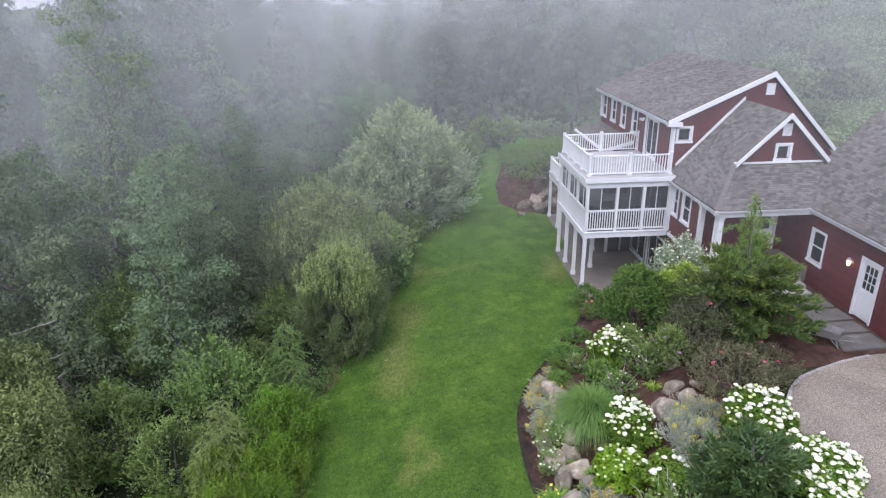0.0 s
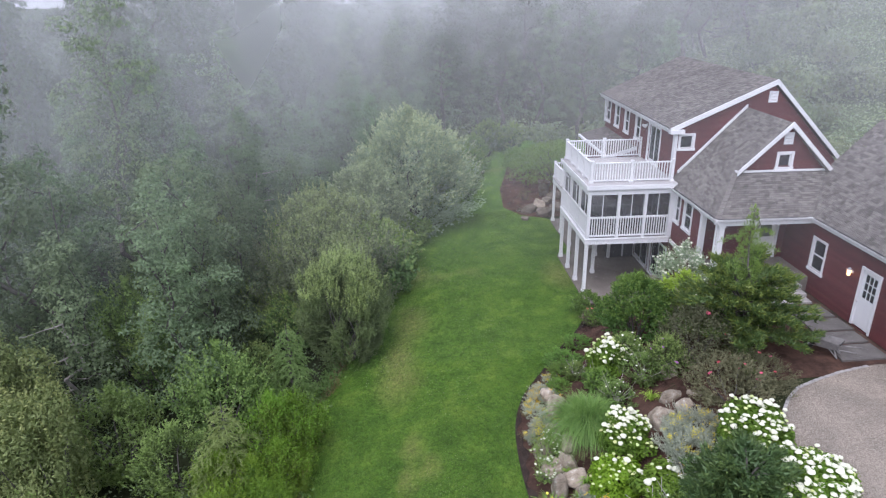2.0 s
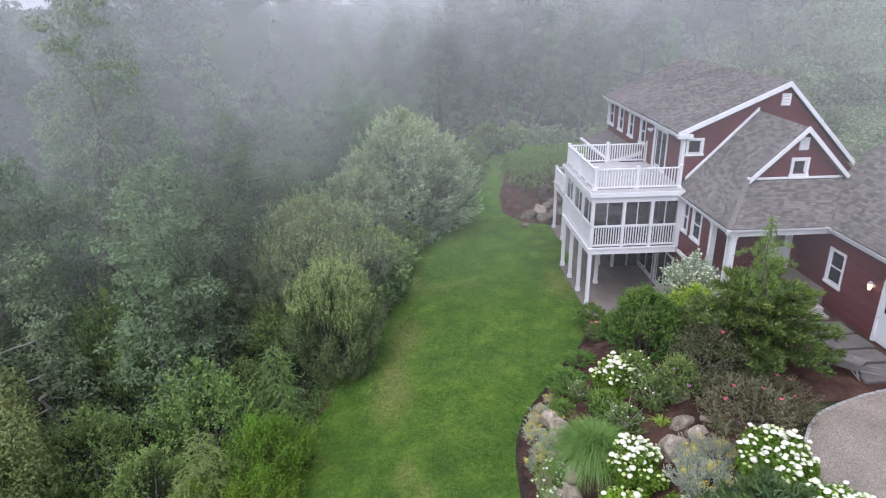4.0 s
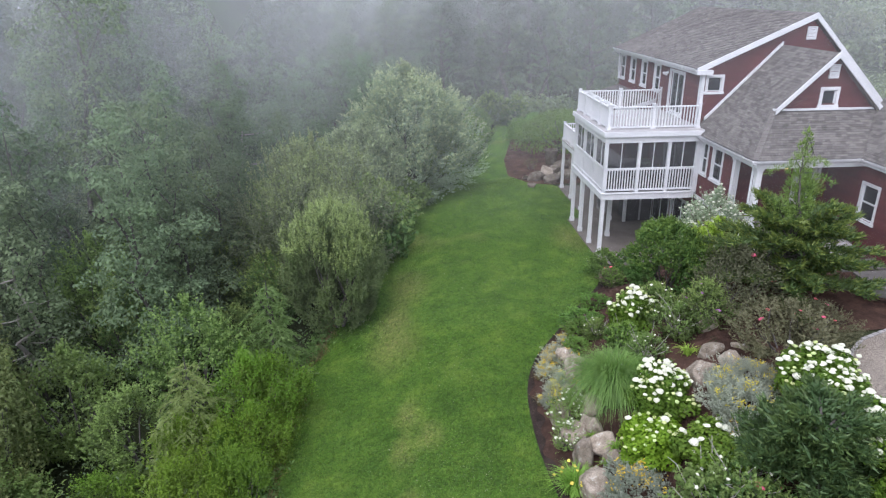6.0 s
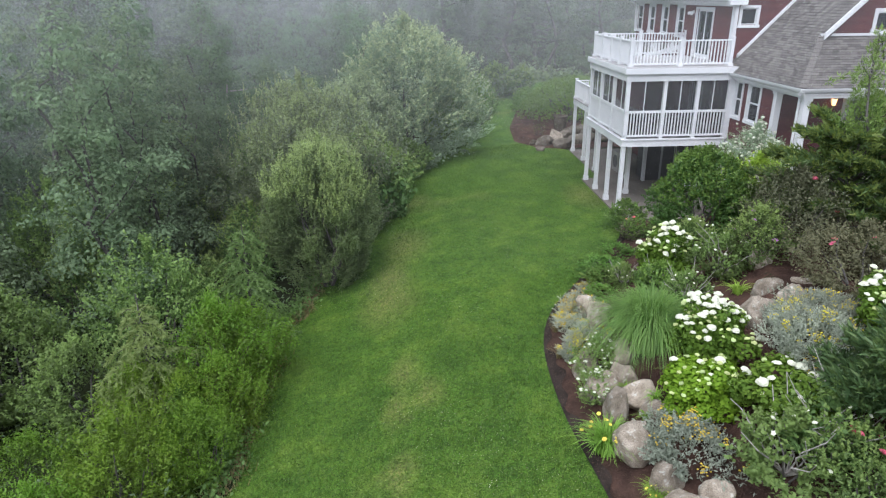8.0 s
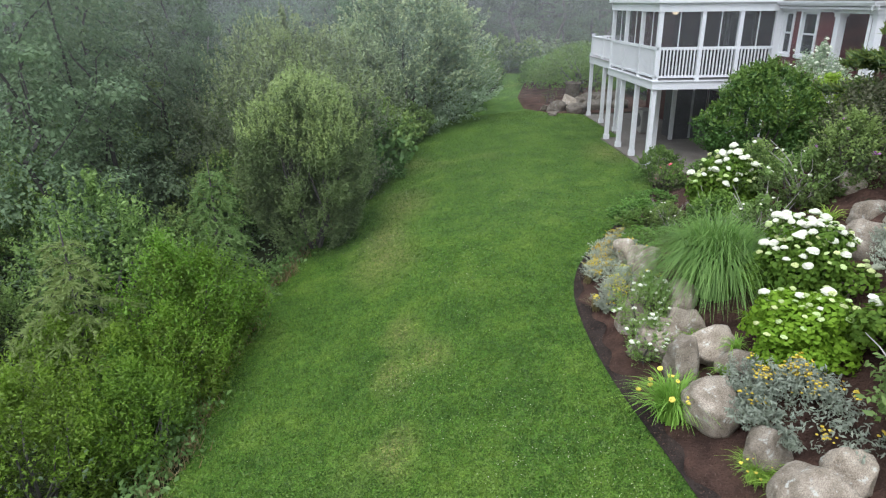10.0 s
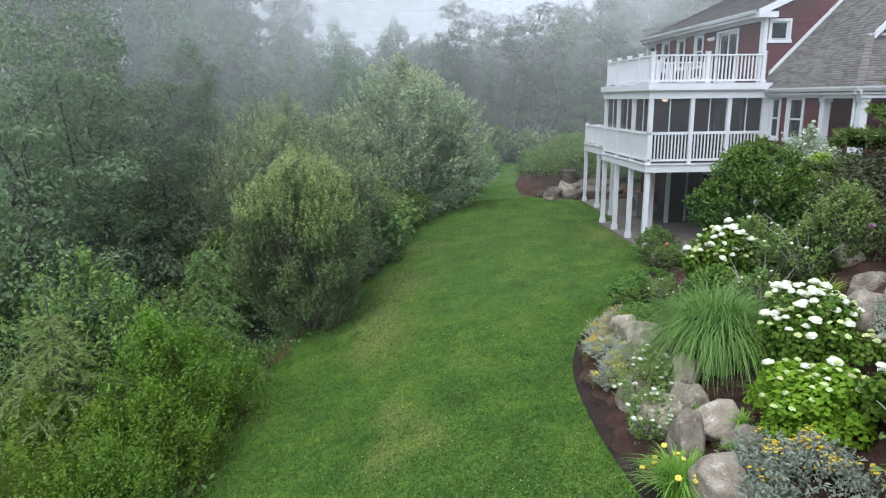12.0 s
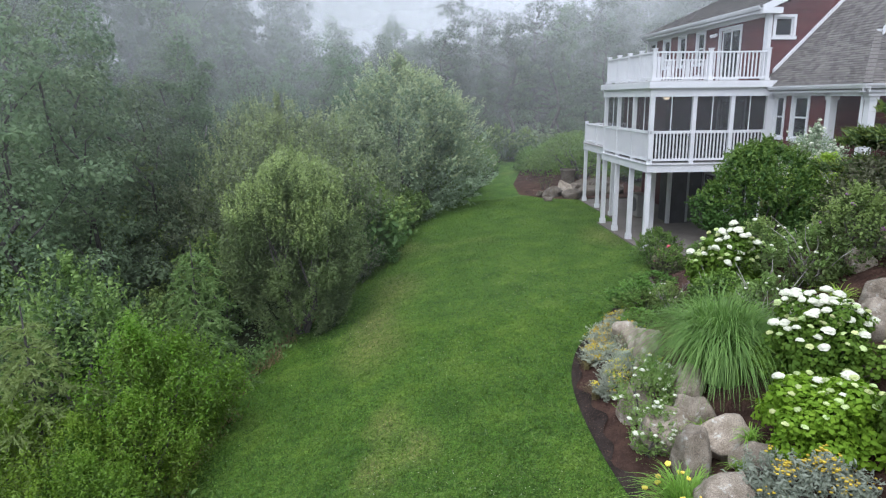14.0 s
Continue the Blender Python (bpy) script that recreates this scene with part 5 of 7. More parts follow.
def brushy(seed, wide, height, tips, per, size, mat, label, tip_mat=None, tip_from=0.45, name="shrub", category="shrub", group="", reach=0.34, up=0.9, aspect=0.45, lumps=0.2, waist=0.8, full=0.55, stems=7, narrow=0.3, clumps=0, candle=0.0):
    """A shrub built as it grows: sprays of leaves along many branchlets that reach up and out of a rounded, lumpy form;
    the top ones end in paler tips.
    """
    r = np.random.default_rng(seed)
    t = plant(name, label, category, group)
    s = Shape()
    for i in range(stems):
        az = i * 6.28 / stems + r.normal() * 0.2
        branch(s, (math.cos(az) * 0.1, math.sin(az) * 0.1, -0.2), (math.cos(az) * wide * 0.27, math.sin(az) * wide * 0.27, height * 0.62), 0.012 * height + 0.01, 0.01, r, 3, 5)
    if stems:
        part("woody_base", s, M_BARK, t)
    # the branchlets stand in clumps, with shaded gaps between them
    count = clumps or max(14, tips // 24)
    cu, caz, cfar = r.uniform(0.04, 1.0, count), np.arange(count) * 2.39996 + r.normal(size=count) * 0.4, r.uniform(0.84, 1.12, count)
    own = r.integers(0, count, tips)
    girth = np.maximum(np.sin(math.pi * np.clip(cu, 0, 1) ** waist) ** full, 0.3)
    off_u, off_a = r.normal(size=tips), r.normal(size=tips)
    u = np.clip(cu[own] + off_u * 0.8 * wide / height / count ** 0.5, 0.03, 1.0)
    az = caz[own] + off_a * 1.3 / (count ** 0.5 * girth[own])
    dome = cfar[own] * (1.05 - 0.05 * np.minimum(off_u ** 2 + off_a ** 2, 4))
    prof = np.sin(math.pi * np.clip(u, 0, 1) ** waist) ** full
    prof = np.where(u < 0.5 ** (1 / waist), np.maximum(prof, narrow), prof)
    bumpy = np.array([noise.noise(Vector((math.cos(a) * 1.7, math.sin(a) * 1.7, v * height / wide * 3.0 + seed * 1.7))) + 0.6 * noise.noise(Vector((math.cos(a) * 4.6 + 9.0, math.sin(a) * 4.6, v * height / wide * 7.0 + seed))) for a, v in zip(az, u)])
    rad = (wide / 2 - 0.55 * reach) * prof * dome * (1 + lumps * 1.3 * bumpy) * (1 - 0.42 * r.random(tips) ** 2.2)
    inner = r.random(tips) < 0.22 * (u > 0.75)
    rad = np.where(inner, rad * np.sqrt(r.random(tips)), rad)
    zz = (height - 0.5 * reach) * (u * 0.95 + 0.08 * bumpy * (u > 0.3))
    P = np.stack([np.cos(az) * rad, np.sin(az) * rad, np.maximum(zz, 0.05)], 1)
    way = unit(np.stack([np.cos(az) * (1 - u * 0.75), np.sin(az) * (1 - u * 0.75), np.full(tips, up) * (0.35 + u)], 1) + 0.25 * r.normal(size=(tips, 3)))
    way[:, 2] = np.where(inner, 1.0, way[:, 2])
    k = np.tile(np.linspace(0, 1, per), tips)[:, None]
    L = np.repeat(reach * r.uniform(0.6, 1.35, (tips, 1)), per, axis=0)
    # some of the top ones grow on as straight candles
    tall = np.repeat(candle * (u > 0.5) * (r.random(tips) < 0.45), per)[:, None]
    way = unit(way + np.array((0, 0, 1.6)) * tall[::per])
    W = np.repeat(way, per, axis=0)
    side = unit(np.cross(W, r.normal(size=W.shape)))
    C = np.repeat(P, per, axis=0) + W * L * k * (1 + tall) + side * L * 0.22 * (1.1 - k) / (1 + tall)
    nor = unit(side * 0.6 + np.array((0, 0, 0.7)) + 0.35 * r.normal(size=W.shape))
    # paler tips: new shoots on some shrubs, on others lit tops put into colour
    pale = (np.repeat(u > tip_from, per) & (k[:, 0] > 0.5)) if tip_mat else np.zeros(len(C), bool)
    under("foliage", quads("foliage", leaves(C[~pale], nor[~pale], r, size, aspect, 0.25), mat), t)
    if tip_mat:
        under("new_growth", quads("new_growth", leaves(C[pale], nor[pale], r, size * 0.9, aspect, 0.25), tip_mat), t, "paler top leaves: new shoots, and lit tips put into colour")["kind"] = "stuff"
    return t


def conifer(seed, height, wide, mat, label, tiers=16, name="young_spruce", category="tree", group="", droop=0.25, dense=150, needle=0.11, ragged=0.15):
    """A young conifer: whorls of branches with needles along them."""
    r = np.random.default_rng(seed)
    t = plant(name, label, category, group)
    tr = Shape().rod((0, 0, -0.2), (0, 0, height), 0.02 * height, 0.01)
    C, D = [], []
    for i in range(tiers):
        h = 0.1 + 0.88 * i / tiers
        for k in range(5):
            reach = wide / 2 * (1 - h) ** 0.7 * r.uniform(1 - ragged, 1 + ragged) + 0.08
            az = k * 1.257 + i * 0.7 + r.normal() * 0.25
            out, side = np.array((math.cos(az), math.sin(az), 0)), np.array((-math.sin(az), math.cos(az), 0))
            a = np.array((0, 0, height * h))

            def along(f):
                return a + out * reach * f + np.array((0, 0, reach * (0.45 * f - (0.35 + droop) * f * f)))

            tr.rod(along(0), along(0.55), 0.012, 0.007, 4).rod(along(0.55), along(1.0), 0.007, 0.003, 4)
            # side twigs that hang from the bough, with needles all along
            for w in range(2 + int(reach * 8)):
                f = r.uniform(0.2, 1.0)
                way = out * 0.6 + side * (1 if w % 2 else -1) + np.array((0, 0, -0.25 - droop * r.random()))
                span = 0.34 * reach * (1.15 - 0.7 * f)
                m = int(dense * span * 0.4) + 5
                q = r.random((m, 1))
                C.append(along(f) + way * span * q + np.array((0, 0, -0.3 * span)) * q * q)
                D.append(np.tile(way, (m, 1)))
            m = int(dense * reach * 0.35) + 6
            q = r.uniform(0.1, 1.0, m)
            C.append(np.array([along(v) for v in q]))
            D.append(np.tile(out + np.array((0, 0, -0.1)), (m, 1)))
    part("trunk", tr, M_BARK, t)
    C, D = np.concatenate(C), np.concatenate(D)
    under("needle_cover", quads("needle_cover", needles(C, unit(D), r, needle, 0.03, 0.45), mat, 3), t)
    return t


def pine(seed, height, wide, label, group=""):
    """An old pitch pine: bare leaning trunk, flat clouds of needles."""
    r = np.random.default_rng(seed)
    t = plant("pine_tree", label, "tree", group)
    tr = Shape()
    branch(tr, (0, 0, -0.3), (r.normal() * 0.6, r.normal() * 0.6, height * 0.95), 0.02 * height, 0.03, r, 5, 8)
    L = []
    for i in range(16):
        h = 0.38 + 0.6 * (i + 0.5) / 16
        az = i * 2.4 + r.normal() * 0.6
        d = wide / 2 * (1.15 - 0.75 * (h - 0.38) / 0.6) * r.uniform(0.4, 0.95)
        c = (math.cos(az) * d, math.sin(az) * d, height * h)
        rad = wide * r.uniform(0.13, 0.21)
        L.append((*c, rad, rad, rad * 0.5))
        branch(tr, (0, 0, height * (h - 0.05)), c, 0.007 * height, 0.015, r, 3, 5)
    part("trunk", tr, M_BARK, t)
    P, N = lobe_points(L, 260, r, 0.6, -0.7)
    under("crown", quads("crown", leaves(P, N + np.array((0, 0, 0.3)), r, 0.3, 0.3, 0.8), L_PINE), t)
    return t


WOOD = "trees of the wood beside the lawn"
wr = random.Random(11)
protos = [
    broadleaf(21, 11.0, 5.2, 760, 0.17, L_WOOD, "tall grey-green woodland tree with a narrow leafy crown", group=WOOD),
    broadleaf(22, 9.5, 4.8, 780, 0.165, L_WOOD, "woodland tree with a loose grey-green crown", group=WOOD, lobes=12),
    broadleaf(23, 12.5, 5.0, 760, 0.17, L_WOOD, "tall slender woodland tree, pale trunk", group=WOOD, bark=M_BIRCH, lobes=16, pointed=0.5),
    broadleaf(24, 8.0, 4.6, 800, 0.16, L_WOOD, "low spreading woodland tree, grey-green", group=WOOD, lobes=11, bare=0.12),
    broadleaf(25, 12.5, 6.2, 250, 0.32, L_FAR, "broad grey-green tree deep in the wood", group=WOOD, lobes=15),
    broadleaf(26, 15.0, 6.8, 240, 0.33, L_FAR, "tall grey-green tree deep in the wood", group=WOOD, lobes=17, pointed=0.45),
]
pines = [pine(31, 14.0, 8.0, "old dark pine with flat clouds of needles", "pines behind the lawn"), pine(32, 12.5, 7.0, "old dark pine with an open crown", "pines behind the lawn")]
used = set()


def sow(kind, x, y, scale=1.0, tall=1.0):
    pool = {"near": protos[:4], "far": protos[4:], "pine": pines}[kind]
    ob = pool[wr.randrange(len(pool))]
    a = wr.uniform(0, 360)
    if ob.name not in used:
        used.add(ob.name)
        return place(ob, x, y, a, scale, tall)
    return again(ob, x, y, a, scale, tall)


# rows of the wood, from the lawn's edge inwards
for off, gap, kind, lo, hi in ((6.2, 3.1, "near", 0.62, 0.82), (9.5, 3.3, "near", 0.8, 1.0), (13.5, 3.6, "near", 0.9, 1.1), (18, 4.3, "far", 0.85, 1.05), (23.5, 5.6, "far", 0.9, 1.1), (30, 6.8, "far", 0.95, 1.15)):
    y = 12.0 + off * 0.25
    while y < 78:
        x = float(np.interp(y, LEFT_Y, LEFT_X)) - off + wr.uniform(-1.1, 1.1)
        if x > 3.4 - 0.78 * (y - 2) - 6 and not (y < 24 and x > -11):
            big = 1.0 + (0.3 if kind == "far" else 0.18) * min(1.0, max(0.0, (-x + 3 - 0.1 * y) / 6))
            sow("near" if math.hypot(x - 3.7, y - 5) < 40 else kind, x, y, wr.uniform(lo, hi) * big, 1.0 + 0.16 * float(ease(-7, -14, x - 0.16 * (y - 30))))
        y += gap * wr.uniform(0.75, 1.3)
# the wood closes behind the lawn
for y0, kind, lo, hi, x0, x1, gap in ((62, "pine", 0.68, 0.88, 8, 27, 3.6), (66, "near", 0.74, 0.98, 0, 32, 3.4), (72, "pine", 0.72, 0.96, -6, 44, 4.6), (80, "far", 0.7, 0.92, -14, 60, 5.0), (90, "far", 0.72, 0.94, -26, 76, 6.0)):
    x = x0
    while x < x1:
        sow(kind, x + wr.uniform(-1, 1), y0 + wr.uniform(-2, 2) - (4 if x < 4 else 0), wr.uniform(lo, hi))
        x += gap * wr.uniform(0.8, 1.25)

# woods that close the view far behind
r7 = np.random.default_rng(7)
P, N = [], []
for dist, hgt in ((98, 9), (118, 10.5), (145, 12.5), (185, 15)):
    for k in range(int(dist * 0.62)):
        az = radians(-62 + 108 * (k + r7.random()) / int(dist * 0.62))
        cx, cy = 3.5 + math.sin(az) * dist + r7.normal() * 3, 3 + math.cos(az) * dist + r7.normal() * 3
        g0, h0 = gz(cx, cy), hgt * r7.uniform(0.75, 1.15)
        L = [(cx + r7.normal() * 1.6, cy + r7.normal() * 1.6, g0 + h0 * f, 2.6, 2.6, 1.7) for f in (0.25, 0.45, 0.62, 0.78, 0.92)]
        p, q = lobe_points(L, 12, r7, 0.4)
        P.append(p)
        N.append(q)
P, N = np.concatenate(P), np.concatenate(N)
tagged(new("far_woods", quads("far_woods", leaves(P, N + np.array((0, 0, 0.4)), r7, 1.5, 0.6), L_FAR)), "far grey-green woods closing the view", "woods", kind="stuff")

# thin mist sheets in arcs fitted round the camera; nearest hangs before the house
for dist in (23, 44, 51, 59, 68, 79, 93):
    veil = Shape()
    for k in range(49):
        az = radians(-64 + 112 * k / 48)
        near = 1 - (0.32 if dist > 30 else 0.0) * float(ease(0.1, -0.7, az))
        d = dist * near * (1 + 0.04 * math.sin(az * 9 + dist))
        cx, cy = 4 + math.sin(az) * d, 4 + math.cos(az) * d
        for j in range(7):
            veil.v.append((cx, cy + 0.5 * math.sin(j * 1.3 + k * 0.5), -7 + 7.5 * j))
        if k:
            veil.f += [(7 * k - 7 + j, 7 * k + j, 7 * k + j + 1, 7 * k - 6 + j) for j in range(6)]
    tagged(new("mist_veil", mesh_of("mist_veil", veil, M_NEARMIST if dist < 30 else M_WOODMIST if dist < 60 else M_MIST, smooth=True)), "thin pale sheet of mist, set in an arc round the camera", "mist", group="veils of mist", kind="stuff")

# dead snag with bare limbs
snag = plant("dead_tree", "bare grey dead tree with broken limbs", "tree")
r5 = np.random.default_rng(5)
s = Shape()
branch(s, (0, 0, -0.3), (0.3, 0.2, 6.0), 0.11, 0.03, r5, 6)
part("trunk", s, M_DEAD, snag)
for i in range(9):
    z = 1.5 + i * 0.5
    az = i * 2.1
    part("limb", branch(Shape(), (0.05 * z, 0.03 * z, z), (math.cos(az) * 1.4, math.sin(az) * 1.4, z + 0.2), 0.04, 0.01, r5, 4, 5), M_DEAD, snag)
place(snag, -10.5, 26.5)
again(snag, -4.9, 42.0, 140, 1.15)

# tall shrubs along the lawn's edge
EDGE = "tall shrubs along the lawn edge"
A = brushy(41, 4.0, 5.4, 4300, 17, 0.09, L_OLIVE, "tall rounded olive-green shrub with pale upright shoots at the lawn edge", L_SHOOT, 0.62, group=EDGE, reach=0.4, up=2.4, lumps=0.2, waist=0.92, full=0.42, narrow=0.6, clumps=130, candle=0.45)
place(A, 0.85, 28.7)
B = brushy(42, 7.2, 6.9, 4300, 15, 0.125, L_OLIVEDARK, "broad olive-grey shrub with paler shoots on top", L_OLIVETIP, 0.6, group=EDGE, reach=0.5, up=2.2, lumps=0.3, full=0.5, clumps=130, candle=0.4)
place(B, -0.3, 33.2)
C = brushy(43, 7.0, 7.0, 3000, 14, 0.15, L_SILVER, "very large silvery grey-green shrub beside the lawn", L_SILVERTIP, 0.3, group=EDGE, reach=0.55, up=0.7, lumps=0.4, aspect=0.5, full=0.5, clumps=70)
place(C, 4.0, 43.4, 0, 1.12)
again(C, 1.5, 41.2, 100, 0.85)
again(C, 6.4, 47.2, 200, 0.6)
D = brushy(44, 3.0, 2.6, 400, 9, 0.2, L_SHRUB, "fresh green leafy shrub at the lawn edge", L_FRESH, 0.5, group=EDGE, reach=0.36, up=0.6, lumps=0.26, aspect=0.5)
place(D, 2.7, 37.2, 20, 1.1)
again(D, 1.7, 34.6, 70, 1.35, 1.15)
again(D, 2.0, 36.2, 170, 1.3, 1.2)
for x, y, k in ((1.9, 32.6, 0.75), (2.2, 34.2, 0.7), (4.5, 40.4, 0.8), (6.7, 45.6, 0.8), (7.9, 47.9, 0.75), (8.8, 50.8, 0.8), (9.8, 54.2, 0.8), (10.4, 57.8, 0.7), (12, 60, 0.9), (14, 60, 0.8)):
    again(D, x - 0.7, y, wr.uniform(0, 360), k * 1.1, wr.uniform(0.9, 1.2))
E1 = brushy(45, 3.9, 3.9, 760, 12, 0.125, L_SHRUB, "rounded mid-green shrub in the undergrowth", L_FRESH, 0.4, group=EDGE, reach=0.52, up=0.8, lumps=0.32, aspect=0.5)
place(E1, -3.7, 24.6, 0, 1.0, 1.1)
for x, y, k, tl in ((-3.0, 27.4, 0.7, 0.9), (-2.0, 30.2, 0.85, 1.0), (-6.6, 27.6, 1.0, 1.2), (-7.4, 23.4, 1.0, 1.0), (-4.8, 21.8, 0.8, 0.9), (-9, 30, 1.2, 1.2), (-5.2, 31.5, 1.0, 1.1), (-3.6, 36.5, 1.1, 1.1), (-1.8, 39.5, 1.1, 1.2), (-8.0, 19.0, 0.9, 0.9), (-6.4, 17.2, 0.7, 0.8), (-9.5, 35, 1.1, 1.3), (-12, 24, 1.2, 1.2), (-10.5, 20.5, 1.1, 1.0)):
    again(E1, x, y, wr.uniform(0, 360), k, tl)
WIL = bush(46, 3.6, 4.6, 3400, 0.115, L_WILLOW, "yellowish willow shrub with drooping sprays", name="willow_shrub", group=EDGE, shoots=300, shoot_mat=L_WILLOW, lobes=18, aspect=0.35, flat=1.0)
place(WIL, -8.6, 20.4, 0, 1.25, 1.1)
again(WIL, -10.6, 23.0, 100, 1.45, 1.15)
again(WIL, -7.4, 17.2, 200, 1.0, 1.0)
again(WIL, -12.6, 19.6, 260, 1.3, 1.1)
BAY = "bright green bayberry shrubs"
F1 = brushy(47, 2.9, 2.7, 760, 16, 0.085, L_BAY, "bright yellow-green bayberry shrub at the lawn edge", L_BAYTIP, 0.35, name="bayberry_shrub", group=BAY, reach=0.6, up=1.5, lumps=0.42, aspect=0.4, clumps=64)
place(F1, -1.25, 21.8, 0, 1.12)
for x, y, k, tl in ((-0.75, 22.9, 0.9, 0.95), (-0.9, 20.6, 0.85, 0.9), (-1.0, 19.0, 0.75, 0.9), (-2.6, 20.2, 0.9, 1.0), (-1.6, 20.0, 0.8, 0.95), (-2.3, 17.9, 0.95, 1.0), (-1.5, 18.4, 0.6, 0.8), (-3.4, 16.6, 0.9, 0.9), (-2.1, 15.6, 0.8, 0.9), (-3.6, 14.4, 0.9, 1.0), (-1.4, 23.2, 0.6, 0.75), (-4.6, 18.9, 0.8, 0.9), (-1.2, 13.6, 0.8, 0.9), (-4.9, 15.2, 0.9, 0.9)):
    again(F1, x, y, wr.uniform(0, 360), k, tl)
S1 = conifer(51, 3.6, 3.0, L_SPRUCE, "young drooping spruce among the shrubs", tiers=11, droop=0.3, dense=230, ragged=0.3)
place(S1, -2.5, 20.6, 0, 1.05, 1.1)
again(S1, -1.2, 25.5, 80, 1.0, 1.1)
again(S1, -6.0, 34.6, 30, 1.6, 1.2)
again(S1, -3.2, 33.0, 200, 1.2, 1.1)

# rank growth along the foot of the shrubs: ferns, weeds and long grass
r8 = np.random.default_rng(8)
n = 9000
yy = r8.uniform(13, 47, n)
xx = np.array([lawn_left(v) for v in yy]) + r8.normal(size=n) * 0.25 - 0.35
weeds = leaves(np.stack([xx, yy, ground_z(xx, yy) + r8.uniform(0.05, 0.55, n) * r8.random(n) ** 0.5], 1), np.tile((0.3, -0.2, 0.8), (n, 1)), r8, 0.13, 0.5, 0.8)
tagged(new("undergrowth", quads("undergrowth", weeds, L_SHRUB)), "rank green weeds along the foot of the shrubs", "undergrowth", kind="stuff")
n = 3500
yy = r8.uniform(13, 33, n)
xx = np.array([lawn_left(v) for v in yy]) + r8.normal(size=n) * 0.16 - 0.15
straw = needles(np.stack([xx, yy, ground_z(xx, yy)], 1), np.tile((0.1, 0, 1.0), (n, 1)), r8, 0.3, 0.02, 0.4)
tagged(new("dry_grass", quads("dry_grass", straw, L_STRAW, 3)), "dry straw-coloured grass stalks", "grass", kind="stuff")
n = 22000
xx, yy = r8.uniform(-24, 0, n), r8.uniform(12, 60, n)
xx = xx + np.interp(yy, LEFT_Y, LEFT_X) - 0.8
floor_leaves = leaves(np.stack([xx, yy, ground_z(xx, yy) + r8.uniform(0.1, 1.1, n)], 1), np.tile((0.0, 0, 1.0), (n, 1)), r8, 0.16, 0.5, 0.7)
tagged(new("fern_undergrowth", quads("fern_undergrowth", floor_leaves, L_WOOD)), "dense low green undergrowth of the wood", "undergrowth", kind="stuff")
# scrub over the hillside behind the house
SCR = "low scrub on the hillside"
H1 = bush(61, 4.4, 2.2, 130, 0.37, L_SCRUB, "low rounded green scrub on the hillside", group=SCR, lobes=16)
place(H1, 27, 44)
for k in range(13):
    again(H1, 9.0 + k * 1.7 + wr.uniform(-0.5, 0.5), 60.3 + wr.uniform(-0.8, 1.2), wr.uniform(0, 360), wr.uniform(0.8, 1.2), wr.uniform(0.7, 1.05))
for k in range(105):
    px, py = wr.uniform(24, 62), wr.uniform(40, 84)
    if px < 26 and py < 44 or px > 14 + 0.62 * py + 4:
        continue
    again(H1, px, py, wr.uniform(0, 360), wr.uniform(0.7, 1.25), wr.uniform(0.8, 1.3))
# mound of shrubs in the far bed
MND = "mounded shrubs of the far bed"
Mo = bush(62, 4.6, 2.6, 1300, 0.17, L_MOUND, "wide mounded bright green shrub in the far bed", group=MND, lobes=20)
place(Mo, 18.6, 49.0, 0, 1.0, 0.8)
again(Mo, 13.2, 54.4, 180, 0.85, 0.75)


def umbrella_shrub(seed, radius, height, label):
    """A wide low-crowned shrub: crooked stems under a domed, overhanging roof of foliage."""
    r = np.random.default_rng(seed)
    t = plant("umbrella_shrub", label, "shrub")
    s = Shape()
    for i in range(9):
        az = i * 0.7 + r.normal() * 0.15
        reach = radius * r.uniform(0.35, 0.75)
        branch(s, (math.cos(az) * 0.25, math.sin(az) * 0.25, -0.2), (math.cos(az) * reach, math.sin(az) * reach, height * 0.66), 0.07, 0.025, r, 5, 6)
    part("trunk", s, M_BARK, t)
    L = []
    for i in range(96):
        f = math.sqrt((i + 0.5) / 96)
        az = i * 2.39996
        top = height * (1 - 0.7 * f ** 2.6) - 0.45
        L.append((math.cos(az) * f * radius * 0.9, math.sin(az) * f * radius * 0.9, top + r.normal() * 0.06, 0.62, 0.62, 0.45))
    P, N = lobe_points(L, 760, r, 0.3, -0.5)
    under("foliage", quads("foliage", leaves(P, N + np.array((0, 0, 0.5)), r, 0.13, 0.5, 0.5), L_MOUND), t)
    return t


place(umbrella_shrub(63, 3.8, 3.0, "wide domed bright green shrub overhanging the far bed"), 15.3, 50.6)
ROUND = bush(64, 1.3, 0.75, 420, 0.06, L_SHRUB, "small round green shrub in the far bed", group=MND, lobes=14)
place(ROUND, 12.0, 46.0)
pot = thing("garden_pot", (13.55, 47.0, 0.0), "dark weathered pot standing in the far bed", "pot")
prof = ((0.3, -0.1), (0.34, 0.1), (0.4, 0.55), (0.42, 0.86), (0.46, 0.88), (0.46, 0.98), (0.38, 0.98), (0.36, 0.8))
body = Shape()
for k, (rad, z) in enumerate(prof):
    for j in range(20):
        body.v.append((13.55 + rad * math.cos(j * math.pi / 10), 47.0 + rad * math.sin(j * math.pi / 10), z + gz(13.55, 47.0)))
    if k:
        body.f += [(20 * k - 20 + j, 20 * k - 20 + (j + 1) % 20, 20 * k + (j + 1) % 20, 20 * k + j) for j in range(20)]
part("vessel", body, M_DARKROCK, pot)
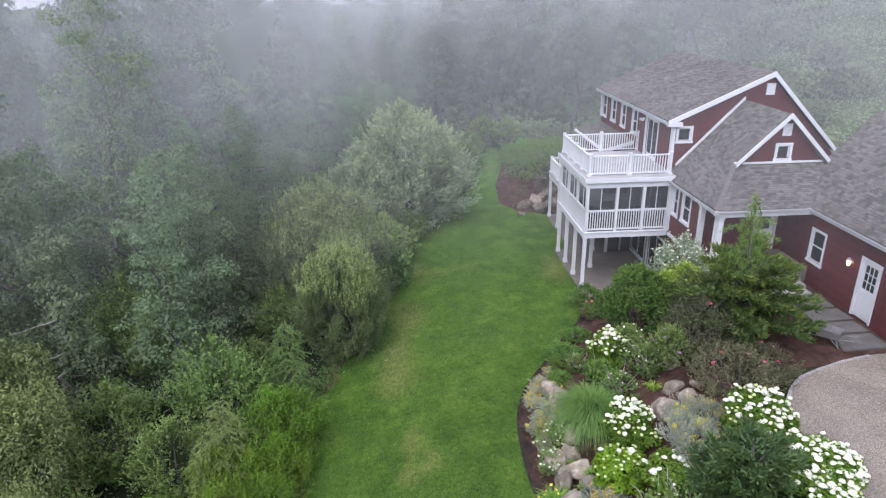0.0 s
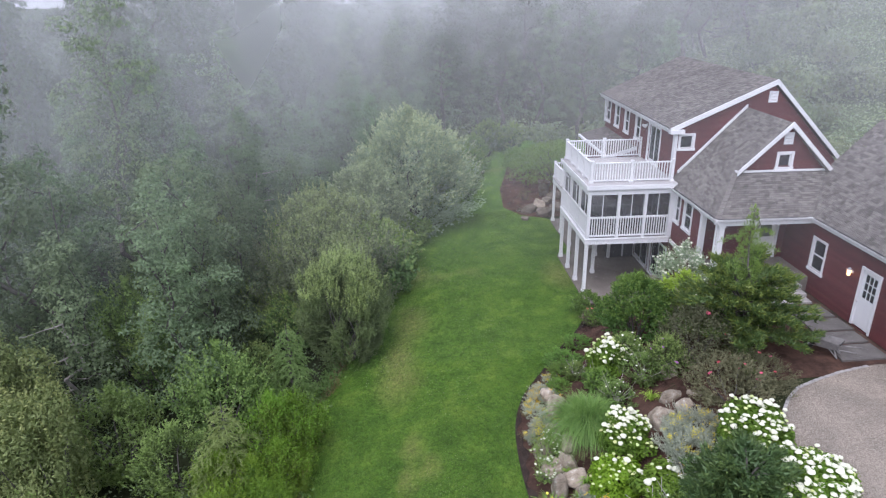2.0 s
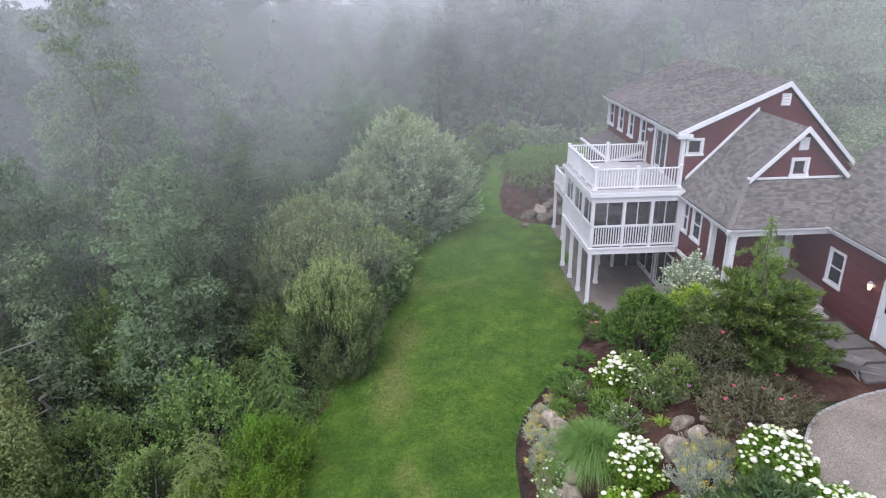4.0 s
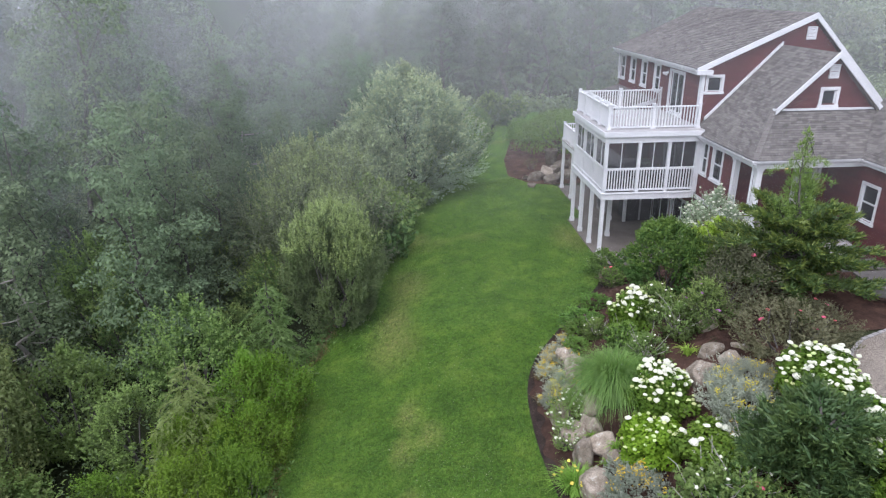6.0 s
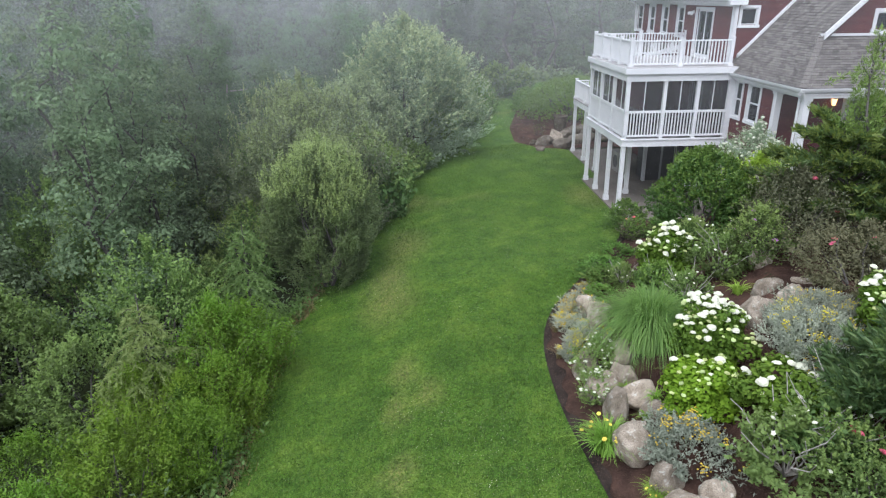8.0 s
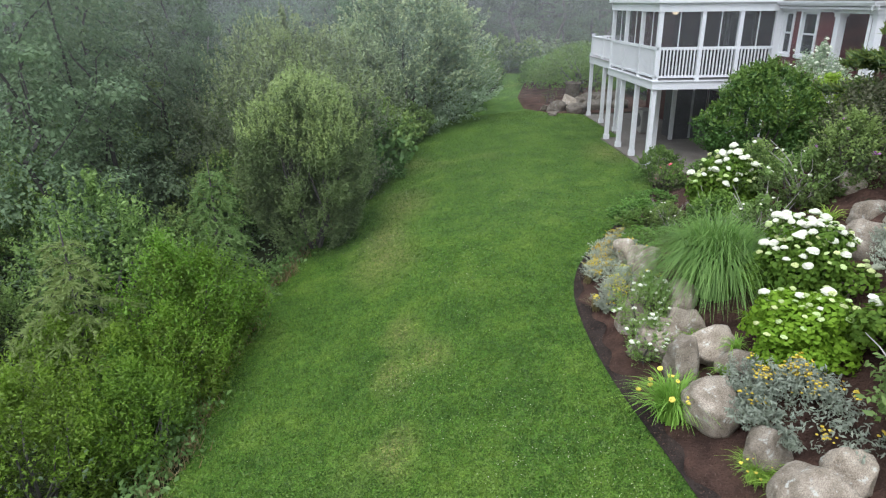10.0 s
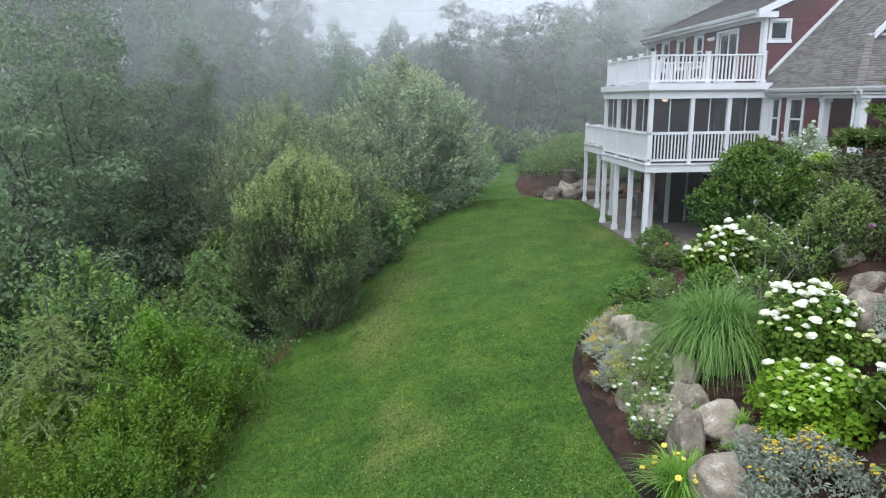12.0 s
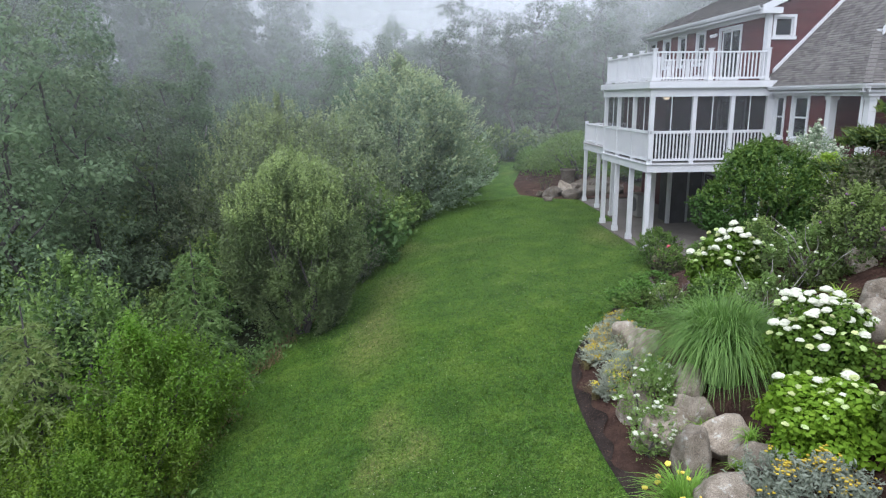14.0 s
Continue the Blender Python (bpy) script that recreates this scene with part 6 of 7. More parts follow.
part("soil", Shape().rod((13.55, 47.0, gz(13.55, 47.0) + 0.7), (13.55, 47.0, gz(13.55, 47.0) + 0.84), 0.36, 0.36, 20), M_MULCH, pot, "dark soil")
again(Mo, 17.0, 54.5, 40, 1.0, 0.8)
again(Mo, 14.4, 56.0, 140, 0.8, 0.8)
# grass and clover of the lawn
r9 = np.random.default_rng(9)
n = 120000
yy = 10 + 34 * r9.random(n) ** 1.7
lo_, hi_ = np.interp(yy, LEFT_Y, LEFT_X), np.interp(yy, RIGHT_Y, RIGHT_X)
xx = lo_ + (hi_ - lo_ - 0.06) * r9.random(n)
blades = needles(np.stack([xx, yy, ground_z(xx, yy) - 0.005], 1), np.tile((0.0, 0, 1.0), (n, 1)), r9, 0.06, 0.032, 0.8)
tagged(new("grass", quads("grass", blades, L_LAWNBLADE, 3)), "short mown grass blades with clover", "grass", kind="stuff")
n = 80000
yy = 10 + 34 * r9.random(n) ** 1.7
lo_, hi_ = np.interp(yy, LEFT_Y, LEFT_X), np.interp(yy, RIGHT_Y, RIGHT_X)
xx = lo_ + (hi_ - lo_ - 0.06) * r9.random(n)
leaf_pts = np.stack([xx, yy, ground_z(xx, yy) + r9.uniform(0.015, 0.045, n)], 1)
tagged(new("clover_leaves", quads("clover_leaves", leaves(leaf_pts, np.tile((0.0, -0.2, 1.0), (n, 1)), r9, 0.03, 0.9, 0.55, 0.1), L_LAWNBLADE)), "small round clover leaves among the mown grass", "clover", kind="stuff")
n = 16000
yy = 11 + 28 * r9.random(n) ** 1.3
xx = np.clip(5.5 + 3.0 * r9.normal(size=n), -0.3, 11.5)
ok = (xx < np.interp(yy, RIGHT_Y, RIGHT_X) - 0.1) & (xx > np.interp(yy, LEFT_Y, LEFT_X) + 0.2)
ok &= np.sin(xx * 1.3 + 2 * np.sin(yy * 0.37)) + np.sin(yy * 0.9 + xx) + 0.8 * r9.normal(size=n) > 0.9
xx, yy = xx[ok], yy[ok]
clover = leaves(np.stack([xx, yy, ground_z(xx, yy) + 0.05], 1), np.tile((0.0, 0, 1.0), (len(xx), 1)), r9, 0.012, 1.0, 0.4)
tagged(new("clover", quads("clover", clover, F_WHITE)), "small white clover heads in the lawn", "clover", kind="stuff")


# ---------------------------------------------------------------- the rock garden
def boulder(seed, sx, sy, sz, at, turn=0, tilt=0, name="boulder", group="boulders of the rock garden", label="rounded grey-brown granite boulder set in the mulch", mat=None):
    r = np.random.default_rng(seed)
    bm = bmesh.new()
    bmesh.ops.create_icosphere(bm, subdivisions=4, radius=1.0)
    off = Vector((seed * 3.7, seed * 1.3, seed * 0.7))
    planes = [(Vector(r.normal(size=3)).normalized(), r.uniform(0.55, 0.86)) for _ in range(9)]
    for v in bm.verts:
        p = v.co.copy()
        for nrm, d in planes:
            k = p.dot(nrm) - d
            if k > 0:
                p -= nrm * k * 0.92
        p *= 1.06 + 0.16 * noise.noise(p * 1.3 + off) + 0.07 * noise.noise(p * 3.5 + off) + 0.035 * noise.noise(p * 9 + off)
        v.co = Vector((p.x * sx, p.y * sy, p.z * sz))
    me = bpy.data.meshes.new(name)
    bm.to_mesh(me)
    bm.free()
    me.materials.append(mat or M_ROCK)
    me.polygons.foreach_set("use_smooth", [True] * len(me.polygons))
    ob = new(name, me)
    ob.matrix_basis = pose(*at, tilt, tilt * 0.5, turn)
    return tagged(ob, label, "boulder", group)


ROCKS = [  # half sizes, place of the middle, turn, tilt
    (0.3, 0.34, 0.42, 8.32, 18.38, 0.54, 20, 8), (0.24, 0.34, 0.62, 7.86, 17.5, 0.22, 10, 0), (0.46, 0.36, 0.34, 8.46, 17.72, 0.42, -10, 5),
    (0.2, 0.2, 0.2, 8.02, 17.02, 0.28, 30, 0), (0.42, 0.46, 0.44, 7.98, 16.55, 0.2, 0, 6), (0.38, 0.3, 0.28, 8.62, 17.12, 0.42, -30, 4),
    (0.36, 0.3, 0.34, 8.2, 15.5, 0.16, 10, 0), (0.3, 0.28, 0.3, 8.72, 14.75, 0.5, 30, 0), (0.46, 0.46, 0.5, 7.86, 18.45, 0.1, 30, 14),
    (0.34, 0.3, 0.36, 7.78, 19.45, 0.08, 70, 0), (0.28, 0.3, 0.36, 8.25, 19.95, 0.66, 20, 0), (0.3, 0.36, 0.36, 8.5, 20.9, 0.6, 10, 0),
    (0.4, 0.36, 0.36, 8.5, 22.0, 0.45, 60, 0), (0.42, 0.42, 0.5, 11.2, 18.6, 1.68, 0, 0), (0.5, 0.38, 0.42, 11.95, 18.6, 1.9, 40, 0),
    (0.42, 0.3, 0.36, 11.75, 19.3, 1.85, 30, 12), (0.28, 0.28, 0.3, 12.35, 19.2, 2.05, 60, 0),
    (0.4, 0.5, 0.5, 8.1, 14.4, 0.3, 20, 0), (0.34, 0.4, 0.4, 8.4, 13.5, 0.4, 50, 0), (0.3, 0.3, 0.26, 10.4, 17.9, 1.2, 25, 0),
    (0.32, 0.34, 0.42, 8.5, 19.1, 0.45, 0, 0), (0.4, 0.34, 0.32, 8.7, 21.4, 0.6, 0, 0), (0.32, 0.3, 0.34, 12.0, 20.4, 2.08, 0, 0),
]
for i, (sx, sy, sz, x, y, z, tu, ti) in enumerate(ROCKS):
    boulder(100 + i, sx, sy, sz, (x, y, min(z - 0.05, gz(x, y) + 0.55 * sz)), tu, ti)
for i, (x, y, s_) in enumerate(((11.3, 41.9, 0.26), (11.75, 43.5, 0.5), (12.75, 42.9, 0.52), (13.4, 45.2, 0.42), (14.1, 46.2, 0.46), (13.9, 43.6, 0.5), (14.6, 44.6, 0.55), (15.3, 44.0, 0.5), (14.9, 46.2, 0.5), (15.6, 46.4, 0.5))):
    boulder(140 + i, s_ * 1.2, s_, s_ * 0.8, (x, y, gz(x, y) + s_ * 0.25), i * 37, 0, group="boulders of the far bed", label="grey boulder edging the far bed", mat=M_DARKROCK)
slab_stone = Shape().prism([(-0.42, 0, -0.3), (0.3, 0, -0.34), (0.46, 0, 0.05), (0.34, 0, 0.32), (-0.36, 0, 0.28)], (0, 0.1, 0))
leaning = tagged(new("flat_stone", mesh_of("flat_stone", slab_stone, M_ROCK)), "pale flat stone slab leaning on boulders", "stone", "boulders of the far bed")
leaning.matrix_basis = pose(12.6, 43.75, gz(12.6, 43.75) + 0.42, -38, 28, 8)
boulder(161, 0.3, 0.08, 0.22, (11.2, 43.5, gz(11.2, 43.5) + 0.14), 30, 40, name="flat_stone", group="boulders of the far bed", label="small pale stone tilted in the mulch")


def flower_heads(parent, points, mesh, r, name="flower_head", lo=0.8, hi=1.25):
    for p in points:
        ob = under(name, mesh, parent)
        k = r.uniform(lo, hi)
        ob.matrix_basis = Matrix.LocRotScale(p, Euler((r.normal() * 0.25, r.normal() * 0.25, r.uniform(0, 6))), (k, k, k))


def head_mesh(name, mat, radius, seed):
    """A domed flower head, its surface broken up into small florets."""
    r = np.random.default_rng(seed)
    bm = bmesh.new()
    bmesh.ops.create_icosphere(bm, subdivisions=3, radius=radius)
    off = Vector((seed * 2.3, seed, 0))
    for v in bm.verts:
        p = v.co / radius
        k = 1 + 0.16 * noise.noise(p * 2.2 + off) + r.normal() * 0.075
        v.co = Vector((v.co.x * k, v.co.y * k, (v.co.z if v.co.z > 0 else v.co.z * 0.35) * k * 0.8))
    me = bpy.data.meshes.new(name)
    bm.to_mesh(me)
    bm.free()
    me.materials.append(mat)
    return me


HEAD_W = [head_mesh("flower_head", F_WHITE, 0.080, 1), head_mesh("flower_head", F_WHITE, 0.060, 2)]
HEAD_L = head_mesh("flower_head", F_LIME, 0.046, 3)


def bloom_mesh(mat, radius, seed):
    """A small ruffled flower as one closed piece."""
    r = np.random.default_rng(seed)
    bm = bmesh.new()
    bmesh.ops.create_icosphere(bm, subdivisions=1 if radius < 0.03 else 2, radius=radius)
    for v in bm.verts:
        k = 1 + 0.35 * math.sin(5 * math.atan2(v.co.y, v.co.x)) * (1 - abs(v.co.z) / radius) + r.normal() * 0.08
        v.co = Vector((v.co.x * k, v.co.y * k, v.co.z * 0.6))
    me = bpy.data.meshes.new("bloom")
    bm.to_mesh(me)
    bm.free()
    me.materials.append(mat)
    return me


BLOOM_W, BLOOM_P = bloom_mesh(F_WHITE, 0.038, 4), bloom_mesh(F_PINK, 0.055, 5)
BLOOM_L = bloom_mesh(F_LEMON, 0.028, 8)
BLOOM_Y, BLOOM_M = bloom_mesh(F_YELLOW, 0.026, 6), bloom_mesh(F_MAUVE, 0.05, 7)


def hydrangea(seed, wide, height, heads, lime, label, mat=None):
    r = np.random.default_rng(seed)
    t = bush(seed, wide * 1.15, height, 6800, 0.084, mat or L_HYD, label, name="hydrangea", category="hydrangea", group="white hydrangeas", lobes=16, aspect=0.75, low=-0.6, flat=0.9, loose=0.45)
    me = next(c for c in t.children if c.name.startswith("foliage")).data
    co = np.empty(len(me.vertices) * 3, np.float32)
    me.vertices.foreach_get("co", co)
    co = co.reshape(-1, 4, 3).mean(1)
    rr = np.hypot(co[:, 0], co[:, 1])
    score = co[:, 2] / height + rr / wide * 0.9
    cand = co[score > np.quantile(score, 0.72)]
    r.shuffle(cand)
    chosen = []
    for p in cand:
        if all(np.linalg.norm(p - q) > 0.135 for q in chosen):
            chosen.append(p)
        if len(chosen) >= heads + lime:
            break
    chosen.sort(key=lambda q: -q[2] + 0.25 * r.normal() * height)
    for i, p in enumerate(chosen):
        flower_heads(t, [p + np.array((0, 0, 0.085))], HEAD_L if i >= heads else HEAD_W[i % 2], r)
    return t


place(hydrangea(201, 1.9, 1.5, 56, 52, "large hydrangea with many white flower heads among rocks"), 9.95, 18.0, 0, 0.95, 0.95)
place(hydrangea(202, 1.75, 1.25, 4, 44, "bright lime-green hydrangea with small opening heads", L_HYDLIME), 9.3, 16.9, 40, 1.0, 0.8)
place(hydrangea(203, 2.2, 1.5, 70, 44, "broad hydrangea in full white flower beside the drive"), 12.9, 16.7, 90, 0.95, 0.85)
place(hydrangea(204, 2.6, 1.5, 110, 50, "long hydrangea in full white flower beside the drive"), 13.2, 14.5, 20, 1.0, 0.74)
place(hydrangea(205, 1.5, 1.6, 30, 56, "hydrangea with white heads behind the silver grass"), 10.6, 22.2, 10, 1.05, 1.05, -0.4)
place(hydrangea(206, 1.6, 1.2, 12, 6, "sparse hydrangea with a few white heads"), 10.3, 15.9, 10, 1.15, 0.7)
place(hydrangea(207, 2.0, 1.4, 74, 30, "hydrangea in full white flower beside the drive"), 12.7, 12.9, 120, 1.0, 0.74)


def blades_of(seed, count, length, width, spread, fall, segs=5):
    """Arching grass blades from one crown, as strips."""
    r = np.random.default_rng(seed)
    s = Shape()
    for _ in range(count):
        az, L = r.uniform(0, 6.283), length * r.uniform(0.6, 1.15)
        out = spread * r.uniform(0.08, 1.0) ** 0.8
        d = np.array((math.cos(az), math.sin(az), 0))
        side = np.array((-d[1], d[0], 0)) * width / 2
        base = d * r.uniform(0, 0.12) * length + np.array((r.normal(), r.normal(), 0)) * 0.06 * length
        pts = []
        bend = r.normal() * 8
        for k in range(segs + 1):
            u = k / segs
            c = base + d * L * out * u ** 1.7 + side * bend * u * u + np.array((0, 0, L * (u - fall * (0.35 + 0.75 * out) * u ** 2.7)))
            w = side * (1 - u * 0.9)
            pts += [c - w, c + w]
        s.add(pts, [(2 * k, 2 * k + 1, 2 * k + 3, 2 * k + 2) for k in range(segs)])
    return s


tall_grass = plant("ornamental_grass", "large fountain of green silver grass", "ornamental grass")
part("leaf_clump", blades_of(71, 3000, 2.05, 0.024, 0.72, 1.02, 10), L_GRASS, tall_grass)
place(tall_grass, 9.15, 19.35, 0, 1.1)
lily = plant("daylily", "clump of daylilies with a few yellow flowers", "daylily", "daylilies at the bed edge")
part("leaf_clump", blades_of(72, 420, 0.85, 0.026, 0.8, 0.7), L_LILY, lily)
rl = np.random.default_rng(73)
flower_heads(lily, [(rl.normal() * 0.22, rl.normal() * 0.22, rl.uniform(0.36, 0.52)) for _ in range(12)], BLOOM_L, rl, "bloom", 1.1, 1.7)
place(lily, 7.5, 16.8, 0, 1.15)
again(lily, 7.95, 15.3, 90, 0.6)
straw_tuft = plant("grass_tuft", "small straw-green grass tuft in the mulch", "grass tuft", "small grass tufts")
part("leaf_clump", blades_of(74, 70, 0.45, 0.012, 0.9, 0.5), L_STRAW, straw_tuft)
place(straw_tuft, 7.42, 20.4)
again(straw_tuft, 7.62, 21.7, 50, 0.9)
fern = plant("fern_tuft", "small fresh green tuft growing between boulders", "fern", "green tufts between boulders")
part("leaf_clump", blades_of(75, 60, 0.4, 0.03, 0.9, 0.8), L_LILY, fern)
place(fern, 9.2, 18.0)
again(fern, 8.3, 18.02, 30, 1.0, 1.0, 0.15)
again(fern, 8.62, 17.4, 80, 1.0, 1.0, 0.2)
again(fern, 8.3, 17.0, 50, 0.8, 1.0, 0.2)
again(fern, 8.1, 14.9, 10, 1.2)


def silver_mound(seed, wide, height, flowers, label):
    r = np.random.default_rng(seed)
    t = brushy(seed, wide, height, int(420 * wide * wide), 11, 0.06, L_DUSTY, label, name="silver_mound", category="perennial", group="silver mounds with yellow flowers", reach=0.15, up=0.9, aspect=0.3, lumps=0.55, waist=0.55, full=0.6, narrow=0.7, stems=0)
    me = next(c for c in t.children if c.name.startswith("foliage")).data
    co = np.empty(len(me.vertices) * 3, np.float32)
    me.vertices.foreach_get("co", co)
    co = co.reshape(-1, 4, 3).mean(1)
    cand = co[co[:, 2] > np.quantile(co[:, 2], 0.45)]
    bloom = Shape()
    ball = [tuple(v.co) for v in BLOOM_Y.vertices]
    faces = [tuple(p.vertices) for p in BLOOM_Y.polygons]
    for c in cand[r.choice(len(cand), max(4, flowers // 15), replace=False)]:
        for _ in range(r.integers(4, 16)):
            p, k = c + r.normal(size=3) * np.array((0.05, 0.05, 0.02)) + np.array((0, 0, 0.05)), r.uniform(0.4, 0.75)
            bloom.add([(p[0] + x * k, p[1] + y * k, p[2] + z * k) for x, y, z in ball], faces)
    part("flowering_top", bloom, F_YELLOW, t, "clusters of small yellow flowers")["kind"] = "stuff"
    return t


m1 = silver_mound(81, 1.5, 0.62, 520, "silver-grey felted mound with yellow button flowers")
place(m1, 8.66, 15.9, 0, 1.25, 1.05)
m2 = silver_mound(82, 2.1, 0.75, 800, "wide silver-grey mound with yellow flowers")
place(m2, 11.25, 16.7, 0, 0.95, 1.35)
again(m2, 11.75, 17.4, 90, 0.75, 1.3)
again(m2, 11.0, 15.8, 200, 0.6, 1.2)
m3 = silver_mound(83, 0.85, 0.45, 300, "grey mound with orange-yellow flowers at the bed edge")
place(m3, 8.0, 21.4, 0, 1.1, 0.75)
again(m3, 7.7, 20.3, 200, 0.95, 0.7)
again(m3, 8.3, 21.0, 140, 0.8, 0.8)
again(m3, 7.85, 22.0, 300, 0.8, 0.7)
again(m3, 8.15, 22.3, 80, 1.0, 0.7)
again(m3, 8.35, 20.4, 250, 0.9, 0.8)
again(m3, 8.6, 21.9, 20, 0.9)
again(m3, 8.35, 22.6, 60, 1.0)
again(m3, 7.9, 20.7, 120, 0.8)
again(m3, 8.9, 23.2, 10, 0.8)
again(m1, 11.4, 17.9, 90, 0.7, 1.2)


def flowering(seed, wide, height, mat, bloom, count, label, name="flowering_shrub", group="", per=5200, size=0.085):
    r = np.random.default_rng(seed)
    t = brushy(seed, wide * 0.94, height * 0.95, int(per * 0.055 * wide * height ** 0.5), 10, size * 0.85, mat, label, L_FRESH if mat is L_SHRUB else None, 0.5, name=name, group=group, reach=0.24 * height ** 0.5, lumps=0.3, up=0.8, aspect=0.5)
    me = next(c for c in t.children if c.name.startswith("new_growth" if mat is L_SHRUB else "foliage")).data
    co = np.empty(len(me.vertices) * 3, np.float32)
    me.vertices.foreach_get("co", co)
    co = co.reshape(-1, 4, 3).mean(1)
    cand = co[co[:, 2] > height * 0.35]
    flower_heads(t, cand[r.choice(len(cand), count, replace=False)] + np.array((0, 0, 0.03)), bloom, r, "bloom")
    return t


place(flowering(301, 2.3, 2.1, L_SILVER, BLOOM_W, 280, "white flowering rose bush by the porch", "rose_bush"), 15.0, 26.6, 0, 1.05, 1.05)
place(flowering(302, 1.25, 1.1, L_FRESH, BLOOM_W, 44, "low shrub with small white flowers over rocks", per=5200, size=0.07), 7.9, 19.15, 0, 0.95)
place(flowering(303, 0.95, 0.85, L_FRESH, BLOOM_W, 24, "trailing plant with small white flowers", per=4800, size=0.065), 7.72, 18.3, 0, 0.95)
place(flowering(304, 3.5, 1.6, L_BROWN, BLOOM_P, 5, "brown-green twiggy shrub with a few pink flowers", per=4200, size=0.08), 13.3, 18.7, 0, 1.0, 0.9)
place(flowering(314, 3.0, 1.5, L_BROWN, BLOOM_P, 6, "brown-green twiggy shrub with pink flowers beside the drive", per=4200, size=0.08), 14.5, 19.5, 60, 0.85, 0.8)
place(flowering(305, 2.4, 1.9, L_BROWN, BLOOM_P, 2, "twiggy shrub with faded purple-brown leaves", per=4200, size=0.08), 13.0, 20.9, 40, 1.1)
place(flowering(306, 1.6, 1.5, L_SHRUB, BLOOM_M, 4, "green shrub with a few mauve flowers"), 11.9, 20.4, 0, 1.0)
place(flowering(307, 1.6, 0.9, L_SHRUB, BLOOM_P, 4, "low rose bush with pink flowers"), 10.4, 14.3, 0, 1.0)
place(flowering(308, 1.7, 1.3, L_SHRUB, BLOOM_W, 12, "loose green shrub with a few white flowers"), 11.2, 22.2, 0, 0.9)
place(flowering(309, 1.0, 0.7, L_BROWN, BLOOM_P, 5, "small brownish shrub at the bed edge"), 11.6, 27.6, 0, 1.0)
# clipped round shrubs
R1 = brushy(311, 2.7, 2.55, 2000, 14, 0.08, L_BOX, "dense rounded glossy green shrub", L_BOXTIP, 0.45, name="round_shrub", group="rounded evergreen shrubs", reach=0.24, up=0.7, aspect=0.55, lumps=0.12, full=0.42)
R2 = brushy(315, 3.0, 2.25, 480, 10, 0.19, L_BOX, "small rounded green shrub at the bed edge", L_BOXTIP, 0.5, name="round_shrub", group="rounded evergreen shrubs", reach=0.36, up=0.7, aspect=0.5, lumps=0.2, full=0.45)
place(R1, 12.15, 23.8, 0, 1.0)
place(R2, 11.75, 28.7, 60, 0.47, 1.05)
again(R2, 11.7, 27.6, 120, 0.36, 0.9)
again(R2, 9.6, 24.1, 180, 0.5, 0.6)
again(R2, 10.5, 25.6, 20, 0.4, 0.5)
again(R2, 12.6, 27.3, 80, 0.4, 0.7)


def plumed_juniper(seed, wide, height, boughs, label, dark, fresh):
    """A wide juniper: boughs that rise and arch outwards in layers, each a flat plume of twigs set with fine sprays."""
    r = np.random.default_rng(seed)
    t = plant("juniper", label, "juniper", "junipers")
    s, C, D, tip = Shape(), [], [], []
    for i in range(boughs):
        h = 0.06 + 0.8 * (i + 0.5) / boughs
        az = i * 2.39996 + r.normal() * 0.25
        out, side = np.array((math.cos(az), math.sin(az), 0)), np.array((-math.sin(az), math.cos(az), 0))
        reach = wide / 2 * (1 - 0.72 * h ** 1.6) * r.uniform(0.72, 1.12)
        rise = height * (0.10 + 0.24 * h) * r.uniform(0.7, 1.3)
        a = np.array((0, 0, height * h * 0.78))

        def along(f):
            return a + out * reach * f + np.array((0, 0, rise * (1.9 * f - 1.0 * f * f)))

        for f in (0.0, 0.5):
            s.rod(along(f), along(f + 0.5), 0.035 * (1.1 - f), 0.035 * (0.6 - f) + 0.006, 5)
        for w in range(15):
            f = 0.22 + 0.78 * (w + r.random()) / 15
            way = unit((out * r.uniform(0.5, 1.0) + side * r.uniform(0.4, 1.0) * (1 if w % 2 else -1) * (1.15 - f) * 1.6 + np.array((0, 0, r.uniform(0.1, 0.5))))[None])[0]
            span = (0.3 + 0.3 * (1 - f)) * r.uniform(0.7, 1.2)
            q = r.random((46, 1)) ** 0.8
            C.append(along(f) + way * span * q + r.normal(size=(46, 3)) * np.array((0.05, 0.05, 0.035)))
            D.append(np.tile(way + np.array((0, 0, 0.25)), (46, 1)))
            tip.append((q[:, 0] > 0.6) & (r.random(46) < 0.35 + 0.6 * h))
    part("woody_base", s, M_BARK, t)
    C, D, tip = np.concatenate(C), np.concatenate(D), np.concatenate(tip)
    under("foliage", quads("foliage", needles(C[~tip], unit(D[~tip]), r, 0.16, 0.055, 0.5), dark, 3), t)
    under("new_growth", quads("new_growth", needles(C[tip], unit(D[tip]), r, 0.15, 0.05, 0.45), fresh, 3), t, "lighter green sprays, more of them higher up")["kind"] = "stuff"
    return t


place(plumed_juniper(321, 5.2, 3.3, 46, "wide spreading juniper with layered dark green plumes", L_JUN, L_JUNMID), 14.9, 21.8)
place(plumed_juniper(322, 2.9, 1.75, 34, "low dark green juniper beside the hydrangeas", L_DARKJUN, L_JUN), 11.6, 14.6)


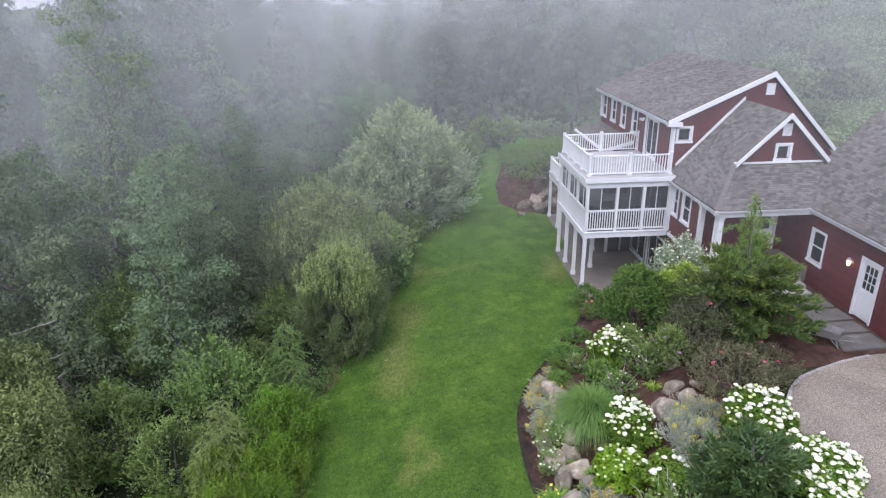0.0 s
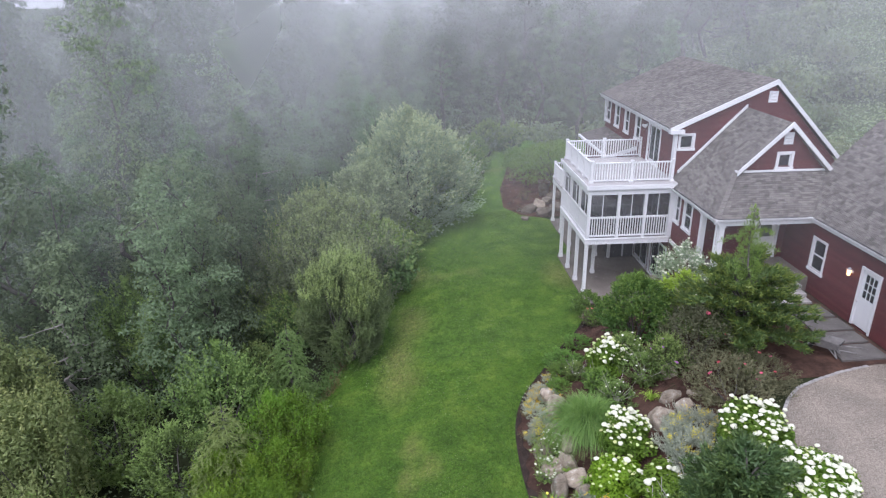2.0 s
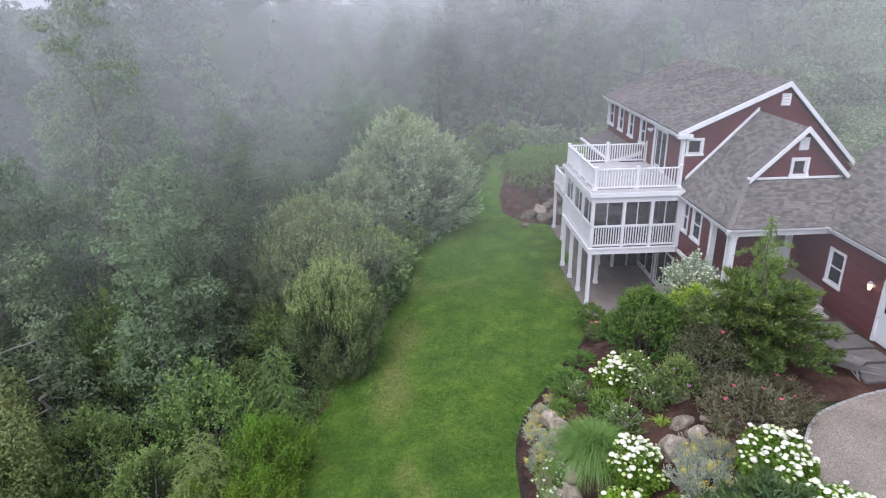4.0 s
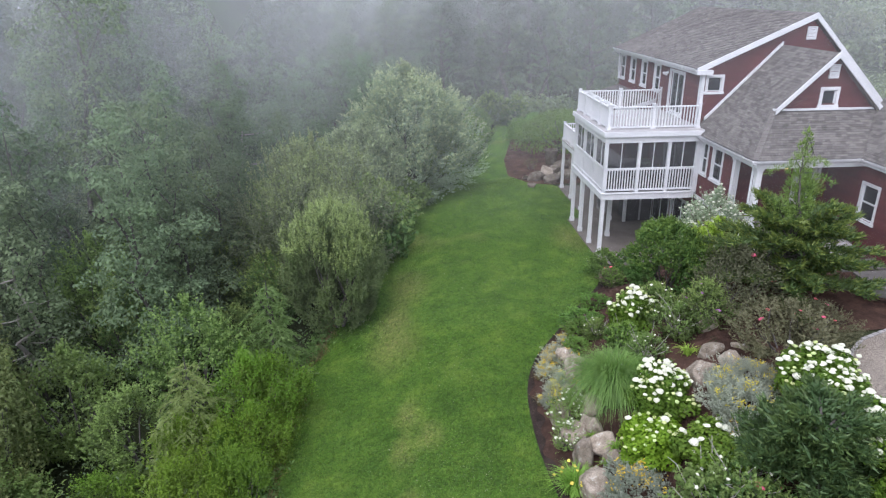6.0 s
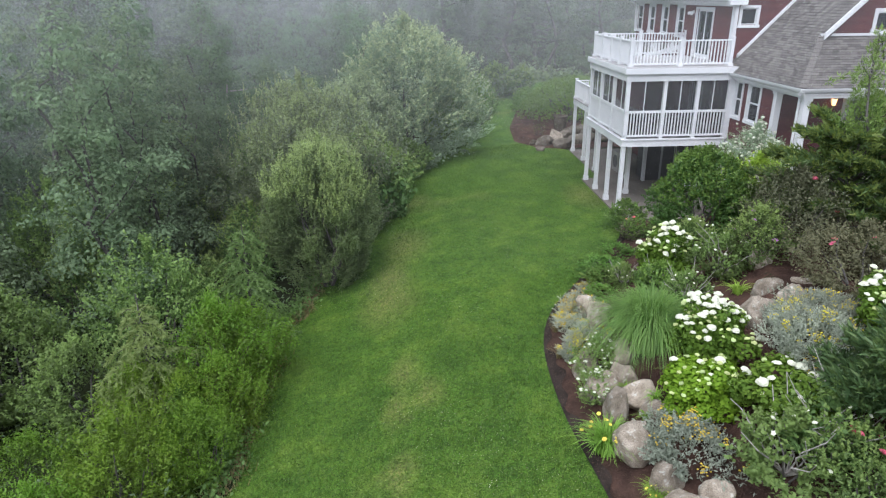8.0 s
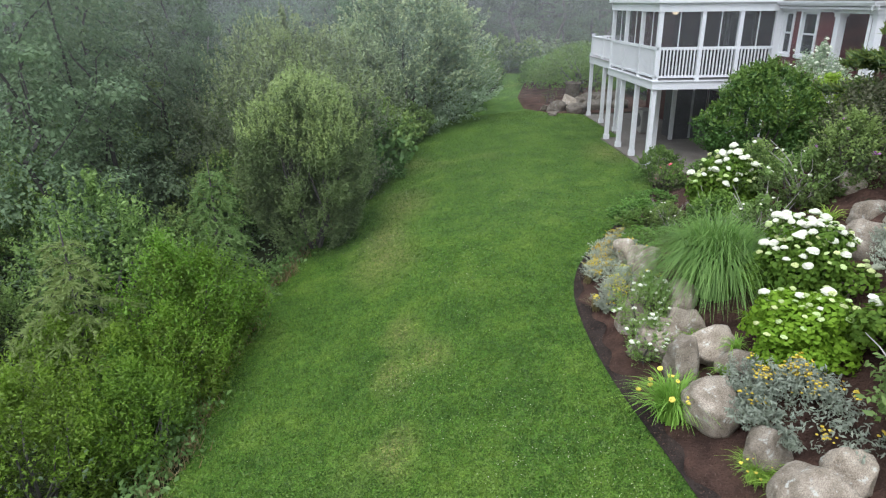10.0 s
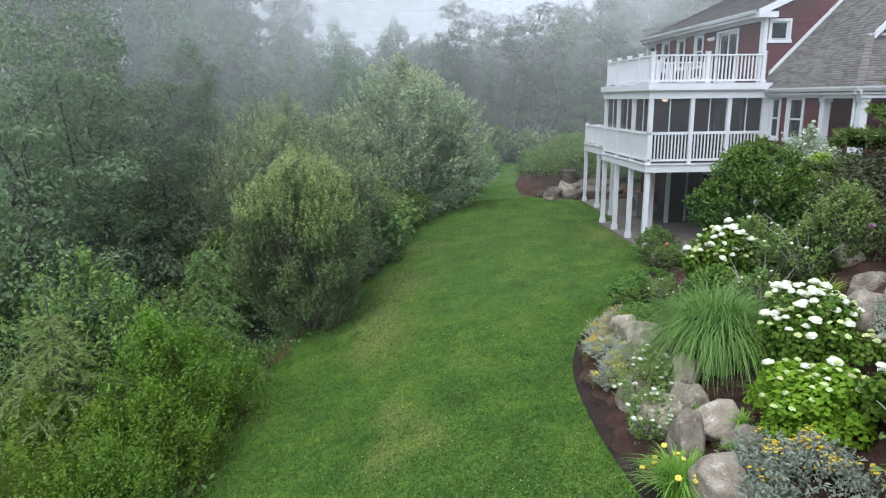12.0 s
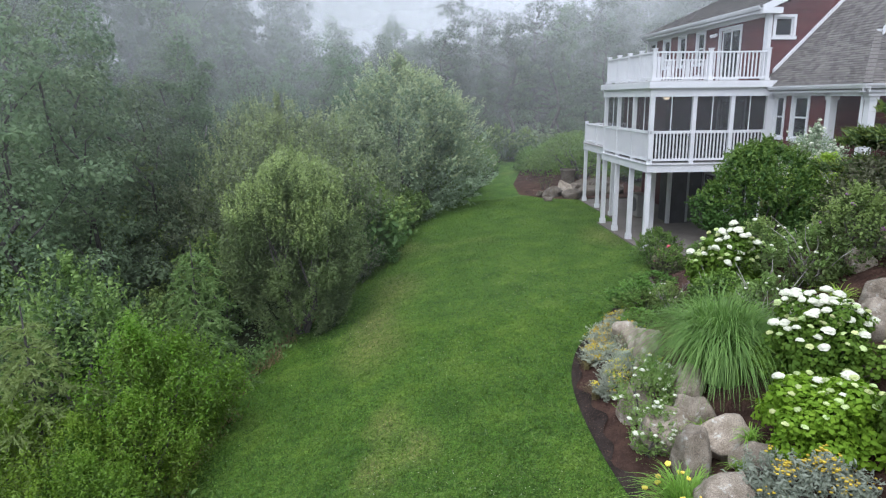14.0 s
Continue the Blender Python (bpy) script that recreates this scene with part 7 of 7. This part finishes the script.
def spire_conifer(seed, height, wide, label):
    """A ragged upright conifer: tufts of sprays up a thin stem, a few arching out."""
    r = np.random.default_rng(seed)
    t = plant("upright_conifer", label, "conifer")
    s = branch(Shape(), (0, 0, -0.2), (0.05, 0, height * 0.95), 0.05, 0.012, r, 6, 6)
    L = []
    for i in range(26):
        h = (i + 0.5) / 26
        d = wide / 2 * (1 - h) ** 0.7 * r.uniform(0.3, 1.1) + 0.03
        az = i * 2.4 + r.normal() * 0.4
        rad = 0.1 + wide * 0.17 * (1 - h)
        c = (math.cos(az) * d, math.sin(az) * d, height * h)
        L.append((*c, rad, rad, rad * 1.3))
        branch(s, (0, 0, height * h * 0.9), c, 0.015, 0.006, r, 2, 4)
    for az, h in ((0.2, 0.72), (-0.4, 0.6), (2.9, 0.66), (0.5, 0.5)):
        for k in range(5):
            L.append((math.cos(az) * 0.17 * (k + 1), math.sin(az) * 0.17 * (k + 1), height * h + 0.1 * k - 0.03 * k * k, 0.09, 0.09, 0.08))
    part("trunk", s, M_BARK, t)
    P, N = lobe_points(L, 6500, r, 0.8, -0.9)
    under("foliage", quads("foliage", needles(P, N * 0.6 + np.array((0, 0, 0.6)), r, 0.1, 0.026, 0.5), L_JUNTIP, 3), t)
    return t


place(spire_conifer(331, 3.3, 1.1, "ragged upright conifer with yellow-green sprays"), 14.9, 21.9, 0, 1.0, 1.0, 1.75)
# pale stone edging of the drive
edge = thing("drive_edging", (15.0, 18.5, 2.15), "row of pale granite setts edging the drive", "edging", kind="structure")
ys = np.arange(15.2, 20.2, 0.02)
line = [(drive_left(v), v) for v in ys]
run, last = 0.0, None
for k, (x, y) in enumerate(line):
    if last is None or math.hypot(x - last[0], y - last[1]) > 0.21:
        if last is not None:
            a = math.atan2(y - last[1], x - last[0])
            c, s_ = math.cos(a) * 0.095, math.sin(a) * 0.095
            mx, my = (x + last[0]) / 2, (y + last[1]) / 2
            z = gz(mx, my)
            part("sett", Shape().prism([(mx - c - s_ * 0.5, my - s_ + c * 0.5, z - 0.05), (mx + c - s_ * 0.5, my + s_ + c * 0.5, z - 0.05), (mx + c + s_ * 0.5, my + s_ - c * 0.5, z - 0.05), (mx - c + s_ * 0.5, my - s_ - c * 0.5, z - 0.05)], (0, 0, 0.1 + 0.015 * wr.random())), M_GRANITE, edge)
        last = (x, y)

# loose bark chips over the mulch
rc_ = np.random.default_rng(17)
n = 34000
yy = rc_.uniform(11, 29, n)
x0 = np.interp(yy, BED_Y, BED_X)
xx = x0 + 0.03 + (7.5 * rc_.random(n) ** 1.5)
chips = leaves(np.stack([xx, yy, ground_z(xx, yy) + rc_.uniform(0.0, 0.045, n)], 1), np.tile((0, 0, 1.0), (n, 1)), rc_, 0.042, 0.28, 0.5)
L_CHIP = leafy("bark_chips", (0.018, 0.013, 0.011), (0.15, 0.098, 0.075), 0.0, 0.95, 0.1, 0.0)
tagged(new("bark_chips", quads("bark_chips", chips, L_CHIP)), "loose dark brown bark chips on the garden bed", "mulch", kind="stuff")

more = flowering(310, 1.8, 1.1, L_SHRUB, BLOOM_W, 10, "leafy green shrub with pale bare twigs", per=3600, size=0.11)
r6 = np.random.default_rng(61)
for i in range(12):
    az = i * 0.55 + r6.normal() * 0.2
    tip = (math.cos(az) * r6.uniform(0.4, 0.95), math.sin(az) * r6.uniform(0.4, 0.95), r6.uniform(0.8, 1.35))
    part("bare_twig", branch(Shape(), (0, 0, 0), tip, 0.016, 0.005, r6, 4, 5), M_DEAD, more, "pale bare twig")
place(more, 9.75, 14.75, 0, 1.1)
again(more, 10.4, 14.9, 90, 1.05)
again(more, 10.3, 20.2, 60, 0.75)
again(more, 9.7, 22.8, 260, 0.55)
again(more, 15.0, 23.6, 30, 1.1)
again(more, 16.6, 23.9, 130, 1.0)
again(more, 11.3, 20.6, 150, 0.9)
again(fern, 11.2, 19.6, 20, 1.3)
again(more, 10.1, 21.6, 30, 0.6)
again(more, 13.9, 25.6, 10, 1.0)
again(more, 14.3, 24.0, 80, 1.1)

LB = brushy(341, 1.4, 1.0, 380, 10, 0.09, L_LIMEBUSH, "low bright lime-yellow shrub, one set as the lit juniper side", None, group="lime-yellow shrubs", reach=0.25, up=1.0, lumps=0.3)
place(LB, 10.75, 12.9, 0, 0.75)
# this copy stands in for the lit left side of the big juniper
again(LB, 14.35, 25.0, 80, 1.35, 0.75, 0.35)
place(flowering(312, 1.5, 0.95, L_SHRUB, BLOOM_P, 4, "green rose bush with bright pink flowers", per=3000), 10.3, 13.4)
place(flowering(313, 1.2, 0.9, L_SHRUB, BLOOM_W, 12, "small loose shrub with white flowers", per=2600), 11.0, 13.5)
# rough growth over the meadow behind the house
r3 = np.random.default_rng(33)
n = 42000
xx, yy = r3.uniform(23, 66, n), r3.uniform(37, 90, n)
low_growth = leaves(np.stack([xx, yy, ground_z(xx, yy) + r3.uniform(0.0, 1.1, n) * (np.sin(xx * 0.7) * np.cos(yy * 0.6) + 1.2) * 0.5], 1), np.tile((0.0, -0.4, 0.8), (n, 1)), r3, 0.36, 0.4, 0.9)
tagged(new("meadow_growth", quads("meadow_growth", low_growth, L_SCRUB)), "rough green growth over the hillside meadow", "meadow growth", kind="stuff")
again(R2, 10.05, 21.2, 130, 0.42, 0.9)
again(R2, 9.35, 23.2, 30, 0.4, 0.7)
again(R2, 8.95, 22.4, 70, 0.3, 0.7)
